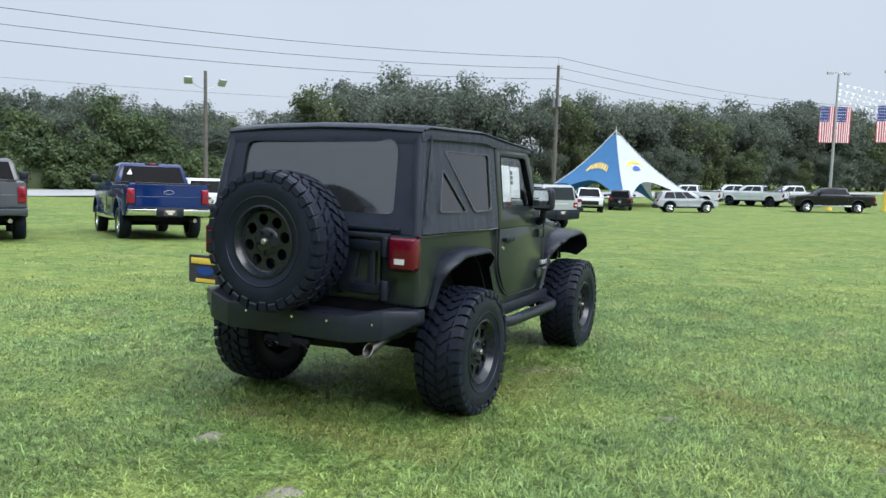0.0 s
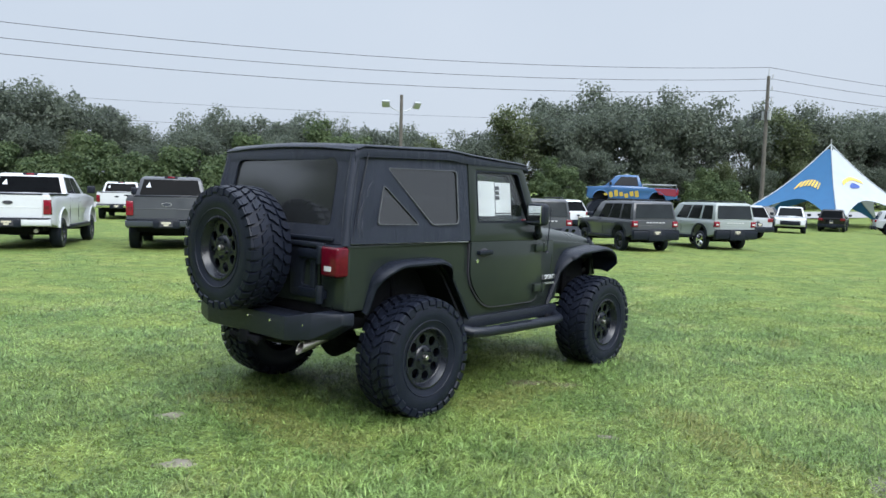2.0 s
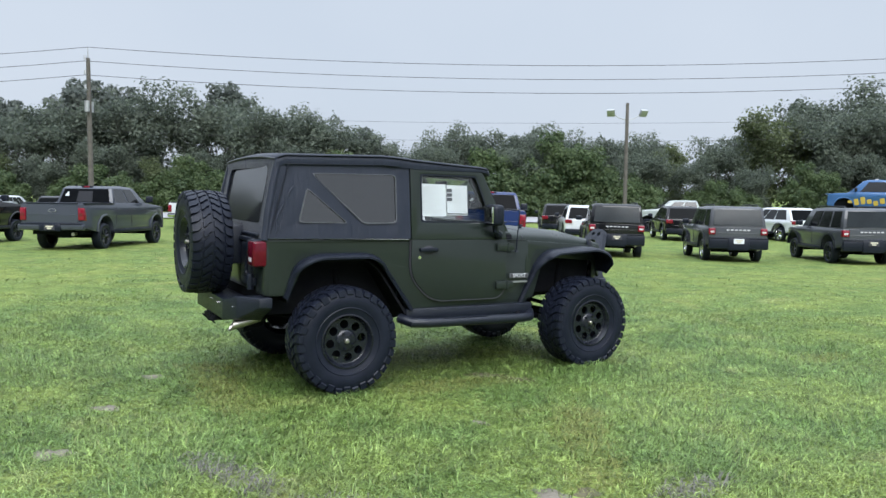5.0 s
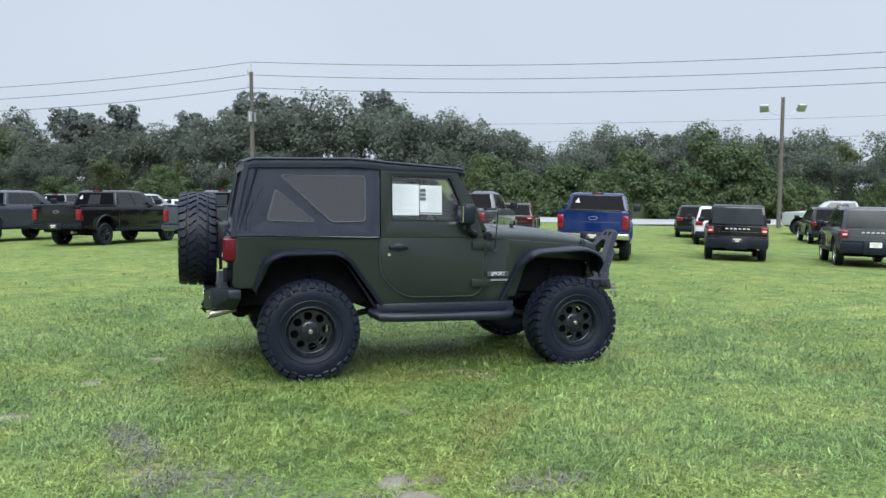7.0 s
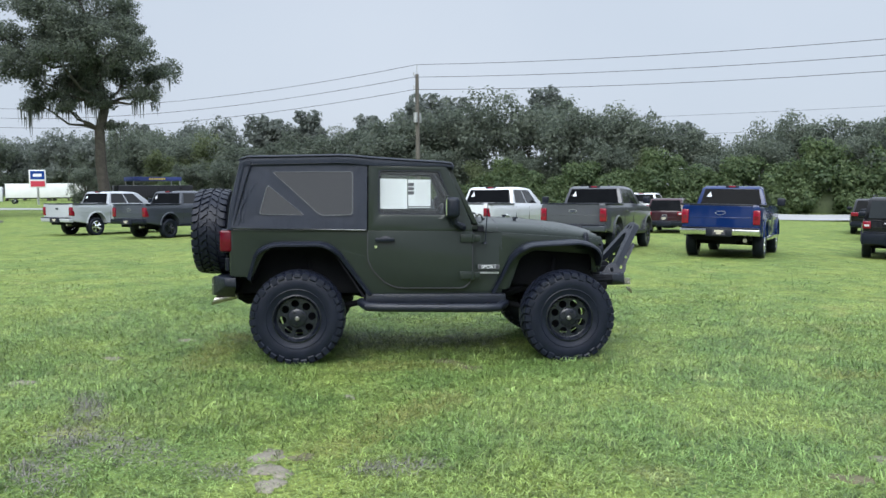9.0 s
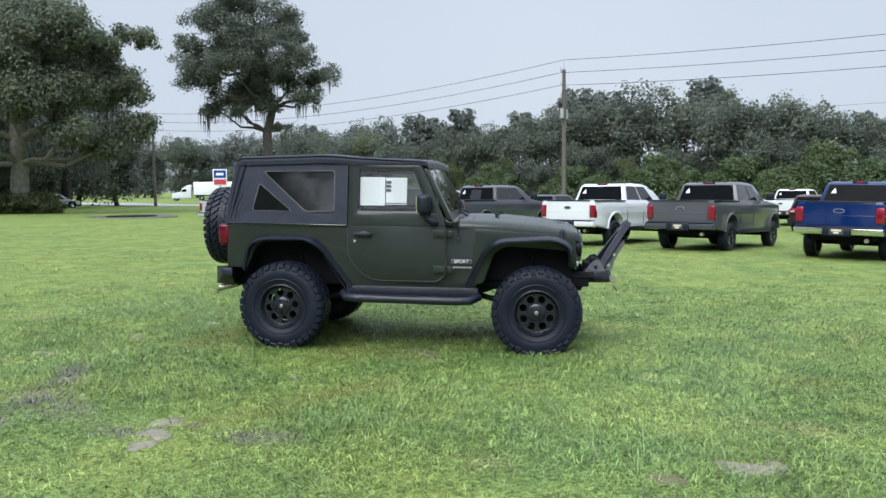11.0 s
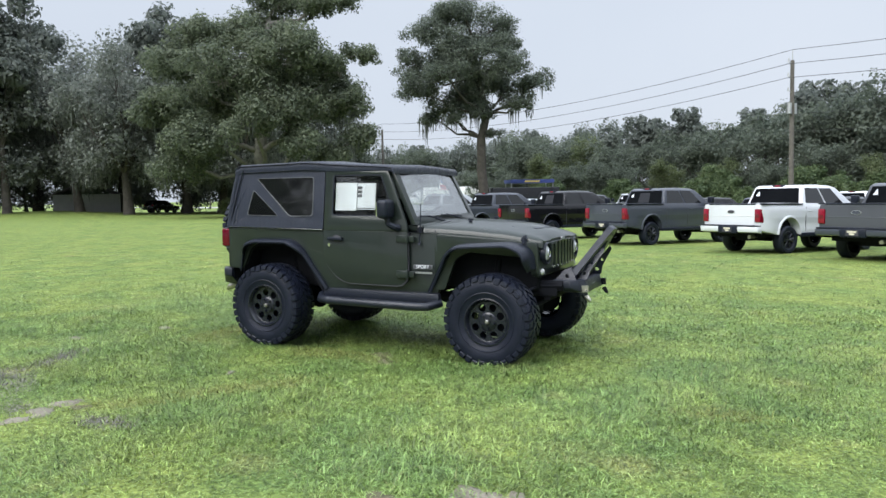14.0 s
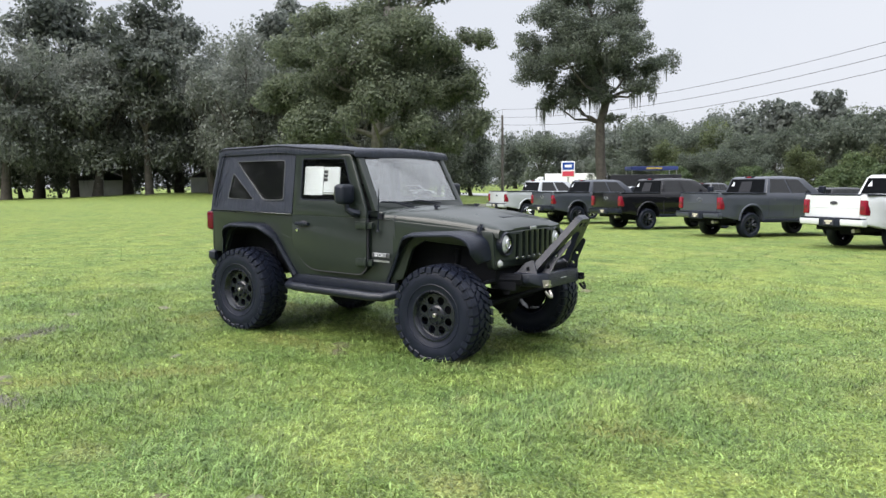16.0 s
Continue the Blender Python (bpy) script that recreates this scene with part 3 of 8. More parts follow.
# tub inside and floor
TUB = [(-1.80, 0.60, -0.50, 0.50, 0.62, 0.66), (-1.81, -1.77, -0.74, 0.74, 0.66, 1.19), (0.40, 0.46, -0.70, 0.70, 0.62, 1.24)]
for s in (-1, 1):
    TUB += [(-1.80, -0.60, min(s * 0.48, s * 0.52), max(s * 0.48, s * 0.52), 0.60, 1.08), (-1.80, -0.60, min(s * 0.50, s * 0.74), max(s * 0.50, s * 0.74), 1.06, 1.10),
            (-0.62, 0.50, min(s * 0.66, s * 0.70), max(s * 0.66, s * 0.70), 0.62, 1.18)]
for dims in TUB:
    bm = bmesh.new()
    box(bm, *dims)
    bevel(bm, 0.008)
    part("tub_panel", bm, M_UNDER, jeep)
bm = bmesh.new()
box(bm, 0.46, 1.54, -0.50, 0.50, 0.66, 1.10)
bevel(bm, 0.05)
part("engine_bay", bm, M_UNDER, jeep)

# chassis, axles, springs
bm = bmesh.new()
for s in (-1, 1):
    tube(bm, [(-1.85, s * 0.42, 0.68), (-0.95, s * 0.42, 0.70), (-0.6, s * 0.42, 0.58), (0.6, s * 0.42, 0.56), (0.95, s * 0.40, 0.68), (1.75, s * 0.40, 0.72)], 0.055, 6)
for x in (-1.8, -0.3, 0.4, 1.6):
    cyl(bm, (x, -0.42, 0.62), (x, 0.42, 0.62), 0.045, n=6)
part("chassis_frame", bm, M_UNDER, jeep)
for x, off in ((-AX, 0.0), (AX, 0.22)):
    bm = bmesh.new()
    cyl(bm, (x, -0.72, HUB), (x, 0.72, HUB), 0.045)
    revolve(bm, [(0.02, -0.13), (0.10, -0.11), (0.15, 0), (0.10, 0.11), (0.02, 0.13)], 16, (x, off, HUB))
    part("axle", bm, M_UNDER, jeep)
    for s in (-1, 1):
        bm = bmesh.new()
        pts = [(x + 0.065 * math.cos(t * 0.7), s * 0.46 + 0.065 * math.sin(t * 0.7), 0.47 + 0.0062 * t) for t in range(54)]
        tube(bm, pts, 0.011, 5)
        part("coil_spring", bm, M_UNDER, jeep)
        bm = bmesh.new()
        cyl(bm, (x + 0.14 * (1 if x < 0 else -1), s * 0.56, 0.38), (x + 0.05 * (1 if x < 0 else -1), s * 0.50, 0.95), 0.03)
        part("shock_absorber", bm, M_UNDER, jeep)
        bm = bmesh.new()
        cyl(bm, (x, s * 0.44, 0.38), (x + (0.75 if x < 0 else -0.75), s * 0.40, 0.55), 0.028)
        part("control_arm", bm, M_UNDER, jeep)
bm = bmesh.new()
cyl(bm, (AX + 0.16, -0.62, 0.46), (AX + 0.2, 0.62, 0.50), 0.02)
part("steering_link", bm, M_UNDER, jeep)
bm = bmesh.new()
tube(bm, [(-1.2, 0.12, 0.50), (-1.55, -0.05, 0.56), (-1.72, -0.34, 0.57), (-1.80, -0.42, 0.57)], 0.05, 8)
cyl(bm, (-1.72, 0.30, 0.54), (-1.74, -0.26, 0.56), 0.10, n=14)
part("muffler", bm, M_UNDER, jeep)
bm = bmesh.new()
ax = Vector((-0.40, 0.02, -0.10)).normalized()
sd = ax.cross(Vector((0, 0, 1))).normalized()
up = sd.cross(ax)
rings = []
for d, r, cut in ((0.20, 0.030, 0), (0.30, 0.033, 0), (0.42, 0.034, 0.03), (0.42, 0.030, 0.03), (0.22, 0.028, 0)):
    rings.append([Vector((-1.60, -0.58, 0.640)) + ax * (d - cut * math.sin(a)) + sd * (r * math.cos(a)) + up * (r * math.sin(a)) for a in np.linspace(0, 2 * math.pi, 20, endpoint=False)])
loft(bm, rings, caps=False)
part("exhaust_tip", bm, M_STEEL, jeep, "bright slash-cut exhaust tip")

# doors with an upper frame, a pane and sheets of paper taped inside
PANE = [(-0.505, 1.345), (0.195, 1.345), (0.045, 1.745), (-0.505, 1.745)]
for s in (-1, 1):
    bm = bmesh.new()
    low = rounded([(-0.595, 0.90), (-0.595, 1.20), (0.345, 1.20), (0.345, 0.76), (0.27, 0.685), (-0.40, 0.685)], [0.1, 0.0, 0.0, 0.05, 0.06, 0.14], 5)
    plate(bm, [(u * 1.0 + (0.009 if u > 0 else -0.009), v - 0.009) for u, v in low], [], 0.02, lambda u, v, w, s=s: (u, s * (0.775 - w), v))
    part("door_seal", bm, M_INK, jeep)
    bm = bmesh.new()
    plate(bm, low, [], 0.03, lambda u, v, w, s=s: (u, s * (0.792 - w - 0.05 * max(0.0, (u - 0.1)) ** 2 - 0.02 * max(0.0, (0.9 - v) / 0.25) ** 2), v))
    bevel(bm, 0.008, 2, 40)
    door = part("door", bm, M_GREEN, jeep, "closed dark green door")
    bm = bmesh.new()
    up = rounded([(-0.595, 1.20), (0.345, 1.20), (0.335, 1.27), (0.105, 1.795), (-0.595, 1.795)], [0, 0, 0.05, 0.06, 0.02], 3)
    plate(bm, up, [rounded(PANE, 0.03, 3)[::-1]], 0.035, lambda u, v, w, s=s: (u, s * (lat(v) + 0.013 - w), v))
    bevel(bm, 0.006, 2, 40)
    part("door_frame", bm, M_GREEN, door)
    bm = bmesh.new()
    seal = [(u + (0.012 if u > 0 else -0.012) * -1, v + (0.012 if v < 1.5 else -0.012)) for u, v in PANE]
    plate(bm, rounded([(u * 1.0, v) for u, v in PANE], 0.03, 3), [rounded(seal, 0.025, 3)[::-1]], 0.012, lambda u, v, w, s=s: (u, s * (lat(v) + 0.014 - w), v))
    part("window_seal", bm, M_PLASTIC, door)
    bm = bmesh.new()
    plate(bm, rounded(PANE, 0.03, 3), [], 0.005, lambda u, v, w, s=s: (u, s * (lat(v) - 0.010 - w), v))
    g = part("door_window", bm, M_CLEAR, door)
    g.visible_shadow = False
    # handle, lock, hinges
    bm = bmesh.new()
    revolve(bm, [(0.001, 0.004), (0.035, 0.004), (0.048, 0.0)], 20)
    bmesh.ops.transform(bm, matrix=Matrix.Translation((-0.44, s * 0.792, 1.115)) @ pose(0, 0, 0, 0, 0, 180 if s < 0 else 0) @ Matrix.Diagonal((1.1, 1, 0.8, 1)), verts=bm.verts)
    dh = part("door_handle", bm, M_INK, door)
    bm = bmesh.new()
    box(bm, -0.53, -0.36, s * 0.815 - 0.012, s * 0.815 + 0.012, 1.103, 1.135)
    box(bm, -0.53, -0.50, s * 0.80 - 0.02, s * 0.80 + 0.02, 1.105, 1.133)
    box(bm, -0.385, -0.36, s * 0.80 - 0.02, s * 0.80 + 0.02, 1.105, 1.133)
    bevel(bm, 0.008)
    part("grip", bm, M_PLASTIC, dh)
    bm = bmesh.new()
    cyl(bm, (-0.525, s * 0.79, 1.055), (-0.525, s * 0.80, 1.055), 0.014, n=14)
    part("lock", bm, M_CHROME, door)
    for z in (1.135, 0.80):
        bm = bmesh.new()
        box(bm, 0.235, 0.345, s * 0.80 - 0.012, s * 0.80 + 0.012, z - 0.033, z + 0.033)
        box(bm, 0.36, 0.42, s * 0.782 - 0.016, s * 0.782 + 0.016, z - 0.028, z + 0.028)
        cyl(bm, (0.352, s * 0.808, z - 0.04), (0.352, s * 0.808, z + 0.04), 0.013)
        bevel(bm, 0.005)
        part("hinge", bm, M_GREEN, door)
    # mirror
    bm = bmesh.new()
    box(bm, 0.10, 0.215, s * 0.865 - 0.085, s * 0.865 + 0.085, 1.325, 1.505)
    bevel(bm, 0.035, 3)
    mr = part("wing_mirror", bm, M_PLASTIC, jeep, "square black plastic mirror")
    bm = bmesh.new()
    box(bm, 0.094, 0.101, s * 0.865 - 0.068, s * 0.865 + 0.068, 1.345, 1.485)
    part("mirror_glass", bm, M_MIRROR, mr)
    bm = bmesh.new()
    tube(bm, [(0.25, s * 0.79, 1.235), (0.235, s * 0.83, 1.245), (0.18, s * 0.855, 1.275), (0.165, s * 0.862, 1.35)], [0.04, 0.034, 0.028, 0.026], 8)
    part("mirror_arm", bm, M_PLASTIC, mr)

# printed sheets inside the near door window
for x0, x1, z0, z1 in ((-0.49, -0.245, 1.395, 1.665), (-0.24, -0.03, 1.405, 1.66)):
    bm = bmesh.new()
    plate(bm, [(x0, z0), (x1, z0), (x1, z1), (x0, z1)], [], 0.002, lambda u, v, w: (u, -(lat(v) - 0.022 - w), v))
    sheet = part("paper_sheet", bm, M_PAPER, jeep, "white printed sheet taped inside the window")
    bm = bmesh.new()
    if x0 < -0.3:
        for k in range(14):
            z = z1 - 0.03 - k * 0.016
            plate(bm, [(x0 + 0.02, z), (x0 + 0.2 - 0.05 * (k % 3), z), (x0 + 0.2 - 0.05 * (k % 3), z + 0.003), (x0 + 0.02, z + 0.003)], [], 0.001, lambda u, v, w: (u, -(lat(v) - 0.019 - w), v))
        part("print", bm, M_GREYINK, sheet)
    else:
        for z in (0.030, 0.068, 0.106):
            plate(bm, [(x0 + 0.006, z1 - z - 0.03), (x0 + 0.056, z1 - z - 0.03), (x0 + 0.056, z1 - z), (x0 + 0.006, z1 - z)], [], 0.001, lambda u, v, w: (u, -(lat(v) - 0.019 - w), v))
        plate(bm, [(x0 + 0.005, z0 + 0.008), (x1 - 0.004, z0 + 0.008), (x1 - 0.004, z0 + 0.017), (x0 + 0.005, z0 + 0.017)], [], 0.001, lambda u, v, w: (u, -(lat(v) - 0.019 - w), v))
        for uu in (x0 + 0.001, x1 - 0.004):
            plate(bm, [(uu, z0), (uu + 0.003, z0), (uu + 0.003, z1), (uu, z1)], [], 0.001, lambda u, v, w: (u, -(lat(v) - 0.019 - w), v))
        part("print", bm, M_INK, sheet)
        bm = bmesh.new()
        for k in range(13):
            z = z1 - 0.03 - k * 0.016
            plate(bm, [(x0 + 0.07, z), (x0 + 0.19 - 0.04 * (k % 2), z), (x0 + 0.19 - 0.04 * (k % 2), z + 0.003), (x0 + 0.07, z + 0.003)], [], 0.001, lambda u, v, w: (u, -(lat(v) - 0.019 - w), v))
        part("print", bm, M_GREYINK, sheet)

# windscreen
def screen(u, v, w):
    """u across, v up the glass from 0 to 1, w inwards."""
    return (lerp(0.405, 0.135, v) + 0.03 * (1 - (u / 0.7) ** 2) - w, u * lerp(1.0, 0.93, v), lerp(1.265, 1.80, v))


fr = [(u, v) for v in (0.0,) for u in np.linspace(-0.72, 0.72, 9)] + [(u, v) for v in (1.0,) for u in np.linspace(0.72, -0.72, 9)]
gl = [(u, 0.14) for u in np.linspace(-0.64, 0.64, 9)] + [(u, 0.945) for u in np.linspace(0.64, -0.64, 9)]
bm = bmesh.new()
plate(bm, fr, [gl[::-1]], 0.045, screen)
bevel(bm, 0.008, 2, 40)
ws = part("windscreen_frame", bm, M_GREEN, jeep)
bm = bmesh.new()
plate(bm, gl, [], 0.005, lambda u, v, w: Vector(screen(u, v, w)) - Vector((0.012, 0, 0)))
g = part("windscreen", bm, M_SCREEN, ws)
g.visible_shadow = False
bm = bmesh.new()
box(bm, 0.30, 0.46, -0.69, 0.69, 1.20, 1.262)
bevel(bm, 0.02, 3)
part("cowl", bm, M_GREEN, jeep)
for y0, y1 in ((-0.30, -0.66), (0.18, -0.20)):
    bm = bmesh.new()
    tube(bm, [(0.50, y0, 1.285), (0.46, (y0 + y1) / 2, 1.335), (0.425, y1 + 0.1, 1.345)], 0.008, 6)
    tube(bm, [(0.45, y0 + 0.06, 1.318), (0.445, (y0 + y1) / 2, 1.34), (0.42, y1, 1.345)], 0.007, 5)
    cyl(bm, (0.50, y0, 1.25), (0.50, y0, 1.30), 0.018)
    part("wiper", bm, M_PLASTIC, jeep)

# bonnet
bm = bmesh.new()
rings = []
for x, hw, ze, zc in ((0.41, 0.685, 1.215, 1.288), (0.58, 0.675, 1.212, 1.292), (0.9, 0.635, 1.195, 1.282), (1.25, 0.60, 1.165, 1.25), (1.46, 0.582, 1.14, 1.208), (1.55, 0.574, 1.125, 1.178), (1.60, 0.566, 1.11, 1.132)):
    half = [(hw + 0.002, ze - 0.045), (hw, ze), (hw - 0.02, ze + 0.028), (hw - 0.08, lerp(ze, zc, 0.72)), (0.34, zc - 0.004), (0.30, zc + 0.006), (0.0, zc + 0.012)]
    ring = [(x, -y, z) for y, z in half] + [(x, y, z) for y, z in half[-2::-1]]
    rings.append(ring + [(x, 0.5, ze - 0.06), (x, -0.5, ze - 0.06)])
loft(bm, rings)
bn = part("bonnet", bm, M_GREEN, jeep, "dark green bonnet wet with drizzle", 40)
bm = bmesh.new()
tube(bm, [(0.585, -0.678, 1.17), (0.585, -0.676, 1.215), (0.585, -0.60, 1.268), (0.585, -0.34, 1.291), (0.585, 0, 1.307), (0.585, 0.34, 1.291), (0.585, 0.60, 1.268), (0.585, 0.676, 1.215)], 0.004, 5)
part("shut_line", bm, M_INK, bn)
bm = bmesh.new()
prism(bm, [(1.05, 1.262), (1.44, 1.217), (1.44, 1.225), (1.05, 1.275)], -0.22, 0.22)
part("decal_panel", bm, M_PLASTIC, bn, "matt black bonnet decal")
for y in (-0.34, 0.34):
    bm = bmesh.new()
    cyl(bm, (0.80, y, 1.28), (0.80, y, 1.31), 0.018, 0.014)
    box(bm, 0.78, 0.83, y - 0.012, y + 0.012, 1.30, 1.315)
    part("bonnet_bumper", bm, M_PLASTIC, bn)
for s in (-1, 1):
    bm = bmesh.new()
    box(bm, 1.40, 1.47, s * 0.594 - 0.018, s * 0.594 + 0.018, 1.06, 1.10)
    tube(bm, [(1.41, s * 0.605, 1.09), (1.42, s * 0.605, 1.15), (1.43, s * 0.582, 1.178), (1.45, s * 0.582, 1.178), (1.46, s * 0.605, 1.15), (1.46, s * 0.605, 1.09)], 0.009, 5)
    cyl(bm, (1.435, s * 0.61, 1.10), (1.435, s * 0.597, 1.16), 0.018)
    part("bonnet_latch", bm, M_PLASTIC, jeep, "black rubber bonnet latch")

# grille
GX = lambda z: 1.638 - 0.10 * max(0.0, z - 1.0) ** 1.3 - 0.02 * (1.0 - z)
outer = rounded([(-0.58, 0.80), (0.58, 0.80), (0.60, 1.08), (0.565, 1.135), (-0.565, 1.135), (-0.60, 1.08)], 0.05, 4)
holes = []
for k in range(7):
    y = (k - 3) * 0.100
    h = 0.0 if abs(k - 3) < 3 else 0.02
    holes.append(rounded([(y - 0.026, 0.87), (y + 0.026, 0.87), (y + 0.026, 1.115 - h), (y - 0.026, 1.115 - h)], 0.025, 4)[::-1])
for s in (-1, 1):
    holes.append([(s * 0.450 + 0.095 * math.cos(-2 * math.pi * k / 28), 1.015 + 0.095 * math.sin(-2 * math.pi * k / 28)) for k in range(28)])
    holes.append([(s * 0.50 + 0.036 * math.cos(-2 * math.pi * k / 16), 0.85 + 0.036 * math.sin(-2 * math.pi * k / 16)) for k in range(16)])
bm = bmesh.new()
plate(bm, outer, holes, 0.05, lambda u, v, w: (GX(v) - 0.085 * (u / 0.58) ** 4 - w, u, v))
bevel(bm, 0.007, 2, 40)
gr = part("grille", bm, M_GREEN, jeep, "dark green grille with seven tall slots")
bm = bmesh.new()
plate(bm, rounded([(-0.345, 0.82), (0.345, 0.82), (0.345, 1.12), (-0.345, 1.12)], 0.03), [], 0.01, lambda u, v, w: (1.555 - w, u, v))
part("grille_backing", bm, M_INK, gr)
for k in range(7):
    bm = bmesh.new()
    y = (k - 3) * 0.100
    box(bm, 1.623, 1.635, y - 0.02, y + 0.02, 0.873, 0.895)
    bevel(bm, 0.006)
    part("slot_end", bm, M_CHROME, gr)
bm = bmesh.new()
box(bm, 1.612, 1.625, -0.05, 0.05, 1.118, 1.144)
bevel(bm, 0.004)
part("badge", bm, M_GALV, gr, "small pale badge bar")
for s in (-1, 1):
    bm = bmesh.new()
    revolve(bm, [(0.001, 0.035), (0.05, 0.028), (0.078, 0.008), (0.088, -0.01)], 28)
    bmesh.ops.transform(bm, matrix=Matrix.Translation((1.588, s * 0.450, 1.015)) @ pose(0, 0, 0, 0, 0, -90), verts=bm.verts)
    hl = part("headlight", bm, M_WHITELENS, jeep, "round clear headlight")
    bm = bmesh.new()
    revolve(bm, [(0.084, 0.03), (0.096, 0.035), (0.103, 0.015), (0.1, -0.02)], 28)
    bmesh.ops.transform(bm, matrix=Matrix.Translation((1.588, s * 0.450, 1.015)) @ pose(0, 0, 0, 0, 0, -90), verts=bm.verts)
    part("headlight_ring", bm, M_PLASTIC, hl)
    bm = bmesh.new()
    revolve(bm, [(0.030, 0.036), (0.036, 0.040), (0.042, 0.034)], 24)
    bmesh.ops.transform(bm, matrix=Matrix.Translation((1.590, s * 0.450, 1.015)) @ pose(0, 0, 0, 0, 0, -90), verts=bm.verts)
    part("bulb_ring", bm, M_CHROME, hl)
    bm = bmesh.new()
    revolve(bm, [(0.001, 0.03), (0.02, 0.026), (0.033, 0.01), (0.036, -0.02)], 18)
    bmesh.ops.transform(bm, matrix=Matrix.Translation((1.570, s * 0.50, 0.85)) @ pose(0, 0, 0, 0, 0, -90), verts=bm.verts)
    part("indicator", bm, M_WHITELENS, jeep)

# flat-topped fender flares
def flare(pts, y_in, y_out, s, lip):
    """Sweeps a folded strip along (x, z) points: body edge, outer edge, turned-down lip."""
    bm = bmesh.new()
    c = Vector((sum(p[0] for p in pts) / len(pts), 0.45))
    rings = []
    for i, (x, z) in enumerate(pts):
        d = (Vector((x, z)) - c).normalized()
        yi, yo = y_in[i] if isinstance(y_in, list) else y_in, y_out[i]
        prof = [(0.012, yi), (0.014, lerp(yi, yo, 0.6)), (0.004, yo - 0.02), (-0.012, yo), (-lip, yo), (-lip, yo - 0.012), (-0.022, yo - 0.02), (-0.006, lerp(yi, yo, 0.6)), (-0.01, yi)]
        rings.append([(x + d.x * o, s * y, z + d.y * o) for o, y in prof])
    loft(bm, rings)
    return bm


rear_arc = rounded([(-1.66, 0.76), (-1.585, 1.01), (-1.44, 1.085), (-0.98, 1.09), (-0.86, 1.015), (-0.57, 0.62)], [0, 0.12, 0.12, 0.1, 0.16, 0], 5)
front_arc = rounded([(0.54, 0.63), (0.72, 0.99), (0.85, 1.085), (1.36, 1.115), (1.52, 1.05), (1.545, 0.88)], [0, 0.14, 0.14, 0.12, 0.08, 0], 5)
for s in (-1, 1):
    n = len(rear_arc)
    yo = [0.79 + 0.105 * min(1.0, 4.0 * min(i / (n - 1), 1 - i / (n - 1))) ** 0.7 for i in range(n)]
    part("rear_fender_flare", flare(rear_arc, 0.755, yo, s, 0.026), M_PLASTIC, jeep, "flat matt black fender flare", 40)
    n = len(front_arc)
    yo = [0.745 + 0.125 * min(1.0, 3.0 * i / (n - 1)) ** 0.8 - (0.10 if i == n - 1 else 0.0) for i in range(n)]
    yi = [0.725 - 0.17 * max(0.0, (x - 0.6)) for x, z in front_arc]
    part("front_fender_flare", flare(front_arc, yi, yo, s, 0.026), M_PLASTIC, jeep, "flat matt black fender flare", 40)
    # inner wheel well
    bm = bmesh.new()
    pts = [(-1.64, 0.74), (-1.56, 0.98), (-1.43, 1.045), (-0.98, 1.05), (-0.88, 0.98), (-0.62, 0.60)]
    ins = [(x * 0.985 - 0.02, z - 0.02) for x, z in pts]
    plate(bm, pts + ins[::-1], [], 0.26, lambda u, v, w, s=s: (u, s * (0.76 - w), v))
    part("wheel_liner", bm, M_UNDER, jeep)
    # side step
    bm = bmesh.new()
    pts = [(-0.66, s * 0.72, 0.545), (-0.60, s * 0.84, 0.522), (-0.48, s * 0.865, 0.518), (0.46, s * 0.865, 0.510), (0.58, s * 0.84, 0.512), (0.66, s * 0.72, 0.535)]
    tube(bm, pts, 0.041, 12)
    stp = part("side_step", bm, M_BLACK, jeep, "black tubular side step")
    bm = bmesh.new()
    box(bm, -0.33, 0.10, s * 0.868 - 0.026, s * 0.868 + 0.026, 0.546, 0.5535)
    bevel(bm, 0.003)
    part("step_pad", bm, M_PLASTIC, stp)
    for x in (-0.5, 0.5):
        bm = bmesh.new()
        cyl(bm, (x, s * 0.6, 0.56), (x, s * 0.86, 0.515), 0.022)
        part("step_bracket", bm, M_UNDER, stp)
    # aerial on the far-side-free cowl
    if s < 0:
        bm = bmesh.new()
        cyl(bm, (0.465, -0.765, 1.085), (0.465, -0.765, 1.10), 0.02, 0.014)
        cyl(bm, (0.465, -0.765, 1.10), (0.485, -0.775, 1.47), 0.006, 0.004, 6)
        part("aerial", bm, M_PLASTIC, jeep)


def lettering(name, text, size, m, mat, parent, extrude=0.002, bold=0.0):
    cu = bpy.data.curves.new(name, "FONT")
    cu.body, cu.size, cu.extrude, cu.offset = text, size, extrude, bold
    cu.align_x, cu.align_y = "CENTER", "CENTER"
    cu.materials.append(mat)
    o = new(name, cu)
    o.parent, o.matrix_basis = parent, m
    return o


# badges ahead of the door
bm = bmesh.new()
box(bm, 0.400, 0.600, -0.772, -0.762, 0.853, 0.895)
bevel(bm, 0.004)
bd = part("badge", bm, M_WELT, jeep, "small dark lettered badge")
bm = bmesh.new()
box(bm, 0.411, 0.589, -0.7735, -0.770, 0.860, 0.888)
part("badge_field", bm, M_INK, bd)
lettering("badge_word", "SPORT", 0.046, pose(0.50, -0.7755, 0.874, 90, 0, 0) , M_PAPER, bd, 0.001)
bm = bmesh.new()
x = 0.385
for k, w in enumerate((0.026, 0.02, 0.02, 0.022, 0.02, 0.022, 0.016, 0.02)):
    box(bm, x, x + w, -0.768, -0.758, 0.811, 0.827)
    x += w + 0.006
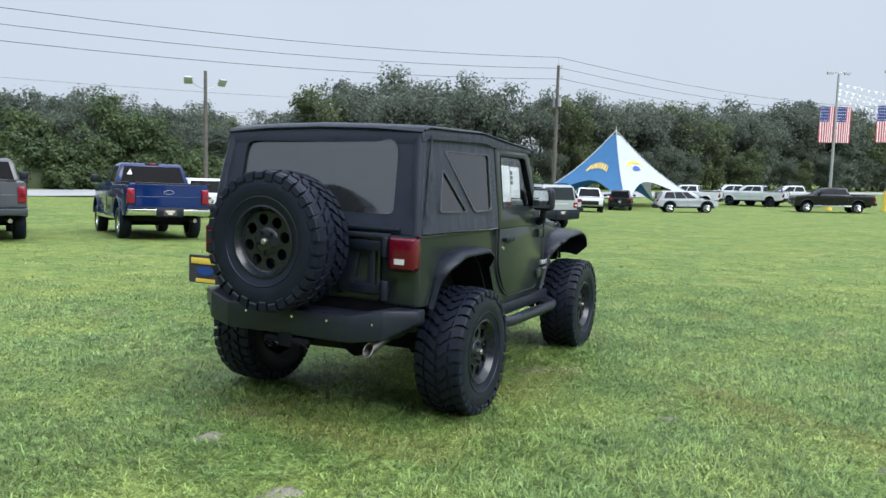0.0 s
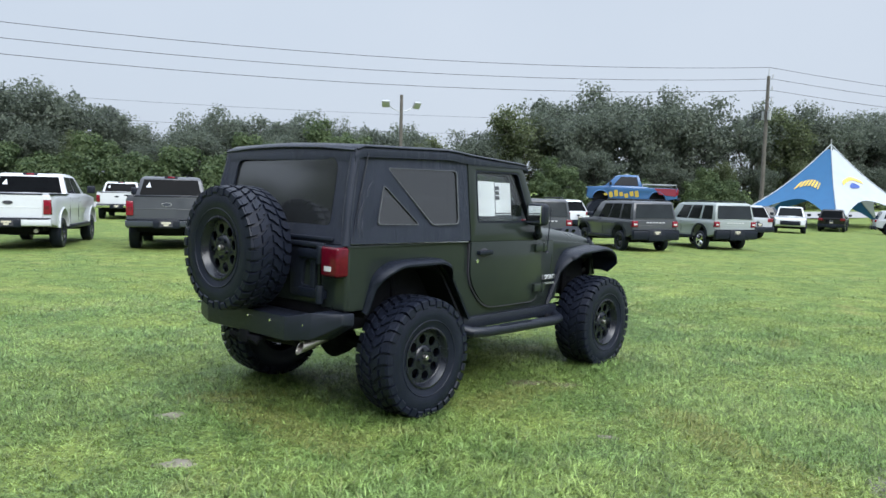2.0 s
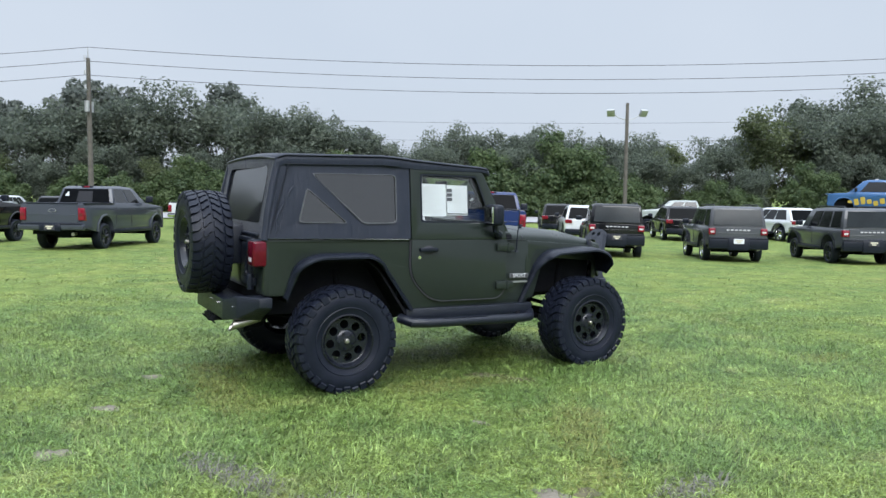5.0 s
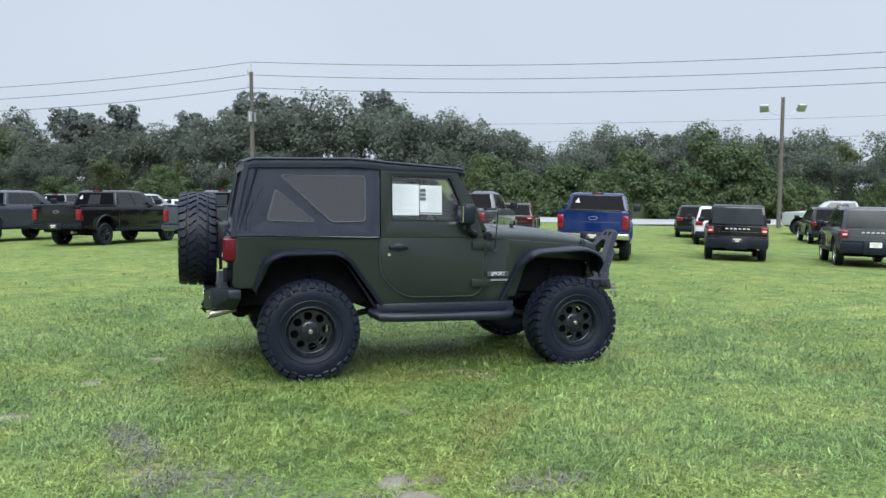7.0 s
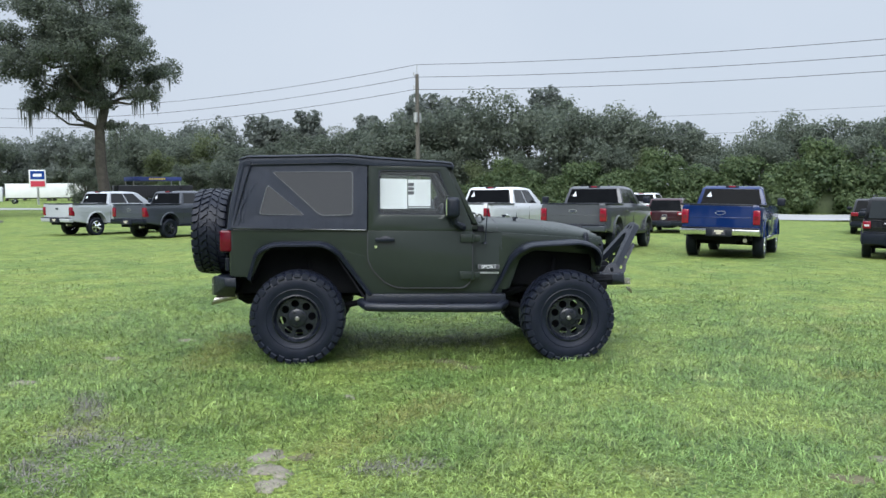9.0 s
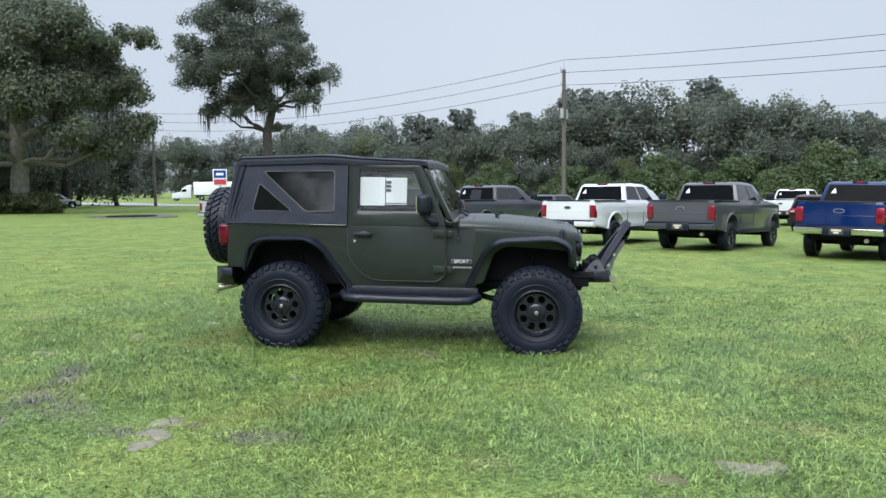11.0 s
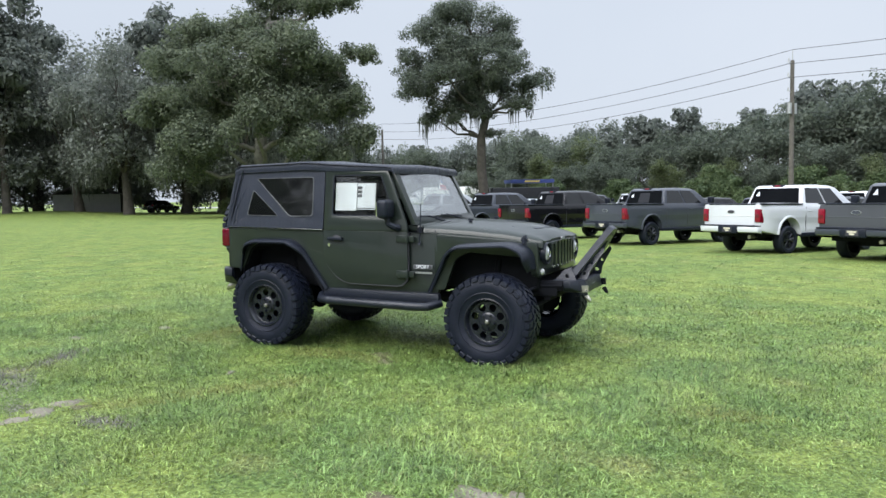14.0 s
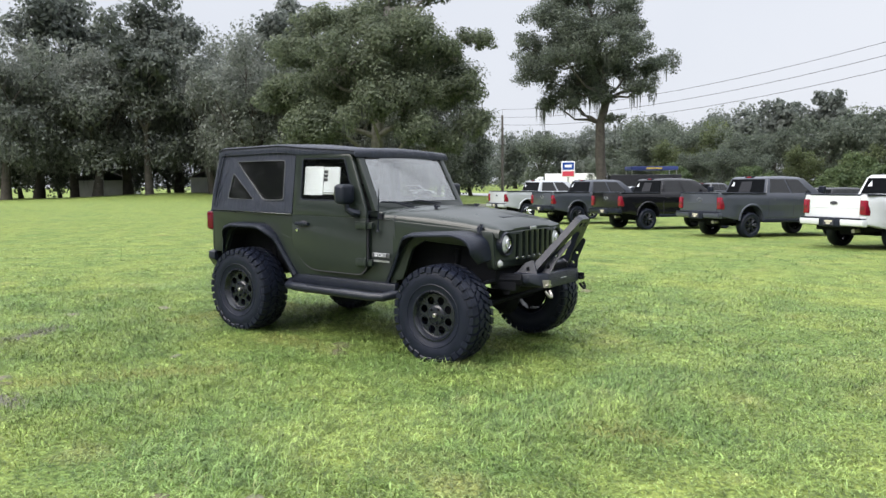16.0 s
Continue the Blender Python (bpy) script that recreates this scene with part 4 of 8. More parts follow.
tagged(part("badge", bm, M_GALV, jeep, "pale model lettering as bars"), kind="stuff")

# soft top: quarter panels, roof, rear curtain
TRI = rounded([(-1.485, 1.60), (-1.555, 1.34), (-1.16, 1.335)], 0.03, 3)
QRT = rounded([(-1.445, 1.715), (-0.735, 1.725), (-0.735, 1.34), (-1.02, 1.335)], 0.035, 3)
for s in (-1, 1):
    bm = bmesh.new()
    outer = [(-1.80, 1.215), (-1.77, 1.45), (-1.685, 1.80), (-0.9, 1.80), (-0.605, 1.79), (-0.605, 1.212)]
    plate(bm, outer, [TRI, QRT], 0.012, lambda u, v, w, s=s: (u, s * (lat(v) + 0.008 + 0.006 * math.sin(9 * u + 5 * v) - w), v))
    q = part("quarter_curtain", bm, M_FABRIC, jeep, "black fabric side curtain")
    for lp in (TRI, QRT):
        c = Vector((sum(p[0] for p in lp) / len(lp), sum(p[1] for p in lp) / len(lp)))
        bm = bmesh.new()
        big = [tuple(c + (Vector(p) - c) * (1 + 0.007 / (Vector(p) - c).length)) for p in lp]
        sml = [tuple(c + (Vector(p) - c) * (1 - 0.003 / (Vector(p) - c).length)) for p in lp]
        plate(bm, big, [sml[::-1]], 0.008, lambda u, v, w, s=s: (u, s * (lat(v) + 0.017 - w), v))
        part("window_welt", bm, M_WELT, q, "thin pale heat-sealed edge")
        bm = bmesh.new()
        plate(bm, lp, [], 0.003, lambda u, v, w, s=s: (u, s * (lat(v) + 0.006 - w), v))
        g = part("curtain_window", bm, M_VINYL, q)
        g.visible_shadow = False
    # folds of cloth at the rear corner
    for k, (xa, za, xb, zb, r) in enumerate(((-1.74, 1.24, -1.68, 1.60, 0.014), (-1.70, 1.25, -1.66, 1.52, 0.010), (-1.64, 1.52, -1.50, 1.79, 0.010), (-1.72, 1.36, -1.60, 1.70, 0.011), (-1.58, 1.62, -1.50, 1.76, 0.008))):
        bm = bmesh.new()
        pts = [(lerp(xa, xb, t / 8) + 0.008 * math.sin(t * 1.9 + k), s * (lat(lerp(za, zb, t / 8)) + 0.003), lerp(za, zb, t / 8)) for t in range(9)]
        tube(bm, pts, [r * (0.5 + 0.5 * math.sin(math.pi * min(1, (t + 1) / 5))) for t in range(9)], 8)
        part("fold", bm, M_FABRIC, q, smooth=60)
    bm = bmesh.new()
    tube(bm, [(-1.812, s * 0.752, 1.20), (-1.79, s * 0.738, 1.4), (-1.745, s * 0.718, 1.62), (-1.70, s * 0.70, 1.81)], 0.032, 10)
    part("corner_welt", bm, M_FABRIC, q, smooth=60)
bm = bmesh.new()
rings = []
for x, zt in ((-1.735, 1.80), (-1.72, 1.835), (-1.66, 1.858), (-1.3, 1.868), (-0.85, 1.882), (-0.72, 1.876), (-0.55, 1.862), (-0.2, 1.842), (0.08, 1.828), (0.155, 1.818), (0.175, 1.795)):
    hw = 0.735
    sag = 0.010 * math.cos(x * 7)
    dp = lerp(1.0, 0.55, min(1.0, max(0.0, (x + 0.6) / 0.7)))
    half = [(hw - 0.002, zt - 0.085 * dp), (hw + 0.004, zt - 0.05 * dp), (hw - 0.003, zt - 0.012), (hw - 0.022, zt + 0.001), (0.35, zt + 0.012 + sag * 0.4), (0.0, zt + 0.016 + sag)]
    rings.append([(x, -y, z) for y, z in half] + [(x, y, z) for y, z in half[-2::-1]] + [(x, 0.5, zt - 0.045), (x, -0.5, zt - 0.045)])
loft(bm, rings)
roof = part("soft_top_roof", bm, M_FABRIC, jeep, "taut black fabric roof", 50)
ROOF_LINE = [(-1.72, 1.830), (-1.66, 1.850), (-1.3, 1.860), (-0.85, 1.874), (-0.72, 1.868), (-0.55, 1.854), (-0.2, 1.834), (0.08, 1.820), (0.155, 1.810)]
for s in (-1, 1):
    bm = bmesh.new()
    tube(bm, [(x, s * 0.738, z - 0.006) for x, z in ROOF_LINE], 0.007, 6)
    part("roof_piping", bm, M_PLASTIC, roof, smooth=60)
    bm = bmesh.new()
    tube(bm, [(x, s * 0.742, z - 0.072) for x, z in ROOF_LINE[1:5]], 0.0045, 6)
    part("roof_seam", bm, M_PLASTIC, roof, smooth=60)
    bm = bmesh.new()
    tube(bm, [(-1.785, s * 0.778, 1.225), (-1.735, s * 0.768, 1.42), (-1.68, s * 0.752, 1.62), (-1.625, s * 0.738, 1.80)], 0.006, 6)
    part("corner_seam", bm, M_PLASTIC, roof, smooth=60)
bm = bmesh.new()
tube(bm, [(-1.73, -0.73, 1.815), (-1.735, -0.4, 1.838), (-1.735, 0.0, 1.846), (-1.735, 0.4, 1.838), (-1.73, 0.73, 1.815)], 0.010, 6)
part("rear_piping", bm, M_FABRIC, roof, smooth=60)


def back(u, v, w):
    """The rear curtain: u across, v height, w inwards."""
    return (lerp(-1.835, -1.72, (v - 1.2) / 0.62) + w, u * lerp(1.0, 0.955, (v - 1.2) / 0.62), v)


RW = rounded([(-0.60, 1.325), (0.60, 1.325), (0.60, 1.775), (-0.60, 1.775)], [0.04, 0.04, 0.1, 0.1], 5)
bm = bmesh.new()
plate(bm, [(-0.755, 1.21), (0.755, 1.21), (0.755, 1.81), (-0.755, 1.81)], [RW[::-1]], 0.012, back)
rc = part("rear_curtain", bm, M_FABRIC, jeep, "black fabric rear curtain")
bm = bmesh.new()
plate(bm, RW, [], 0.003, lambda u, v, w: Vector(back(u, v, w)) + Vector((0.006 + 0.012 * math.sin(3 * u), 0, 0)))
g = part("rear_window", bm, M_REARVINYL, rc, "large smoked vinyl rear window")
g.visible_shadow = False
bm = bmesh.new()
box(bm, -1.852, -1.82, -0.66, 0.66, 1.222, 1.25)
bevel(bm, 0.012)
part("curtain_bar", bm, M_PLASTIC, rc)

# tailgate, hinges, carrier, lamps
bm = bmesh.new()
plate(bm, rounded([(-0.52, 0.80), (0.60, 0.80), (0.60, 1.20), (-0.52, 1.20)], 0.03), [], 0.03, lambda u, v, w: (-1.828 + w, u, v))
bevel(bm, 0.006)
tg = part("tailgate", bm, M_GREEN, jeep)
for s in (-1, 1):
    bm = bmesh.new()
    y0, y1 = s * 0.525 if s < 0 else 0.605, s * 0.772
    box(bm, -1.822, -1.77, min(y0, y1), max(y0, y1), 0.78, 1.205)
    bevel(bm, 0.02, 3)
    part("corner_panel", bm, M_GREEN, jeep)
    bm = bmesh.new()
    box(bm, -1.905, -1.80, min(s * 0.615, s * 0.780), max(s * 0.615, s * 0.780), 1.005, 1.195)
    bevel(bm, 0.018, 3)
    tl = part("tail_lamp", bm, M_RED, jeep, "square red tail lamp")
    bm = bmesh.new()
    box(bm, -1.909, -1.90, min(s * 0.660, s * 0.725), max(s * 0.660, s * 0.725), 1.04, 1.072)
    part("reversing_lens", bm, M_WHITELENS, tl)
    bm = bmesh.new()
    box(bm, -1.895, -1.80, min(s * 0.605, s * 0.768), max(s * 0.605, s * 0.768), 0.995, 1.205)
    bevel(bm, 0.02, 2)
    part("lamp_surround", bm, M_PLASTIC, tl)
for z in (1.135, 0.875):
    bm = bmesh.new()
    box(bm, -1.872, -1.825, -0.60, -0.34, z - 0.030, z + 0.030)
    cyl(bm, (-1.872, -0.578, z - 0.060), (-1.872, -0.578, z + 0.060), 0.028)
    bevel(bm, 0.008)
    part("tailgate_hinge", bm, M_PLASTIC, tg)
bm = bmesh.new()
plate(bm, rounded([(-0.50, 0.835), (-0.24, 0.845), (-0.24, 1.165), (-0.42, 1.175), (-0.50, 1.155)], 0.03), [rounded([(-0.45, 0.92), (-0.45, 1.09), (-0.39, 1.09), (-0.36, 0.92)], 0.025)], 0.022, lambda u, v, w: (-1.852 + w, u, v))
bevel(bm, 0.006)
part("hinge_reinforcement", bm, M_BLACK, tg, "black stamped hinge reinforcement plate")
bm = bmesh.new()
box(bm, -1.868, -1.83, -0.60, 0.55, 1.178, 1.212)
bevel(bm, 0.010)
part("tailgate_bar", bm, M_BLACK, tg)
bm = bmesh.new()
box(bm, -1.95, -1.83, -0.22, 0.25, 0.98, 1.30)
bevel(bm, 0.02)
part("spare_carrier", bm, M_BLACK, tg)
bm = bmesh.new()
tube(bm, [(-1.87, 0.0, 1.28), (-1.97, 0.0, 1.36), (-2.0, 0.0, 1.56)], 0.014, 6)
part("stop_lamp_bracket", bm, M_BLACK, tg)

# rear bumper, tow hitch, plate
bm = bmesh.new()
sec = [[(-1.86, -0.80, 0.70), (-1.86, -0.80, 0.772), (-1.76, -0.80, 0.772), (-1.76, -0.80, 0.69)],
       [(-1.99, -0.64, 0.60), (-1.99, -0.64, 0.775), (-1.80, -0.64, 0.775), (-1.80, -0.64, 0.58)],
       [(-2.05, -0.45, 0.575), (-2.05, -0.45, 0.735), (-1.84, -0.45, 0.735), (-1.84, -0.45, 0.56)],
       [(-2.05, 0.45, 0.575), (-2.05, 0.45, 0.735), (-1.84, 0.45, 0.735), (-1.84, 0.45, 0.56)],
       [(-1.99, 0.64, 0.60), (-1.99, 0.64, 0.775), (-1.80, 0.64, 0.775), (-1.80, 0.64, 0.58)],
       [(-1.86, 0.80, 0.70), (-1.86, 0.80, 0.772), (-1.76, 0.80, 0.772), (-1.76, 0.80, 0.69)]]
loft(bm, sec)
bevel(bm, 0.010, 2, 15)
rb = part("rear_bumper", bm, M_BLACK, jeep, "black textured steel bumper")
for y in (-0.58, -0.3, -0.05, 0.3, 0.66):
    bm = bmesh.new()
    xx = -2.052 if abs(y) < 0.46 else -2.005
    cyl(bm, (xx - 0.004, y, 0.69), (xx + 0.02, y, 0.69), 0.008, n=10)
    part("bolt", bm, M_CHROME, rb)
bm = bmesh.new()
box(bm, -2.06, -1.80, -0.05, 0.05, 0.50, 0.585)
box(bm, -2.055, -1.98, -0.16, 0.16, 0.52, 0.56)
bevel(bm, 0.01)
part("tow_hitch", bm, M_UNDER, rb)
for y in (-0.13, 0.13):
    bm = bmesh.new()
    tube(bm, [(-2.05 - 0.02 * math.sin(t * 0.7), y + 0.02 * math.cos(t * 0.7), 0.515 + 0.02 * math.sin(t * 0.7)) for t in range(10)], 0.007, 6)
    part("chain_loop", bm, M_UNDER, rb)
bm = bmesh.new()
plate(bm, rounded([(0.63, 0.80), (0.92, 0.80), (0.92, 0.985), (0.63, 0.985)], 0.015), [], 0.03, lambda u, v, w: (-1.90 + w, u, v))
np_ = part("number_plate", bm, M_INK, jeep, "black dealer plate with yellow and blue marks")
for z, a, b, hh in ((0.948, 0.65, 0.90, 0.020), (0.818, 0.69, 0.86, 0.013)):
    bm = bmesh.new()
    box(bm, -1.904, -1.899, a, b, z - hh, z + hh)
    bevel(bm, 0.002)
    part("plate_mark", bm, M_YELLOW, np_, "yellow printed bar")
bm = bmesh.new()
plate(bm, [(0.775 + 0.075 * math.cos(2 * math.pi * k / 20), 0.883 + 0.032 * math.sin(2 * math.pi * k / 20)) for k in range(20)], [], 0.004, lambda u, v, w: (-1.904 + w, u, v))
part("plate_oval", bm, M_BADGE, np_)
bm = bmesh.new()
tube(bm, [(-1.80, 0.60, 0.9), (-1.88, 0.66, 0.9)], 0.012, 6)
part("plate_bracket", bm, M_BLACK, np_)

# front bumper, stinger hoop, winch, shackles
bm = bmesh.new()
sec = [[(x0, y, z0) for x0, z0 in ((a, zl), (a, 0.77), (b, 0.77), (b + 0.02, zl + 0.01))] for y, a, b, zl in ((-0.42, 1.66, 1.80, 0.69), (-0.37, 1.64, 1.88, 0.655), (-0.28, 1.66, 1.915, 0.64), (0.28, 1.66, 1.915, 0.64), (0.37, 1.64, 1.88, 0.655), (0.42, 1.66, 1.80, 0.69))]
loft(bm, sec)
bevel(bm, 0.010, 2, 15)
fb = part("front_bumper", bm, M_BLACK, jeep, "black stubby steel winch bumper")


def stinger(u, v, w):
    """The leaning A-frame: u across, v up the slope, w back from its face."""
    return (1.815 + v * 0.56 - w * 0.83, u, 0.765 + v * 0.83 + w * 0.56)


def disc(cx, cy, r, n=12):
    return [(cx + r * math.cos(-2 * math.pi * k / n), cy + r * math.sin(-2 * math.pi * k / n)) for k in range(n)]


bm = bmesh.new()
outer = rounded([(-0.36, 0.0), (-0.23, 0.0), (0.23, 0.0), (0.36, 0.0), (0.115, 0.50), (0.085, 0.555), (-0.085, 0.555), (-0.115, 0.50)], [0.02, 0, 0, 0.02, 0.10, 0.06, 0.06, 0.10], 4)
plate(bm, outer, [rounded([(-0.235, 0.055), (-0.045, 0.42), (0.045, 0.42), (0.235, 0.055)], 0.035, 3), disc(-0.042, 0.495, 0.024), disc(0.042, 0.495, 0.024)], 0.055, stinger)
bevel(bm, 0.014, 2, 40)
part("stinger_hoop", bm, M_BLACK, fb, "black steel stinger hoop with drilled top")
for s in (-1, 1):
    bm = bmesh.new()
    sh = rounded([(1.84, 0.765), (1.93, 0.765), (1.955, 0.86), (2.06, 1.03), (2.045, 1.06), (1.92, 0.92)], 0.02, 2)
    plate(bm, sh, [disc(1.895, 0.82, 0.018), disc(1.955, 0.915, 0.014)], 0.010, lambda u, v, w, s=s: (u, s * (lerp(0.265, 0.135, (v - 0.77) / 0.29) - w), v))
    part("stinger_plate", bm, M_BLACK, fb, "drilled steel side plate")
    bm = bmesh.new()
    pr = [(1.66, 0.77), (1.86, 0.77), (1.80, 0.88), (1.74, 0.86)]
    plate(bm, pr, [[(1.77 + 0.02 * math.cos(-2 * math.pi * k / 10), 0.805 + 0.02 * math.sin(-2 * math.pi * k / 10)) for k in range(10)]], 0.01, lambda u, v, w, s=s: (u, s * (lerp(0.37, 0.33, (v - 0.77) / 0.11) - w), v))
    part("gusset", bm, M_BLACK, fb)
    bm = bmesh.new()
    box(bm, 1.86, 1.96, s * 0.33 - 0.015, s * 0.33 + 0.015, 0.66, 0.72)
    tube(bm, [(1.94 + 0.035 * math.sin(t * 0.45) * (1 if t < 11 else 1), s * 0.33 + 0.036 * math.cos(t * 0.45), 0.63 + 0.0 - 0.05 * math.sin(t * 0.45)) for t in range(8)], 0.011, 6)
    cyl(bm, (1.94, s * 0.33 - 0.05, 0.675), (1.94, s * 0.33 + 0.05, 0.675), 0.012)
    part("shackle", bm, M_STEEL if s < 0 else M_UNDER, fb)
bm = bmesh.new()
box(bm, 1.66, 1.86, -0.20, 0.20, 0.77, 0.83)
cyl(bm, (1.76, -0.16, 0.83), (1.76, 0.16, 0.83), 0.045)
bevel(bm, 0.01)
part("winch", bm, M_UNDER, fb)
bm = bmesh.new()
box(bm, 1.905, 1.925, -0.06, 0.06, 0.70, 0.715)
part("maker_mark", bm, M_GREYINK, fb)

for s in (-1, 1):
    bm = bmesh.new()
    box(bm, 1.45, 1.70, s * 0.40 - 0.045, s * 0.40 + 0.045, 0.62, 0.75)
    bevel(bm, 0.01)
    part("frame_horn", bm, M_UNDER, jeep)
    bm = bmesh.new()
    tube(bm, [(1.50, s * 0.30, 0.70), (1.52, s * 0.60, 0.70), (1.40, s * 0.66, 0.66), (1.24, s * 0.64, 0.50)], 0.016, 6)
    part("sway_bar", bm, M_UNDER, jeep)

# inside: seats, dash, wheel, roll bars
for s in (-1, 1):
    bm = bmesh.new()
    box(bm, -0.45, 0.05, s * 0.35 - 0.24, s * 0.35 + 0.24, 0.86, 1.0)
    bevel(bm, 0.06, 3)
    seat = part("seat", bm, M_SEAT, jeep)
    bm = bmesh.new()
    prism(bm, [(-0.50, 0.95), (-0.38, 0.95), (-0.50, 1.50), (-0.60, 1.50)], s * 0.35 - 0.23, s * 0.35 + 0.23)
    bevel(bm, 0.045, 3)
    part("backrest", bm, M_SEAT, seat)
    bm = bmesh.new()
    box(bm, -0.62, -0.53, s * 0.35 - 0.12, s * 0.35 + 0.12, 1.53, 1.70)
    bevel(bm, 0.04, 3)
    part("headrest", bm, M_SEAT, seat)
    bm = bmesh.new()
    tube(bm, [(-1.55, s * 0.60, 1.1), (-1.30, s * 0.60, 1.70), (-0.65, s * 0.60, 1.76), (0.05, s * 0.60, 1.74), (0.20, s * 0.64, 1.5)], 0.032, 8)
    tube(bm, [(-0.65, s * 0.60, 1.76), (-0.65, s * 0.63, 1.1)], 0.032, 8)
    part("roll_bar", bm, M_SEAT, jeep)
bm = bmesh.new()
tube(bm, [(-0.65, -0.60, 1.76), (-0.65, 0.60, 1.76)], 0.03, 8)
part("roll_bar", bm, M_SEAT, jeep)
bm = bmesh.new()
box(bm, -1.25, -0.85, -0.46, 0.46, 0.88, 1.0)
box(bm, -1.36, -1.25, -0.46, 0.46, 0.95, 1.40)
bevel(bm, 0.04, 3)
part("rear_bench", bm, M_SEAT, jeep)
bm = bmesh.new()
box(bm, 0.18, 0.42, -0.66, 0.66, 1.0, 1.25)
bevel(bm, 0.04, 3)
part("dashboard", bm, M_PLASTIC, jeep)
bm = bmesh.new()
ring = [(0.08 + 0.07 * math.sin(2 * math.pi * k / 24), 0.36 + 0.18 * math.cos(2 * math.pi * k / 24), 1.25 + 0.165 * math.sin(2 * math.pi * k / 24)) for k in range(25)]
tube(bm, ring, 0.016, 6)
cyl(bm, (0.08, 0.36, 1.25), (0.25, 0.36, 1.15), 0.05, 0.04)
box(bm, 0.07, 0.10, 0.20, 0.52, 1.235, 1.265)
part("steering_wheel", bm, M_PLASTIC, jeep)
bm = bmesh.new()
box(bm, 0.10, 0.12, -0.11, 0.11, 1.66, 1.71)
bevel(bm, 0.008)
part("inside_mirror", bm, M_PLASTIC, jeep)


# ---- parked vehicles ----
def arch(cx, r, z0, n=9):
    """Wheel opening in a side outline, walked backwards along the sill."""
    a0 = math.acos(min(1, 0.0))
    return [(cx + r * math.cos(math.pi * k / n), z0 + (r * math.sin(math.pi * k / n)) * 1.0) for k in range(n + 1)]


WHEELS = {}


def wheel_meshes(R, W, rim, style):
    key = (R, W, rim, style)
    if key in WHEELS:
        return WHEELS[key]
    bm = bmesh.new()
    h = W / 2
    revolve(bm, [(rim, -h * 0.8), (rim + 0.02, -h * 0.95), (R - 0.05, -h), (R - 0.012, -h * 0.8), (R, -h * 0.5), (R, h * 0.5), (R - 0.012, h * 0.8), (R - 0.05, h), (rim + 0.02, h * 0.95), (rim, h * 0.8)], 28)
    t = bmesh.new()
    revolve(t, [(rim, h * 0.8), (rim - 0.02, h * 0.86), (rim - 0.035, h * 0.5), (rim - 0.04, -h * 0.7)], 28)
    n = 6 if style == "black" else 5
    for k in range(n):
        a = 2 * math.pi * k / n
        for d in (-0.16, 0.16):
            c0, c1 = a + d * 0.4, a + d * 1.2
            p0 = Vector((0.05 * math.cos(c0), h * 0.62, 0.05 * math.sin(c0)))
            p1 = Vector(((rim - 0.02) * math.cos(c1), h * 0.74, (rim - 0.02) * math.sin(c1)))
            tube(t, [p0, p1], [0.03, 0.024], 5)
    revolve(t, [(0.001, h * 0.7), (0.06, h * 0.7), (0.075, h * 0.55)], 14)
    d = bmesh.new()
    revolve(d, [(0.001, -h * 0.1), (rim - 0.04, -h * 0.1)], 20)
    out = []
    for nm, b, mt in (("tyre", bm, M_RUBBER), ("rim", t, M_RIM if style == "black" else M_CHROME), ("brake_disc", d, M_UNDER)):
        bmesh.ops.recalc_face_normals(b, faces=b.faces)
        me = bpy.data.meshes.new(nm)
        b.to_mesh(me)
        b.free()
        me.polygons.foreach_set("use_smooth", [True] * len(me.polygons))
        me.set_sharp_from_angle(angle=radians(40))
        me.materials.append(mt)
        out.append(me)
    WHEELS[key] = out
    return out


def put_wheel(parent, x, y, R, W, rim, style):
    side = 1 if y > 0 else -1
    tyre, rm, disc = wheel_meshes(R, W, rim, style)
    w = new("wheel", tyre)
    w.parent = parent
    w.matrix_basis = pose(x, y, R, 0, 0, 0 if side > 0 else 180)
    tagged(w, "black tyre on a %s alloy rim" % ("black" if style == "black" else "bright"))
    for nm, me in (("rim", rm), ("brake_disc", disc)):
        o = new(nm, me)
        o.parent = w


def pane(bm, quad, off=0.004):
    """A thin pane over four corners, set a little proud."""
    q = [Vector(p) for p in quad]
    nrm = (q[1] - q[0]).cross(q[3] - q[0]).normalized()
    a = [bm.verts.new(p + nrm * off) for p in q]
    b = [bm.verts.new(p - nrm * off * 2) for p in q]
    bm.faces.new(a)
    bm.faces.new(b[::-1])
    for i in range(4):
        bm.faces.new((a[i], b[i], b[(i + 1) % 4], a[(i + 1) % 4]))


def inset(quad, l, r, b, t):
    """A smaller quad inside one given as bottom-left, bottom-right, top-right, top-left."""
    p = [Vector(v) for v in quad]

    def at(u, v):
        return p[0].lerp(p[1], u).lerp(p[3].lerp(p[2], u), v)
    return [at(l, b), at(1 - r, b), at(1 - r, 1 - t), at(l, 1 - t)]


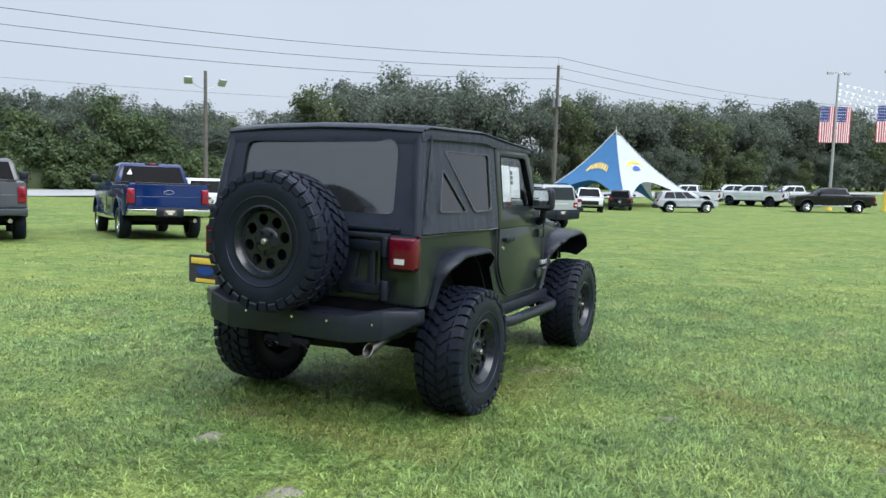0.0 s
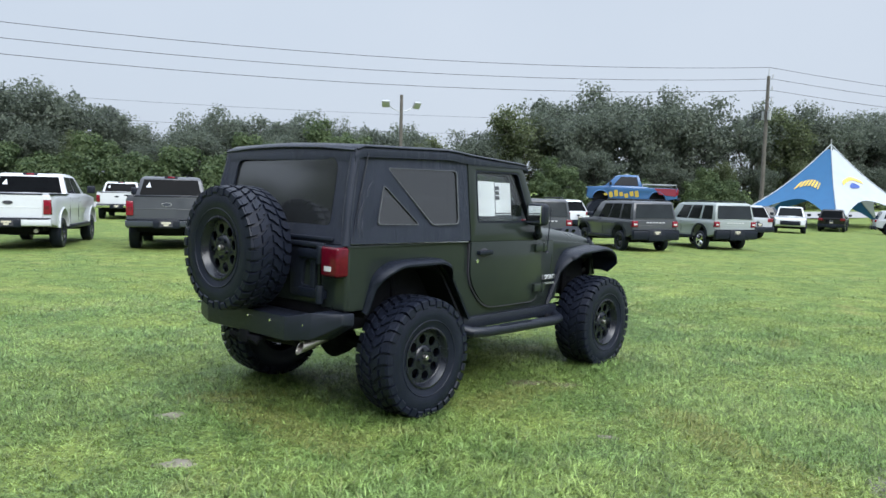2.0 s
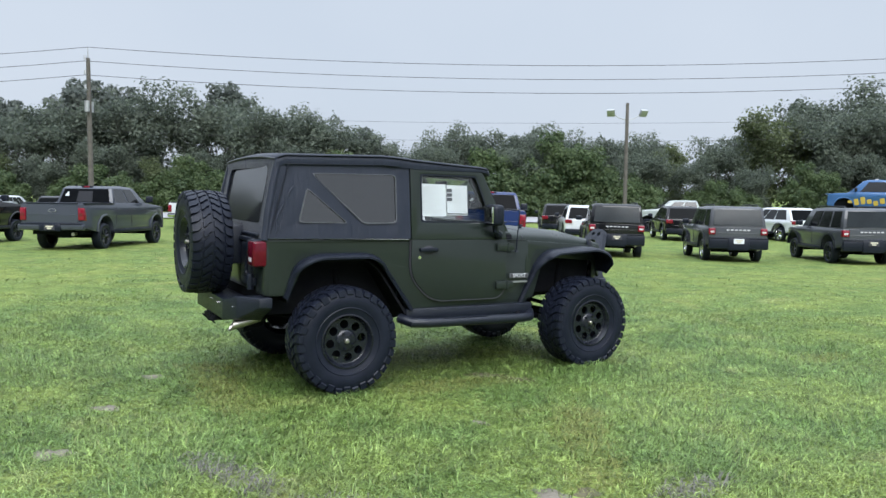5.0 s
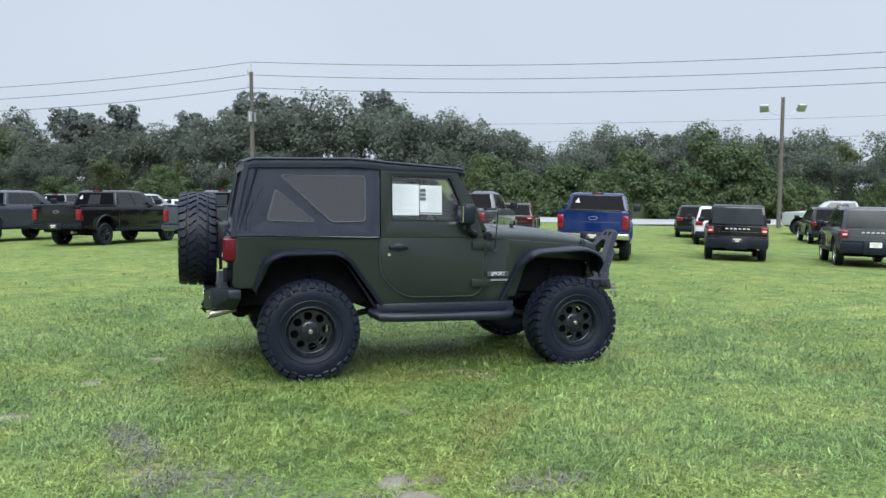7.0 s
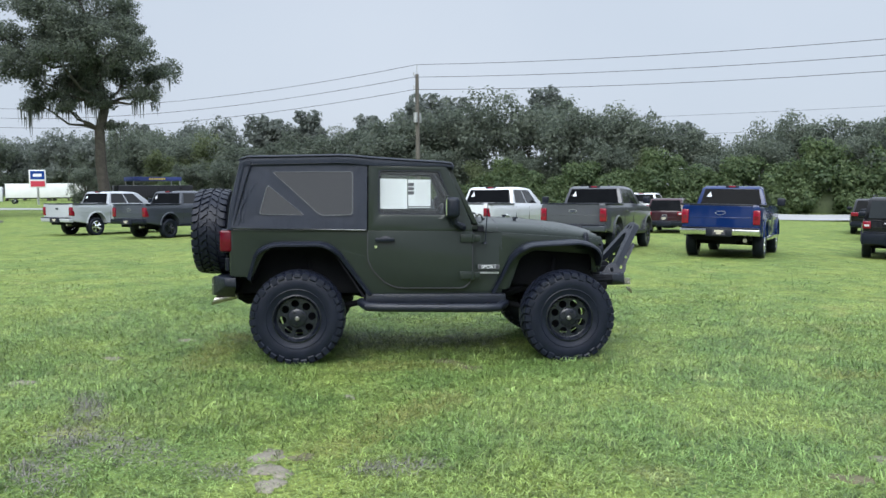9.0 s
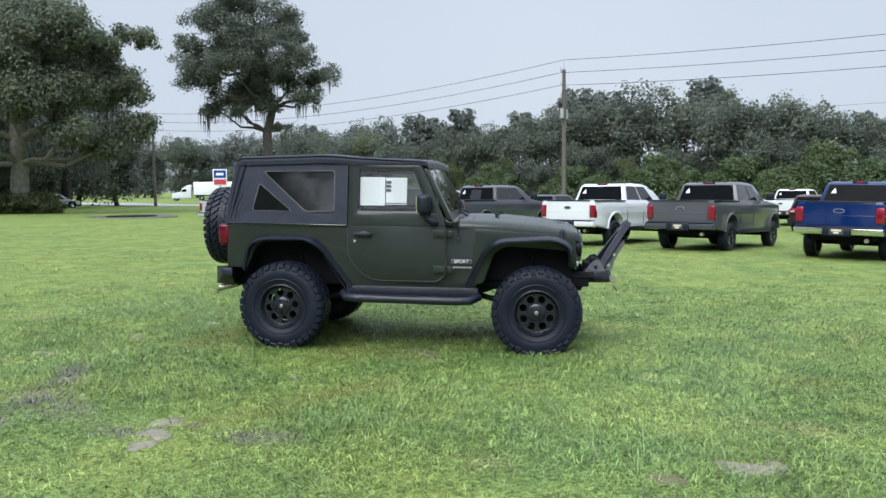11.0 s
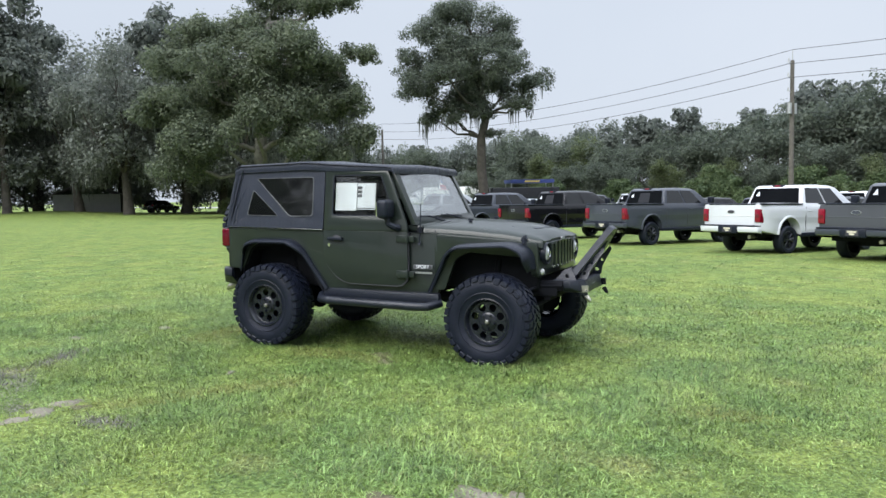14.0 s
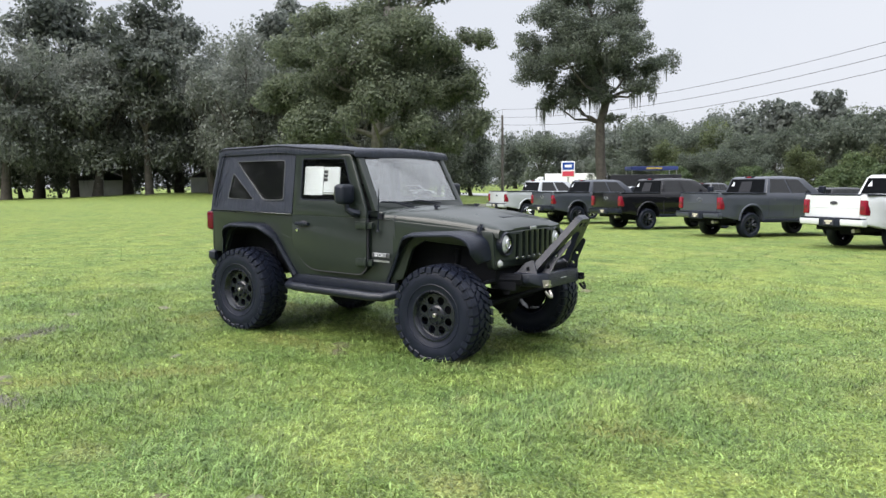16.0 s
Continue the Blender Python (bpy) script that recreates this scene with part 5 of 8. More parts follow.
def vehicle(name, S, mat, label, category, at, heading, group=""):
    """A parked car, van or pickup. S gives its side outline and sizes; x runs forward from the rear axle."""
    c, s = math.cos(radians(heading)), math.sin(radians(heading))

    def rest(u, v):
        """The ground under a spot given in the car's own axes."""
        return land(at[0] + u * c - v * s, at[1] + u * s + v * c)
    dive = math.degrees(math.atan2(rest(0, 0) - rest(S["wb"], 0), S["wb"]))
    roll = math.degrees(math.atan2(rest(0, 0.8) - rest(0, -0.8), 1.6))
    ob = thing(name, pose(at[0], at[1], land(at[0], at[1]) - 0.02, roll, dive, heading), label, category, group)
    hw, R, wb, sill = S["hw"], S["R"], S["wb"], S["sill"]
    tail, nose, belt = S["tail"], S["nose"], S["belt"]
    ra = S.get("opening", R + 0.07)
    tw = S.get("tyre_w", 0.26)
    low = [(tail, sill + 0.12)] + [(tail, S["rear_top"])] + S["top"] + [(nose, S["nose_top"]), (nose + 0.03, sill + 0.1), (nose - 0.1, sill)]
    low += arch(wb, ra, sill)[:] + [(wb - ra - 0.01, sill)] + arch(0, ra, sill) + [(-ra - 0.01, sill)]
    bm = bmesh.new()
    prism(bm, low, -hw, hw)
    up_ = [(0.0, 0.972), (0.16, 0.992), (0.34, 0.982), (0.56, 0.988), (0.76, 1.0), (0.88, 0.995), (1.0, 0.955), (2.0, 0.93)]
    slices(bm, (tail + 0.35, nose - 0.45, nose - 0.9), tuple(lerp(sill, belt, f) for f, _ in up_[1:-2]))
    for v in bm.verts:
        k = float(np.interp((v.co.z - sill) / (belt - sill), *zip(*up_)))
        if v.co.x > nose - 0.9:
            k *= 1 - 0.13 * ((v.co.x - nose + 0.9) / 0.9) ** 2
        if v.co.x < tail + 0.35:
            k *= 1 - 0.05 * ((tail + 0.35 - v.co.x) / 0.35) ** 2
        v.co.y *= k
    bevel(bm, 0.035, 2, 30)
    part("body", bm, mat, ob)
    bm = bmesh.new()
    box(bm, tail + 0.2, nose - 0.2, -hw * 0.72, hw * 0.72, sill - 0.08, belt - 0.25)
    for x in (0, wb):
        cyl(bm, (x, -hw * 0.8, R), (x, hw * 0.8, R), 0.06)
    box(bm, tail + 0.35, tail + 1.0, -0.35, 0.1, sill - 0.18, sill)
    part("underbody", bm, M_UNDER, ob)
    # cabin
    g = S["glass"]
    x0, x1, r0, r1, zr, hr = g["x0"], g["x1"], g["r0"], g["r1"], g["z"], g["hr"]
    zb, hb = belt - 0.03, hw * 0.93
    bm = bmesh.new()
    rings = []
    for s, zz in ((0, zb), (0.9, lerp(zb, zr, 0.9)), (1.0, zr)):
        xa, xb, h = lerp(x0, r0, s), lerp(x1, r1, s), lerp(hb, hr, s)
        if s == 1.0:
            xa, xb, h = xa + 0.06, xb - 0.12, h - 0.07
        rings.append([(xa, -h, zz), ((xa + xb) / 2, -h * 0.98, zz + (0.02 if s == 1 else 0)), (xb, -h * 0.96, zz), (xb + 0.06 * (s < 1), 0, zz), (xb, h * 0.96, zz), ((xa + xb) / 2, h * 0.98, zz + (0.02 if s == 1 else 0)), (xa, h, zz), (xa - 0.03 * (s < 1), 0, zz)])
    loft(bm, rings)
    bevel(bm, 0.03, 2, 20)
    part("cabin", bm, mat if not g.get("roof") else g["roof"], ob)

    def corner(s, front, side):
        return Vector((lerp(x1 if front else x0, r1 if front else r0, s), side * lerp(hb, hr, s) * (0.96 if front else 1), lerp(zb, zr, s)))
    bm = bmesh.new()
    rear = [corner(0, False, 1), corner(0, False, -1), corner(0.9, False, -1), corner(0.9, False, 1)]
    bul = Vector((-0.026, 0, 0))
    pane(bm, [p + bul for p in inset(rear, 0.06, 0.06, g.get("rb", 0.12), 0.06)], 0.006)
    part("rear_window", bm, S.get("rear_glass", M_TINT), ob)
    if S.get("slider"):
        bm = bmesh.new()
        pane(bm, [p + bul * 1.5 for p in inset(rear, 0.36, 0.36, 0.16, 0.2)], 0.006)
        part("rear_window", bm, M_P_BLACK, ob)
    if not S.get("hatch"):
        q = inset(rear, 0.12, 0.80, 0.52, 0.2)
        bm = bmesh.new()
        a3 = [bm.verts.new(p + bul * 1.6) for p in (q[0], q[1], (q[2] + q[3]) / 2)]
        b3 = [bm.verts.new(v.co + Vector((0.01, 0, 0))) for v in a3]
        bm.faces.new(a3)
        bm.faces.new(b3[::-1])
        for i in range(3):
            bm.faces.new((a3[i], b3[i], b3[(i + 1) % 3], a3[(i + 1) % 3]))
        part("sticker", bm, M_PAPER, ob, "small white triangular sticker")
    front = [corner(0, True, -1), corner(0, True, 1), corner(0.9, True, 1), corner(0.9, True, -1)]
    bm = bmesh.new()
    pane(bm, [p + Vector((0.05, 0, 0)) for p in inset(front, 0.06, 0.06, 0.08, 0.04)], 0.006)
    part("windscreen", bm, M_TINT, ob)
    for side in (-1, 1):
        quad = [corner(0, False, side), corner(0, True, side), corner(0.9, True, side), corner(0.9, False, side)]
        for a, b in g["side"]:
            q = inset(quad, a, 1 - b, 0.1, 0.06)
            if side > 0:
                q = [q[1], q[0], q[3], q[2]]
            bm = bmesh.new()
            pane(bm, q, 0.010)
            part("side_window", bm, M_SIDEGLASS, ob)
    # doors' shut lines and handles
    for side in (-1, 1):
        for a in S["doors"]:
            bm = bmesh.new()
            box(bm, a - 0.006, a + 0.006, side * hw * 0.985 - 0.012, side * hw * 0.985 + 0.012, sill + 0.1, belt - 0.08)
            part("door_gap", bm, M_INK, ob)
            bm = bmesh.new()
            box(bm, a + 0.06, a + 0.26, side * (hw - 0.01) - 0.02, side * (hw - 0.01) + 0.02, belt - 0.2, belt - 0.165)
            bevel(bm, 0.012)
            part("door_handle", bm, mat, ob)
        bm = bmesh.new()
        xm = x1 - 0.42
        box(bm, xm, xm + 0.14, side * (hw + 0.02), side * (hw + 0.24), belt + 0.04, belt + S.get("mir", 0.2))
        bevel(bm, 0.035, 3)
        part("wing_mirror", bm, S.get("mirror_mat", M_PLASTIC), ob)
        for x in (0, wb):
            put_wheel(ob, x, side * (hw - tw / 2 - 0.015), R, tw, S["rim"], S["wheels"])
            if S.get("clad"):
                bm = bmesh.new()
                ro = ra + 0.07
                outer = [(x + ro * math.cos(math.pi * k / 12), sill + ro * math.sin(math.pi * k / 12)) for k in range(13)]
                inner = [(x + ra * math.cos(math.pi * k / 12), sill + ra * math.sin(math.pi * k / 12)) for k in range(12, -1, -1)]
                prism(bm, outer + inner, side * (hw - 0.06), side * (hw + 0.02))
                part("wheel_arch_trim", bm, M_PLASTIC, ob)
            else:
                bm = bmesh.new()
                ro, rn = ra + 0.055, ra - 0.004
                rings = []
                for k in range(15):
                    a = math.pi * k / 14
                    ca, sa = math.cos(a), math.sin(a)
                    rings.append([(x + r_ * ca, side * y_, sill + r_ * sa) for r_, y_ in ((rn, hw - 0.07), (rn, hw + 0.012), (lerp(rn, ro, 0.55), hw + 0.014), (ro, hw - 0.012), (ro, hw - 0.07))])
                loft(bm, rings)
                part("wheel_arch_lip", bm, mat, ob)
        bm = bmesh.new()
        box(bm, ra, wb - ra, side * (hw - 0.1), side * (hw + 0.03), sill - 0.07, sill + 0.04)
        bevel(bm, 0.02)
        part("sill_step", bm, M_PLASTIC if S["wheels"] == "black" or S.get("clad") else M_CHROME, ob)
        if not S.get("hatch") and nose > 4:
            bm = bmesh.new()
            box(bm, tail + 0.02, 0.56, side * (hw * 0.95) - 0.05, side * (hw * 0.95) + 0.05, S["rear_top"] - 0.005, S["rear_top"] + 0.035)
            bevel(bm, 0.012)
            part("bed_rail_cap", bm, M_PLASTIC, ob)
    # tail
    tz0, tz1 = S["lamp_z"]
    for side in (-1, 1):
        bm = bmesh.new()
        y0, y1 = side * (hw * 0.955 + 0.0), side * (hw * 0.955 - S["lamp_w"])
        wr = S.get("lamp_wrap", 0.16)
        prism(bm, [(tail - 0.045, tz0 + 0.03), (tail - 0.045, tz1), (tail + wr * 1.25, tz1), (tail + wr * 0.8, tz0)], min(y0, y1), max(y0, y1))
        bevel(bm, 0.02)
        lamp = part("tail_lamp", bm, M_CARRED, ob, "red tail lamp")
        bm = bmesh.new()
        ym = (y0 + y1) / 2
        box(bm, tail - 0.052, tail, ym - S["lamp_w"] * 0.3, ym + S["lamp_w"] * 0.3, tz0 + (tz1 - tz0) * 0.38, tz0 + (tz1 - tz0) * 0.62)
        part("reversing_lamp", bm, M_WHITELENS if S.get("white_lamp") else M_DARKRED, lamp)
    gate = S["gate"]
    bm = bmesh.new()
    gw = hw * 0.955 - S["lamp_w"] - 0.02
    if S.get("hatch"):
        gw = hw * 0.955 - S["lamp_w"] - 0.01
    pts = [(-gw, gate[0]), (gw, gate[0]), (gw, gate[1]), (-gw, gate[1])]
    plate(bm, rounded(pts, 0.04), [], 0.02, lambda u, v, w: (tail - w, u, v))
    bevel(bm, 0.006)
    tg = part("tailgate", bm, S.get("gate_mat", mat), ob)
    if not S.get("hatch"):
        bm = bmesh.new()
        box(bm, tail - 0.03, tail + 0.06, -gw, gw, gate[1] - 0.005, gate[1] + 0.04)
        bevel(bm, 0.012)
        part("spoiler_cap", bm, M_PLASTIC, tg)
    bm = bmesh.new()
    box(bm, tail - 0.026, tail - 0.01, -gw * 0.98, gw * 0.98, lerp(*gate, 0.45) - 0.012, lerp(*gate, 0.45) + 0.012)
    bevel(bm, 0.01)
    part("crease_trim", bm, S.get("gate_mat", mat), tg)
    zb_ = lerp(*gate, S.get("badge_h", 0.66))
    if S.get("badge", True):
        bm = bmesh.new()
        el = [(0.125 * math.cos(2 * math.pi * k / 20), zb_ + 0.052 * math.sin(2 * math.pi * k / 20)) for k in range(20)]
        plate(bm, el, [], 0.012, lambda u, v, w: (tail - 0.018 - w, u, v))
        bd = part("badge", bm, M_GALV, tg, "bright oval badge")
        bm = bmesh.new()
        plate(bm, [(u * 0.88, zb_ + (v - zb_) * 0.82) for u, v in el], [], 0.005, lambda u, v, w: (tail - 0.029 - w, u, v))
        part("badge_field", bm, S.get("badge_mat", M_P_CARBON), bd)
    else:
        bm = bmesh.new()
        for k in range(6):
            box(bm, tail - 0.03, tail - 0.015, -0.36 + k * 0.125, -0.28 + k * 0.125, zb_ - 0.018, zb_ + 0.018)
        part("badge", bm, M_GREYINK, tg, "raised tailgate lettering as bars")
    bz0, bz1 = S["bumper"]
    bm = bmesh.new()
    prism(bm, [(tail - 0.14, bz0 + 0.03), (tail - 0.16, bz1 - 0.02), (tail + 0.02, bz1), (tail + 0.05, bz0)], -hw * 0.97, hw * 0.97)
    slices(bm)
    bevel(bm, 0.03, 2)
    bp = part("rear_bumper", bm, S["bumper_mat"], ob)
    bm = bmesh.new()
    box(bm, tail - 0.15, tail + 0.03, -hw * 0.94, hw * 0.94, bz1 - 0.012, bz1 + 0.022)
    bevel(bm, 0.01)
    part("bumper_pad", bm, M_PLASTIC, bp)
    bm = bmesh.new()
    box(bm, tail - 0.175, tail - 0.1, -0.32, 0.32, bz0 - 0.01, bz1 + 0.0)
    bevel(bm, 0.02)
    part("step_recess", bm, M_PLASTIC, bp)
    bm = bmesh.new()
    box(bm, tail - 0.19, tail - 0.17, -0.155, 0.155, S.get("plate_z", (bz0 + bz1) / 2) - 0.075, S.get("plate_z", (bz0 + bz1) / 2) + 0.075)
    pl = part("number_plate", bm, S.get("plate_mat", M_INK), bp, "dealer plate")
    bm = bmesh.new()
    zz = S.get("plate_z", (bz0 + bz1) / 2)
    box(bm, tail - 0.194, tail - 0.188, -0.11, 0.11, zz + 0.005, zz + 0.05)
    box(bm, tail - 0.194, tail - 0.188, -0.06, 0.06, zz - 0.05, zz - 0.005)
    part("plate_print", bm, M_PLATE, pl)
    if S.get("exhaust", True):
        bm = bmesh.new()
        cyl(bm, (tail - 0.03, -0.62, sill - 0.06), (tail + 0.5, -0.55, sill - 0.03), 0.05)
        part("exhaust_pipe", bm, M_STEEL, ob)
    # nose
    bm = bmesh.new()
    box(bm, nose - 0.04, nose + 0.04, -hw * 0.62, hw * 0.62, S["nose_top"] - 0.34, S["nose_top"] - 0.08)
    bevel(bm, 0.03)
    part("grille", bm, M_PLASTIC, ob)
    for side in (-1, 1):
        bm = bmesh.new()
        box(bm, nose - 0.2, nose + 0.0, min(side * hw * 0.63, side * hw * 0.86), max(side * hw * 0.63, side * hw * 0.86), S["nose_top"] - 0.26, S["nose_top"] - 0.08)
        bevel(bm, 0.03)
        part("headlight", bm, M_WHITELENS, ob)
    if S.get("third"):
        bm = bmesh.new()
        box(bm, r0 - 0.035, r0 + 0.10, -0.17, 0.17, zr - 0.05, zr + 0.010)
        bevel(bm, 0.01)
        sl = part("stop_lamp", bm, M_PLASTIC, ob)
        bm = bmesh.new()
        box(bm, r0 - 0.042, r0, -0.09, 0.09, zr - 0.042, zr + 0.002)
        bevel(bm, 0.006)
        part("red_lens", bm, M_CARRED, sl)
        for y in (-0.42, 0.42):
            bm = bmesh.new()
            cyl(bm, (r0 + 0.12, y, zr - 0.01), (r0 + 0.12, y, zr + 0.03), 0.035, 0.028, 8)
            part("roof_marker", bm, M_PLASTIC, ob)
    if S.get("rails"):
        for side in (-1, 1):
            bm = bmesh.new()
            y = side * (hr - 0.1)
            tube(bm, [(r0 + 0.15, y, zr - 0.01), (r0 + 0.25, y, zr + 0.055), (r1 - 0.35, y, zr + 0.06), (r1 - 0.25, y, zr - 0.01)], 0.018, 6)
            part("roof_rail", bm, M_PLASTIC, ob)
    return ob


def pickup(**k):
    S = dict(hw=1.0, R=0.405, wb=3.69, sill=0.56, tail=-1.2, nose=4.55, belt=1.40, rear_top=1.39, nose_top=1.22, tyre_w=0.28, rim=0.25, wheels="black",
             top=[(0.58, 1.41), (0.66, 1.43), (2.95, 1.43), (3.2, 1.40), (4.35, 1.30)],
             glass=dict(x0=0.62, x1=3.15, r0=0.82, r1=2.30, z=1.95, hr=0.77, side=[(0.06, 0.42), (0.46, 0.80)], rb=0.13),
             doors=[0.70, 1.75], lamp_z=(0.88, 1.27), lamp_w=0.17, gate=(0.82, 1.38), bumper=(0.60, 0.80), bumper_mat=M_PLASTIC, third=True, mir=0.26, slider=False)
    S.update(k)
    return S


def boxy_suv(**k):
    S = dict(hw=0.92, R=0.36, wb=2.67, sill=0.50, tail=-0.86, nose=3.42, belt=1.14, rear_top=1.12, nose_top=1.02, tyre_w=0.23, rim=0.235, wheels="black",
             top=[(1.9, 1.16), (2.15, 1.14), (3.25, 1.07)], clad=True,
             glass=dict(x0=-0.84, x1=2.25, r0=-0.72, r1=1.62, z=1.77, hr=0.76, side=[(0.06, 0.27), (0.32, 0.56), (0.59, 0.82)], rb=0.12),
             doors=[0.35, 1.2], lamp_z=(0.86, 1.09), lamp_w=0.20, gate=(0.78, 1.12), bumper=(0.42, 0.78), bumper_mat=M_PLASTIC, badge=False, badge_h=0.75, white_lamp=True, rear_glass=M_SKYTINT, rails=True, hatch=True, plate_z=0.69)
    S.update(k)
    return S


def crossover(**k):
    S = dict(hw=0.93, R=0.35, wb=2.71, sill=0.44, tail=-0.92, nose=3.55, belt=1.06, rear_top=1.04, nose_top=0.86, tyre_w=0.23, rim=0.24, wheels="bright",
             top=[(2.1, 1.06), (2.4, 1.02), (3.35, 0.92)],
             glass=dict(x0=-0.80, x1=2.55, r0=-0.42, r1=1.50, z=1.66, hr=0.70, side=[(0.1, 0.36), (0.38, 0.62), (0.64, 0.84)], rb=0.08),
             doors=[0.35, 1.3], lamp_z=(0.84, 1.04), lamp_w=0.3, gate=(0.56, 1.0), bumper=(0.36, 0.6), bumper_mat=M_PLASTIC, hatch=True, clad=True, plate_z=0.72)
    S.update(k)
    return S


ROW = "pickups parked in a row on the grass"
TRUCKS = [
    (M_P_BLUE, (-7.36, 19.57), 122, "blue crew-cab pickup with chrome bumper parked on grass", dict(bumper_mat=M_CHROME, wheels="bright", badge_mat=M_P_BLUE)),
    (M_P_GREY, (-10.85, 17.65), 122, "dark grey crew-cab pickup parked on the grass", dict(bumper_mat=M_P_CARBON)),
    (M_P_WHITE, (-13.98, 15.89), 120, "white crew-cab pickup with black rims on grass", dict(bumper_mat=M_P_WHITE, badge_mat=M_INK)),
    (M_P_CARBON, (-18.46, 13.30), 122, "carbon grey crew-cab pickup parked on the grass", dict(slider=True, bumper_mat=M_P_CARBON)),
    (M_P_BLACK, (-22.72, 10.59), 122, "black crew-cab pickup with black rims on grass", dict(slider=True)),
    (M_P_CARBON, (-26.8, 8.05), 122, "steel grey crew-cab pickup with black rims", dict()),
    (M_P_SILVER, (-30.9, 5.7), 122, "silver crew-cab pickup with bright rims on grass", dict(wheels="bright", bumper_mat=M_P_SILVER)),
]
for m, at, hd, lab, kw in TRUCKS:
    vehicle("pickup_truck", pickup(**kw), m, lab, "pickup truck", at, hd, ROW)
SUVS = [
    (M_P_BLACK, (-5.65, 24.75), 118, "black boxy compact SUV parked on the grass", dict()),
    (M_P_GREY, (-2.15, 25.95), 118, "dark grey boxy compact SUV with white plate", dict(wheels="bright", plate_mat=M_PAPER)),
    (M_P_GREY, (1.26, 27.90), 122, "charcoal boxy compact SUV with black rims", dict()),
    (M_P_SAGE, (4.10, 30.6), 122, "pale sage boxy compact SUV with bright rims", dict(wheels="bright")),
]
for m, at, hd, lab, kw in SUVS:
    vehicle("compact_suv", boxy_suv(**kw), m, lab, "SUV", at, hd, "boxy SUVs parked in a row")


# ---- trees ----
def leaf_material(name, a, b, trans=0.5):
    return material(name, a, b, rough=0.55, scale=0.35, fine=3.0, spec=0.36, island=0.45, trans=trans)


M_LEAF = leaf_material("oak_leaf", (0.076, 0.097, 0.078), (0.148, 0.174, 0.128))
M_LEAF_Y = leaf_material("sunny_leaf", (0.066, 0.090, 0.042), (0.138, 0.165, 0.076))
M_LEAF_VINE = leaf_material("vine_leaf", (0.052, 0.088, 0.038), (0.130, 0.176, 0.074))
# distance haze is painted in here: paler, bluer leaves for the far trees
M_LEAF_HAZE = leaf_material("haze_paled_leaf", (0.100, 0.118, 0.108), (0.168, 0.190, 0.165))
# moss-grey leaf lifted further: the haze over the wood goes into its colour
M_LEAF_MOSS_HAZE = leaf_material("hazed_mossy_oak_leaf", (0.130, 0.148, 0.130), (0.215, 0.236, 0.205))
M_LEAF_OLD = leaf_material("old_oak_leaf", (0.088, 0.112, 0.076), (0.168, 0.198, 0.124))
M_MOSS = material("grey_hanging_moss", (0.055, 0.063, 0.055), (0.10, 0.112, 0.098), rough=0.95, scale=1.0)


def leaves(rng, centres, radii, count, size, squash=0.75, tri=False):
    """Small leaf sprigs scattered through uneven clumps: centre list, radius list."""
    c = np.array(centres, dtype=float)
    r = np.array(radii, dtype=float)
    # break every clump into a few smaller ones
    off = rng.normal(size=(len(c), 5, 3))
    off /= np.linalg.norm(off, axis=2)[:, :, None]
    c2 = (c[:, None, :] + off * (r[:, None] * rng.uniform(0.45, 1.0, (len(c), 5)))[:, :, None] * np.array([1, 1, squash])).reshape(-1, 3)
    r2 = (r[:, None] * rng.uniform(0.30, 0.62, (len(r), 5))).ravel()
    c, r = np.concatenate([c, c2]), np.concatenate([r * 0.72, r2])
    w = r ** 2
    pick = rng.choice(len(c), count, p=w / w.sum())
    d = rng.normal(size=(count, 3))
    d /= np.linalg.norm(d, axis=1)[:, None]
    rad = r[pick] * np.where(rng.uniform(size=count) < 0.6, rng.uniform(0.75, 1.1, count), rng.uniform(0.5, 1.5, count))
    p = c[pick] + d * rad[:, None] * np.array([1, 1, squash])
    nrm = d * 1.3 + rng.normal(scale=0.5, size=(count, 3)) + np.array([0, 0, 0.45])
    nrm /= np.linalg.norm(nrm, axis=1)[:, None]
    t = np.cross(nrm, rng.normal(size=(count, 3)))
    t /= np.linalg.norm(t, axis=1)[:, None] + 1e-9
    b = np.cross(nrm, t)
    s = size * rng.uniform(0.5, 1.35, count)[:, None]
    if tri:
        v = np.stack([p - t * s, p + t * s * 0.8 - b * s * 0.5, p + t * s * 0.3 + b * s * 0.8], 1).reshape(-1, 3)
        return v, np.arange(count * 3).reshape(-1, 3)
    v = np.stack([p - t * s, p - b * s * 0.55 + nrm * s * 0.2, p + t * s, p + b * s * 0.55 + nrm * s * 0.2], 1).reshape(-1, 3)
    return v, np.arange(count * 4).reshape(-1, 4)


def quads(name, v, f, mat, parent=None, label=""):
    me = bpy.data.meshes.new(name)
    me.vertices.add(len(v))
    me.vertices.foreach_set("co", v.astype(np.float32).ravel())
    me.loops.add(f.size)
    me.loops.foreach_set("vertex_index", f.astype(np.int32).ravel())
    me.polygons.add(len(f))
    me.polygons.foreach_set("loop_start", np.arange(0, f.size, f.shape[1], dtype=np.int32))
    me.polygons.foreach_set("loop_total", np.full(len(f), f.shape[1], dtype=np.int32))
    me.update(calc_edges=True)
    me.materials.append(mat)
    o = new(name, me)
    if parent is not None:
        o.parent = parent
    return tagged(o, label)


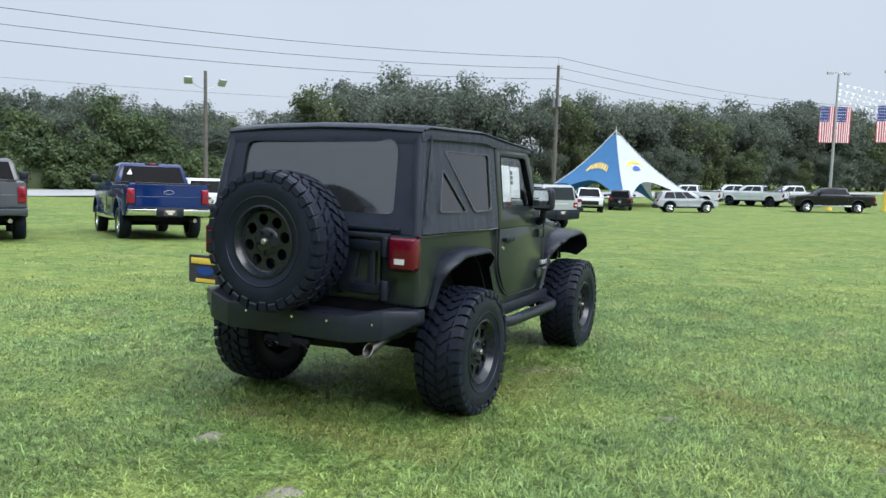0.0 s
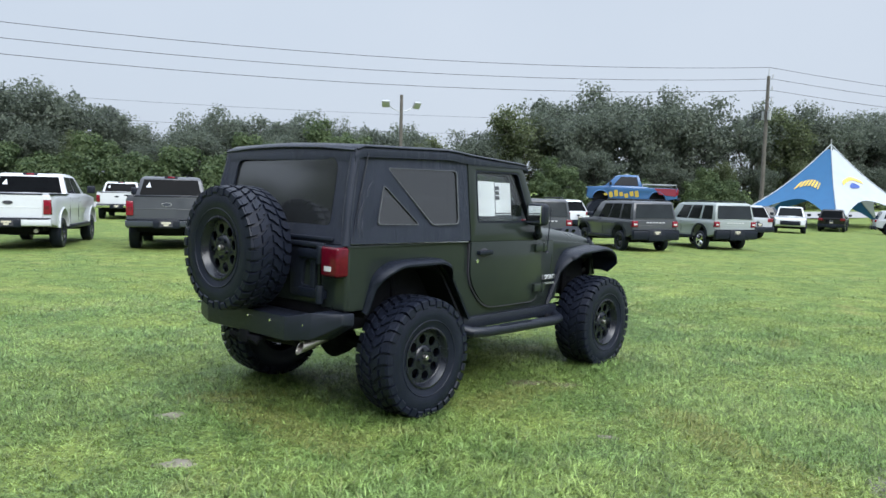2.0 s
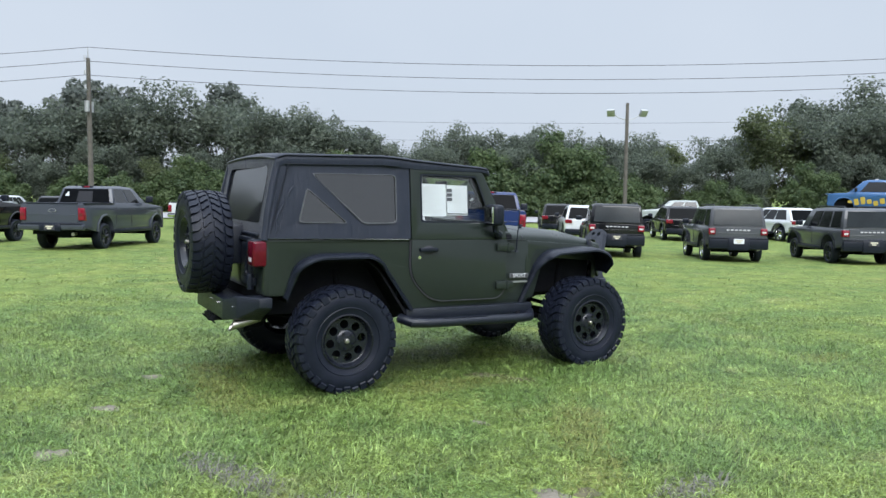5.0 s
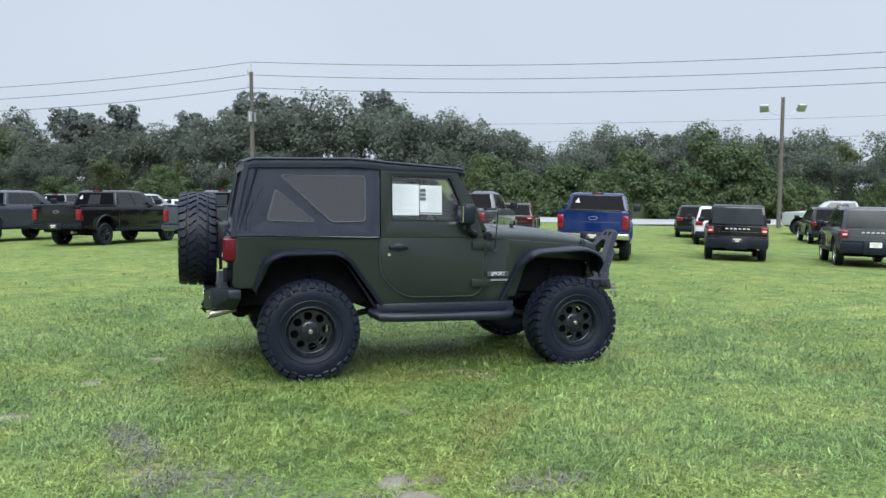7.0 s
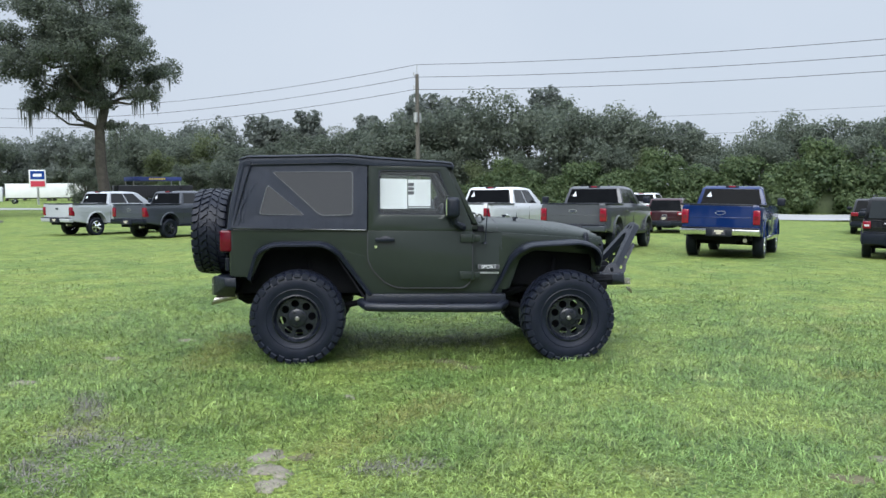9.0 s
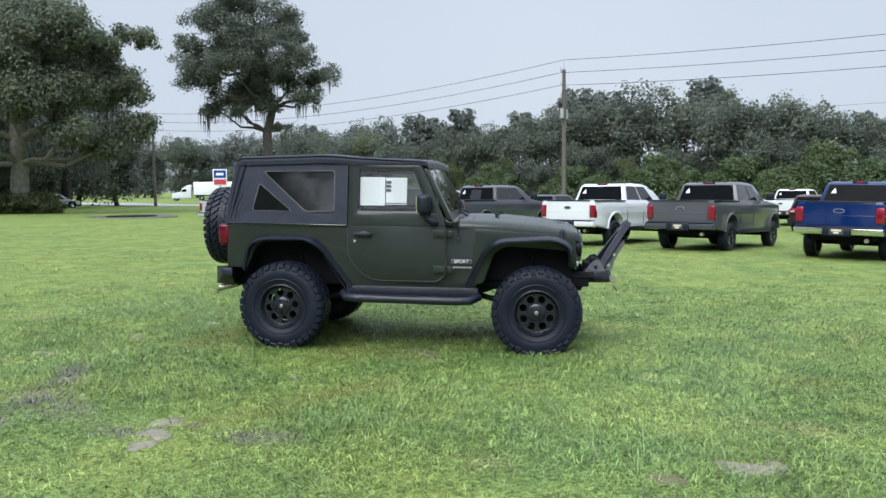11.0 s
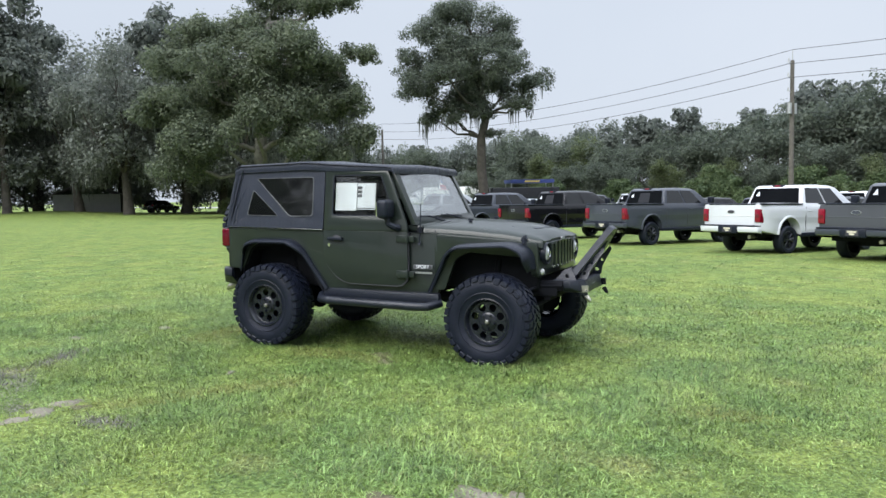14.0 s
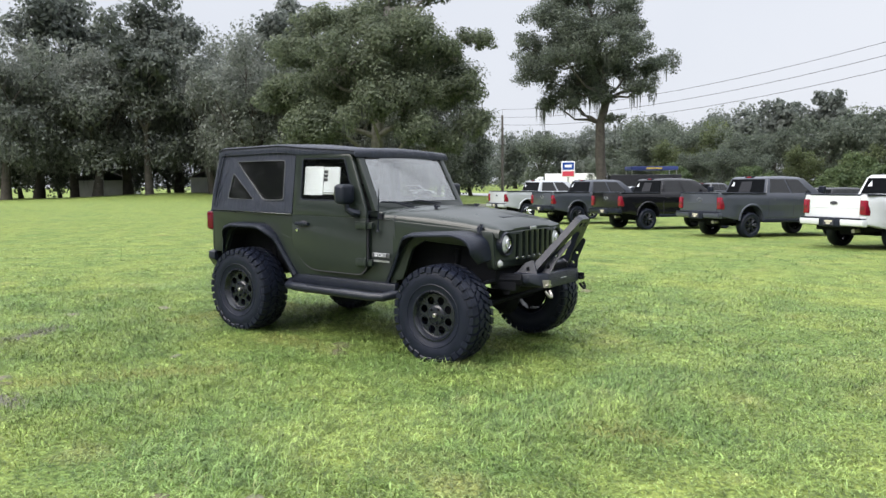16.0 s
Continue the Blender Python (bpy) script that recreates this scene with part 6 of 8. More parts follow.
def branch(bm, p, d, length, r, rng, depth, tips, droop=0.0):
    """A limb that bends and forks; its ends are kept for the crown."""
    pts, rs = [Vector(p)], [r]
    q, dd = Vector(p), Vector(d).normalized()
    n = 5
    for k in range(n):
        dd = (dd + Vector(rng.normal(scale=0.13, size=3)) + Vector((0, 0, 0.05 - droop))).normalized()
        q = q + dd * (length / n)
        pts.append(q.copy())
        rs.append(r * (1 - 0.55 * (k + 1) / n))
    tube(bm, pts, rs, 7 if depth > 1 else 5)
    if depth <= 0:
        tips.append(tuple(q))
        tips.append(tuple(pts[3]))
        return
    for k in range(3 if depth > 1 else 2):
        a = rng.uniform(0, 2 * math.pi)
        side = Vector((math.cos(a), math.sin(a), rng.uniform(-0.1, 0.7)))
        at = pts[-1] if k == 0 else pts[rng.integers(2, n)]
        branch(bm, at, (dd * 0.7 + side * 0.8), length * rng.uniform(0.55, 0.75), rs[-1] * 0.9, rng, depth - 1, tips, droop)


def tree(name, label, seed, height, spread, trunk_r, fork, n_leaf, size, mat, clump=1.6, limbs=5, depth=2, moss=0, category="tree", lean=0.03, low=0.0, tri=False, rise=(0.5, 1.5)):
    """A tapered trunk with limbs and a crown of leaf sprigs in uneven clumps."""
    rng = np.random.default_rng(seed)
    ob = thing(name, Matrix.Identity(4), label, category)
    bm = bmesh.new()
    tips = []
    top = Vector((height * lean * rng.normal(), height * lean * rng.normal(), fork))
    tube(bm, [(0, 0, -0.4), (0, 0, 0.25), (top.x * 0.3, top.y * 0.3, fork * 0.4), tuple(top)], [trunk_r * 1.6, trunk_r * 1.15, trunk_r * 0.9, trunk_r * 0.75], 10)
    for k in range(limbs):
        a = 2 * math.pi * (k + rng.uniform(-0.3, 0.3)) / limbs
        up_ = rng.uniform(*rise)
        branch(bm, top - Vector((0, 0, rng.uniform(0, fork * 0.12))), (math.cos(a), math.sin(a), up_), (height - fork) * rng.uniform(0.42, 0.55), trunk_r * 0.5, rng, depth, tips)
    branch(bm, top, (0, 0, 1), (height - fork) * 0.5, trunk_r * 0.6, rng, depth, tips)
    t = np.array(tips)
    k = spread / max(1e-6, np.abs(t[:, :2]).max())
    up = (height - clump * 0.7 - fork) / (t[:, 2].max() - fork)
    for v in bm.verts:
        q = min(1.0, max(0.0, (v.co.z - fork * 0.9) / (fork * 0.25)))
        v.co.x, v.co.y = v.co.x * lerp(1, k, q), v.co.y * lerp(1, k, q)
        if v.co.z > fork:
            v.co.z = fork + (v.co.z - fork) * up
    part("trunk", bm, M_BARK, ob, smooth=60)
    t[:, :2] *= k
    t[:, 2] = np.where(t[:, 2] > fork, fork + (t[:, 2] - fork) * up, t[:, 2])
    if low:
        # skirts of foliage that hang below the limbs
        skirt = t[rng.integers(0, len(t), len(t) // 2)].copy()
        skirt[:, :2] *= rng.uniform(0.75, 1.0, (len(skirt), 1))
        skirt[:, 2] = fork * (1 - low) + (skirt[:, 2] - fork * (1 - low)) * rng.uniform(0.1, 0.6, len(skirt))
        t = np.concatenate([t, skirt])
    rad = rng.uniform(0.6, 1.25, len(t)) * clump
    v, f = leaves(rng, t, rad, n_leaf, size, tri=tri)
    quads("crown", v, f, mat, ob)
    if moss:
        pick = t[rng.integers(0, len(t), moss)]
        pv = []
        for p in pick:
            if p[2] > fork + (height - fork) * 0.6:
                continue
            for _ in range(14):
                q = p + rng.normal(scale=clump * 0.4, size=3)
                L, a = rng.uniform(0.4, 1.7), rng.uniform(0, math.pi)
                w = rng.uniform(0.02, 0.07)
                dx, dy = math.cos(a) * w, math.sin(a) * w
                pv += [(q[0] - dx, q[1] - dy, q[2]), (q[0] + dx, q[1] + dy, q[2]), (q[0] + dx * 0.2, q[1] + dy * 0.2, q[2] - L), (q[0] - dx * 0.3, q[1] - dy * 0.3, q[2] - L * 0.9)]
        if pv:
            quads("hanging_moss", np.array(pv), np.arange(len(pv)).reshape(-1, 4), M_MOSS, ob, "grey strands of hanging moss")["kind"] = "stuff"
    return ob


def plant(ob, x, y, turn=0.0, size=1.0, tall=1.0, first=False):
    m = pose(x, y, land(x, y) - 0.1, 0, 0, turn) @ Matrix.Diagonal((size, size, size * tall, 1))
    if first:
        ob.matrix_basis = m
        return ob
    c = copy_thing(ob, Matrix.Identity(4))
    c.matrix_basis = m
    return c


def lobed_tree(name, label, seed, bole, lobes, trunk_r, n_leaf, size, mat, moss=0, sub=9, category="tree", bark=M_BARK):
    """An old tree: a bent bole, a limb to every lobe (depth, across, height, radius) of the crown, and clumps of sprigs about each lobe."""
    rg = np.random.default_rng(seed)
    ob = thing(name, Matrix.Identity(4), label, category)
    bm = bmesh.new()
    pts = [Vector(q) for q in bole]
    m = len(pts)
    tube(bm, pts, [trunk_r * (1.5 if i == 0 else 1.0 - 0.5 * i / (m - 1)) for i in range(m)], 12)
    cs, rs = [], []
    for x, y, z, r in lobes:
        hub = Vector((x, y, z))
        foot = min(pts[2:] if z > 9.0 else pts[1:3], key=lambda q: (q - hub).length + 2.5 * max(0.0, q.z - z + 1.0))
        mid = foot.lerp(hub, 0.5) + Vector((rg.normal() * 0.5, rg.normal() * 0.5, -0.10 * (hub - foot).length))
        r0 = trunk_r * min(0.42, 0.16 + 0.06 * r)
        tube(bm, [foot, foot.lerp(mid, 0.5) + Vector((0, 0, 0.2)), mid, mid.lerp(hub, 0.6) + Vector((0, 0, 0.3)), hub], [r0, r0 * 0.85, r0 * 0.65, r0 * 0.45, r0 * 0.22], 7)
        r *= 1.1
        for _ in range(sub):
            d = Vector(rg.normal(size=3)).normalized()
            if d.z < -0.35:
                d.z *= -0.5
            tip = hub + Vector((d.x, d.y, d.z * 0.8)) * r * rg.uniform(0.35, 0.85)
            tube(bm, [hub - d * 0.15 * r, hub.lerp(tip, 0.5) + Vector((0, 0, 0.15)), tip], [r0 * 0.3, r0 * 0.2, 0.03], 5)
            cs.append(tuple(tip))
            rs.append(r * rg.uniform(0.34, 0.62))
    part("trunk", bm, bark, ob, smooth=60)
    v, f = leaves(rg, cs, rs, n_leaf, size, squash=0.8)
    quads("crown", v, f, mat, ob)
    pv = []
    low = [c for c, r in zip(cs, rs) if c[2] < np.percentile([q[2] for q in cs], 55)]
    for _ in range(moss):
        c = low[rg.integers(0, len(low))]
        long = rg.uniform(0.6, 2.6)
        for _ in range(9):
            q = np.array(c) + rg.normal(scale=0.28, size=3) - np.array([0, 0, 0.5])
            L, a, w = long * rg.uniform(0.5, 1.1), rg.uniform(0, math.pi), rg.uniform(0.03, 0.09)
            dx, dy = math.cos(a) * w, math.sin(a) * w
            pv += [(q[0] - dx, q[1] - dy, q[2]), (q[0] + dx, q[1] + dy, q[2]), (q[0] + dx * 0.2, q[1] + dy * 0.2, q[2] - L), (q[0] - dx * 0.3, q[1] - dy * 0.3, q[2] - L * 0.9)]
    quads("hanging_moss", np.array(pv), np.arange(len(pv)).reshape(-1, 4), M_MOSS, ob, "grey strands of hanging moss")["kind"] = "stuff"
    return ob


# the lone oak by the road and the broad old one
LONE = [(0, -2.3, 22.6, 3.2), (1.5, -6.3, 20.0, 2.9), (-1, -8.8, 17.6, 2.2), (1, -7.6, 13.8, 2.6), (-1, -6.2, 11.2, 1.7), (2.5, -2.6, 17.2, 3.6), (-3, -3.0, 18.0, 3.4), (0.5, -3.0, 13.2, 2.8), (-2, 1.4, 21.4, 2.3), (1, 2.6, 19.0, 1.7),
        (2, 1.0, 15.8, 2.9), (0, 5.4, 14.6, 2.1), (-1.5, 6.3, 15.4, 1.6), (1, 3.9, 12.3, 1.9), (0, 1.0, 9.3, 1.1), (-4, -1.0, 14.5, 3.0), (4, -5.0, 15.5, 2.6), (0, -5.0, 17.0, 2.8), (0, 0.0, 19.0, 2.8), (3, 2.8, 16.6, 2.2), (0, -1.0, 11.8, 2.0), (-2, 3.0, 14.6, 2.4), (0, -4.6, 11.9, 2.0), (1, -3.4, 10.6, 1.4), (-1, -7.2, 15.8, 2.2), (1.5, -4.6, 21.6, 2.4)]
lone = lobed_tree("oak_tree", "tall lone oak hung with moss by the road", 17, [(0, 0, -0.4), (0, -0.1, 0.6), (0, -0.5, 5.0), (0, -0.5, 8.8), (0, 0.2, 11.5), (0, -0.8, 15.5), (0, -1.4, 20.0)], LONE, 0.66, 100000, 0.125, M_LEAF, moss=45)
plant(lone, -80.5, 12.2, 0, first=True)
BROAD = [(0, 2.4, 20.6, 3.0), (1, 6.5, 20.2, 2.4), (-1, 8.2, 21.4, 1.9), (0, -0.6, 18.0, 3.4), (1, -5.0, 17.4, 3.0), (2, -7.6, 14.6, 2.9), (0, 10.2, 15.8, 1.8), (1.5, 8.2, 13.8, 2.5), (3, 3.8, 15.2, 3.8), (4, -2.2, 12.8, 3.8),
         (3, -7.6, 10.0, 3.3), (4.5, 4.4, 10.0, 3.6), (2, 8.8, 10.6, 2.6), (1.5, 9.6, 7.2, 2.3), (2, 7.8, 5.6, 2.1), (5, -3.6, 7.4, 3.2), (3.5, -6.6, 5.2, 2.8), (4, 4.4, 6.4, 2.6), (-3, 1.0, 13.0, 4.2), (-3, -5.0, 11.0, 4.0), (-3, 6.0, 11.0, 4.0), (5.5, 0.6, 8.6, 2.6)]
oak = lobed_tree("oak_tree", "broad old oak draped in vines and moss", 5, [(0, 0, -0.4), (0, 0, 0.6), (0, 0.2, 4.4), (0, 0.1, 6.5), (0, 0.4, 10.0), (0, 0.8, 15.0), (0, 1.4, 19.0)], BROAD, 0.85, 150000, 0.15, M_LEAF_OLD, moss=40, bark=M_BARK_PALE)
plant(oak, -68, -11.0, 0, first=True)

# the dark wood about the house
OAKS = [
    tree("oak_tree", "shady live oak hung with grey moss", 31, 22, 8.5, 0.6, 5.5, 25000, 0.22, M_LEAF_MOSS_HAZE, clump=2.1, limbs=7, depth=2, moss=170, low=0.28),
    tree("oak_tree", "shady spreading oak by the house", 32, 19, 9.0, 0.55, 5.0, 25000, 0.22, M_LEAF_MOSS_HAZE, clump=2.2, limbs=7, depth=2, moss=140, low=0.32),
    tree("cypress_tree", "tall open cypress hung with moss", 33, 25, 5.0, 0.45, 8.0, 13000, 0.30, M_LEAF_HAZE, clump=1.6, limbs=5, depth=2, moss=60, lean=0.01),
]
WOOD = [(0, -84, -17, 1.0), (1, -93, -22, 1.0), (0, -80, -29, 0.95), (2, -88, -25, 1.05), (1, -85, -37, 1.0), (0, -95, -36, 1.1), (2, -80, -43, 1.05), (1, -80, -50, 1.05), (0, -90, -52, 1.1),
        (2, -84, -56, 1.15), (0, -74, -58, 1.0), (1, -88, -64, 1.1), (0, -76, -70, 1.1), (1, -68, -76, 1.1), (0, -100, -12, 1.0), (1, -104, -30, 1.15), (0, -104, -52, 1.2), (1, -98, -72, 1.2),
        (0, 16, -34, 1.0), (1, 3, -38, 1.1), (0, 28, -30, 1.0), (1, -10, -40, 1.0)]
used = set()
for i, (k, x, y, sz) in enumerate(WOOD):
    plant(OAKS[k], x, y, 67 * i, sz, first=k not in used)
    used.add(k)

# the wood beyond the road
rng = np.random.default_rng(3)
LINE = [
    tree("broadleaf_tree", "dense dark green broadleaf tree beyond the road", 21, 10, 3.6, 0.22, 2.2, 12500, 0.155, M_LEAF, clump=1.15, limbs=7, low=0.7, tri=True),
    tree("broadleaf_tree", "rounded green broadleaf tree beyond the road", 22, 10, 4.2, 0.22, 2.4, 12500, 0.155, M_LEAF, clump=1.2, limbs=7, low=0.7, tri=True),
    tree("broadleaf_tree", "yellowish green broadleaf tree beyond the road", 23, 10, 3.6, 0.2, 2.0, 11000, 0.16, M_LEAF_Y, clump=1.2, low=0.7, tri=True),
    tree("pine_tree", "tall thin open-crowned pine among the trees", 24, 10, 1.9, 0.13, 5.5, 3000, 0.22, M_LEAF_HAZE, clump=0.7, limbs=5, tri=True),
    tree("broadleaf_tree", "broadleaf tree far beyond the road, haze in its leaf colour", 26, 10, 4.0, 0.22, 2.2, 6500, 0.22, M_LEAF_HAZE, clump=1.3, low=0.7, tri=True),
]
TOPS = [(-420, 12), (-95, 8.4), (-83, 11.3), (-71, 12.6), (-53, 10.4), (-41, 9.8), (-35, 8.9), (-29, 10.3), (-17, 11.2), (-11, 12.5), (-5, 13.8), (1, 13.6), (5, 13.0), (9, 10.4), (13, 11.3), (17, 12.0), (21, 10.5), (24, 8.0), (28, 6.8),
        (32, 9.4), (37, 10.7), (43, 9.3), (49, 10.0), (55, 9.0), (60, 7.0), (63, 9.0), (67, 11.0), (73, 13.0), (79, 14.4), (85, 15.2), (91, 16.2), (97, 15.0), (103, 13.0), (109, 13.6), (121, 14.5), (145, 14.2), (163, 14.2), (175, 17.4), (190, 17.4), (205, 16), (420, 15)]
used = set()


def stand(k, s, o, h):
    p = by_road(s, o)
    plant(LINE[k], p.x, p.y, rng.uniform(0, 360), h / 10 * 1.14, 1.0, first=k not in used)
    used.add(k)


for s in np.arange(-66, 300, 5.6):
    h = float(np.interp(s, *zip(*TOPS)))
    stand(int(rng.choice([0, 1, 2], p=[0.45, 0.4, 0.15])), s + rng.uniform(-1.5, 1.5), rng.uniform(22, 27), h * rng.uniform(0.86, 1.02))
for s in np.arange(-66, 300, 11.0):
    h = float(np.interp(s, *zip(*TOPS)))
    stand(int(rng.choice([0, 1, 3], p=[0.4, 0.4, 0.2])), s + rng.uniform(-3, 3), rng.uniform(30, 36), h * rng.uniform(0.95, 1.1))
for s in np.arange(-66, 240, 6.5):
    stand(int(rng.choice([1, 2, 0])), s + rng.uniform(-2, 2), rng.uniform(17, 20), min(rng.uniform(5.2, 7.6), 0.85 * float(np.interp(s, *zip(*TOPS)))))
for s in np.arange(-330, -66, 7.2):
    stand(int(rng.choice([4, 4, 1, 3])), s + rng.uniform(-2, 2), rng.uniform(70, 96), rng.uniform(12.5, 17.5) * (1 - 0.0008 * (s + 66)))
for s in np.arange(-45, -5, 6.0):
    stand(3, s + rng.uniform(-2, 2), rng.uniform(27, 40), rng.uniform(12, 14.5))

plant(LINE[3], -142, 25.5, 40, 1.5)
plant(LINE[2], -138, 28.5, 10, 0.48)

# the wood closes behind the house
for k in range(20):
    x, y = -122 + 0.32 * k * 5.2 + rng.uniform(-3, 3), -8 - k * 5.2
    plant(LINE[int(rng.choice([0, 1, 4]))], x, y, rng.uniform(0, 360), rng.uniform(1.2, 1.7))


# vines heaped over the trees along the roadside
def vine_bank(seed, length, height, depth):
    rg = np.random.default_rng(seed)
    ob = thing("vine_thicket", Matrix.Identity(4), "thicket smothered in trailing green vines", "thicket", "vine thickets along the road")
    cs, rs = [], []
    for _ in range(46):
        u = rg.uniform(-0.5, 0.5)
        top = height * (0.62 + 0.38 * math.cos(u * 2.6) ** 2) * rg.uniform(0.8, 1.1)
        v = rg.uniform(0, 1) ** 0.8
        cs.append((u * length, -depth * 0.5 * (1 - v ** 2) * rg.uniform(0.5, 1.0), 0.3 + v * (top - 1.0)))
        rs.append(rg.uniform(0.7, 1.35))
    v, f = leaves(rg, cs, rs, 27000, 0.16, squash=0.9, tri=True)
    quads("vines", v, f, M_LEAF_VINE, ob)
    bm = bmesh.new()
    rings = []
    for k in range(13):
        u = k / 12 - 0.5
        hh = height * (0.6 + 0.36 * math.cos(u * 2.6) ** 2) * 0.42
        dd = depth * (0.15 + 0.2 * math.cos(u * 2.9))
        rings.append([(u * length, -dd * math.cos(a) * 0.8, -0.3 + hh * math.sin(a) ** 0.8 if a > 0 else -0.3) for a in np.linspace(0.0, math.pi, 9)])
    loft(bm, rings)
    part("inner_shrubs", bm, M_LEAF_VINE, ob, smooth=60)
    return ob


BANKS = [vine_bank(41, 11, 6.2, 6), vine_bank(42, 10, 5.4, 6), vine_bank(43, 9, 7.4, 6)]
turn = math.degrees(math.atan2(ROAD_D.y, ROAD_D.x))
used = set()
for s, k, sz in ((-46, 0, 0.72), (-32, 1, 0.75), (-18, 0, 0.8), (-6, 1, 0.9), (4, 0, 0.9), (13, 1, 1.0), (21, 0, 0.98), (29, 1, 1.05), (36, 0, 1.08), (43.5, 2, 1.15), (48, 1, 1.0), (60, 1, 0.72), (70, 2, 0.75), (80, 1, 0.8), (92, 0, 0.8)):
    p = by_road(s, 16.0)
    m = pose(p.x, p.y, p.z, 0, 0, turn) @ Matrix.Diagonal((sz, sz, sz, 1))
    if k in used:
        copy_thing(BANKS[k], Matrix.Identity(4)).matrix_basis = m
    else:
        BANKS[k].matrix_basis = m
        used.add(k)

# undergrowth at the old oak's foot
bush = tree("bush", "leafy bush at the foot of the oak", 51, 2.2, 1.6, 0.05, 0.4, 2600, 0.16, M_LEAF_Y, clump=0.7, limbs=5, depth=1, low=0.8, category="bush")
plant(bush, -66.6, -9.9, 0, first=True)
for x, y, sz in ((-66.3, -12.2, 1.0), (-66.8, -13.4, 0.75), (-66.0, -9.0, 0.6), (-66.9, -8.3, 0.7)):
    plant(bush, x, y, 90 * x, sz)


# ---- poles and wires ----
def utility_pole(s, o, height, label):
    p = by_road(s, o)
    ob = thing("utility_pole", pose(p.x, p.y, p.z, 0, 0, math.degrees(math.atan2(ROAD_D.y, ROAD_D.x))), label, "utility pole", "utility poles along the road")
    bm = bmesh.new()
    tube(bm, [(0, 0, -0.5), (0, 0, height * 0.5), (0, 0, height - 0.9)], [0.23, 0.20, 0.16], 10)
    part("post", bm, M_WOODPOLE, ob)
    for z in (height - 1.2, height - 2.4, height - 3.6):
        bm = bmesh.new()
        tube(bm, [(0, 0, z), (0, -0.35, z + 0.05), (0, -0.6, z + 0.12)], 0.03, 5)
        cyl(bm, (0, -0.6, z + 0.08), (0, -0.6, z + 0.42), 0.09, 0.06, 6)
        part("insulator", bm, M_GALV, ob)
    bm = bmesh.new()
    cyl(bm, (0, 0, height - 0.95), (0, 0, height), 0.05, 0.03, 6)
    part("top_pin", bm, M_GALV, ob)
    bm = bmesh.new()
    for y in (-0.4, 0.4):
        cyl(bm, (0, y, height - 5.4), (0, y, height - 4.5), 0.2, 0.2, 10)
    box(bm, -0.05, 0.05, -0.4, 0.4, height - 4.8, height - 4.6)
    part("transformer", bm, M_GALV, ob)
    return p


POLES = [(-240, 13.0), (-150, 13.4), (-67.6, 13.6), (0, 14.4), (85.6, 15.6), (172, 15.5), (260, 15.5)]
for s, h in POLES:
    utility_pole(s, 0.0, h, "weathered timber utility pole with transformer")
for drop, name in ((0.0, 0), (1.25, 0), (2.4, 0), (5.5, 1), (7.0, 1)):
    for (s0, h0), (s1, h1) in zip(POLES, POLES[1:]):
        bm = bmesh.new()
        a, b = by_road(s0, -0.6 if drop else 0, h0 - drop), by_road(s1, -0.6 if drop else 0, h1 - drop)
        sag = 1.6 if drop < 5 else 1.0
        pts = [a.lerp(b, k / 16) - Vector((0, 0, sag * 4 * (k / 16) * (1 - k / 16))) for k in range(17)]
        tube(bm, pts, 0.022 if drop < 5 else 0.010, 4)
        tagged(finish("power_line", bm, M_WIRE), "thin black sagging power line between poles", "power line", "power lines along the road")


def lamp_post(x, y, height):
    ob = thing("lamp_post", pose(x, y, land(x, y), 0, 0, 35), "timber post with two floodlights on arms", "lamp post")
    bm = bmesh.new()
    tube(bm, [(0, 0, -0.4), (0, 0, height)], [0.17, 0.12], 10)
    part("post", bm, M_WOODPOLE, ob)
    for s in (-1, 1):
        bm = bmesh.new()
        tube(bm, [(0, 0, height - 1.3), (s * 0.6, 0, height - 1.15), (s * 0.95, 0, height - 0.9)], 0.03, 6)
        arm = part("arm", bm, M_GALV, ob)
        bm = bmesh.new()
        box(bm, -0.3, 0.3, -0.12, 0.12, -0.28, 0.28)
        bmesh.ops.transform(bm, matrix=pose(s * 1.25, 0, height - 0.75, 35, 0, 20 * s), verts=bm.verts)
        bevel(bm, 0.04)
        part("floodlight", bm, M_GALV, arm)


lamp_post(-17.8, 56.9, 9.35)


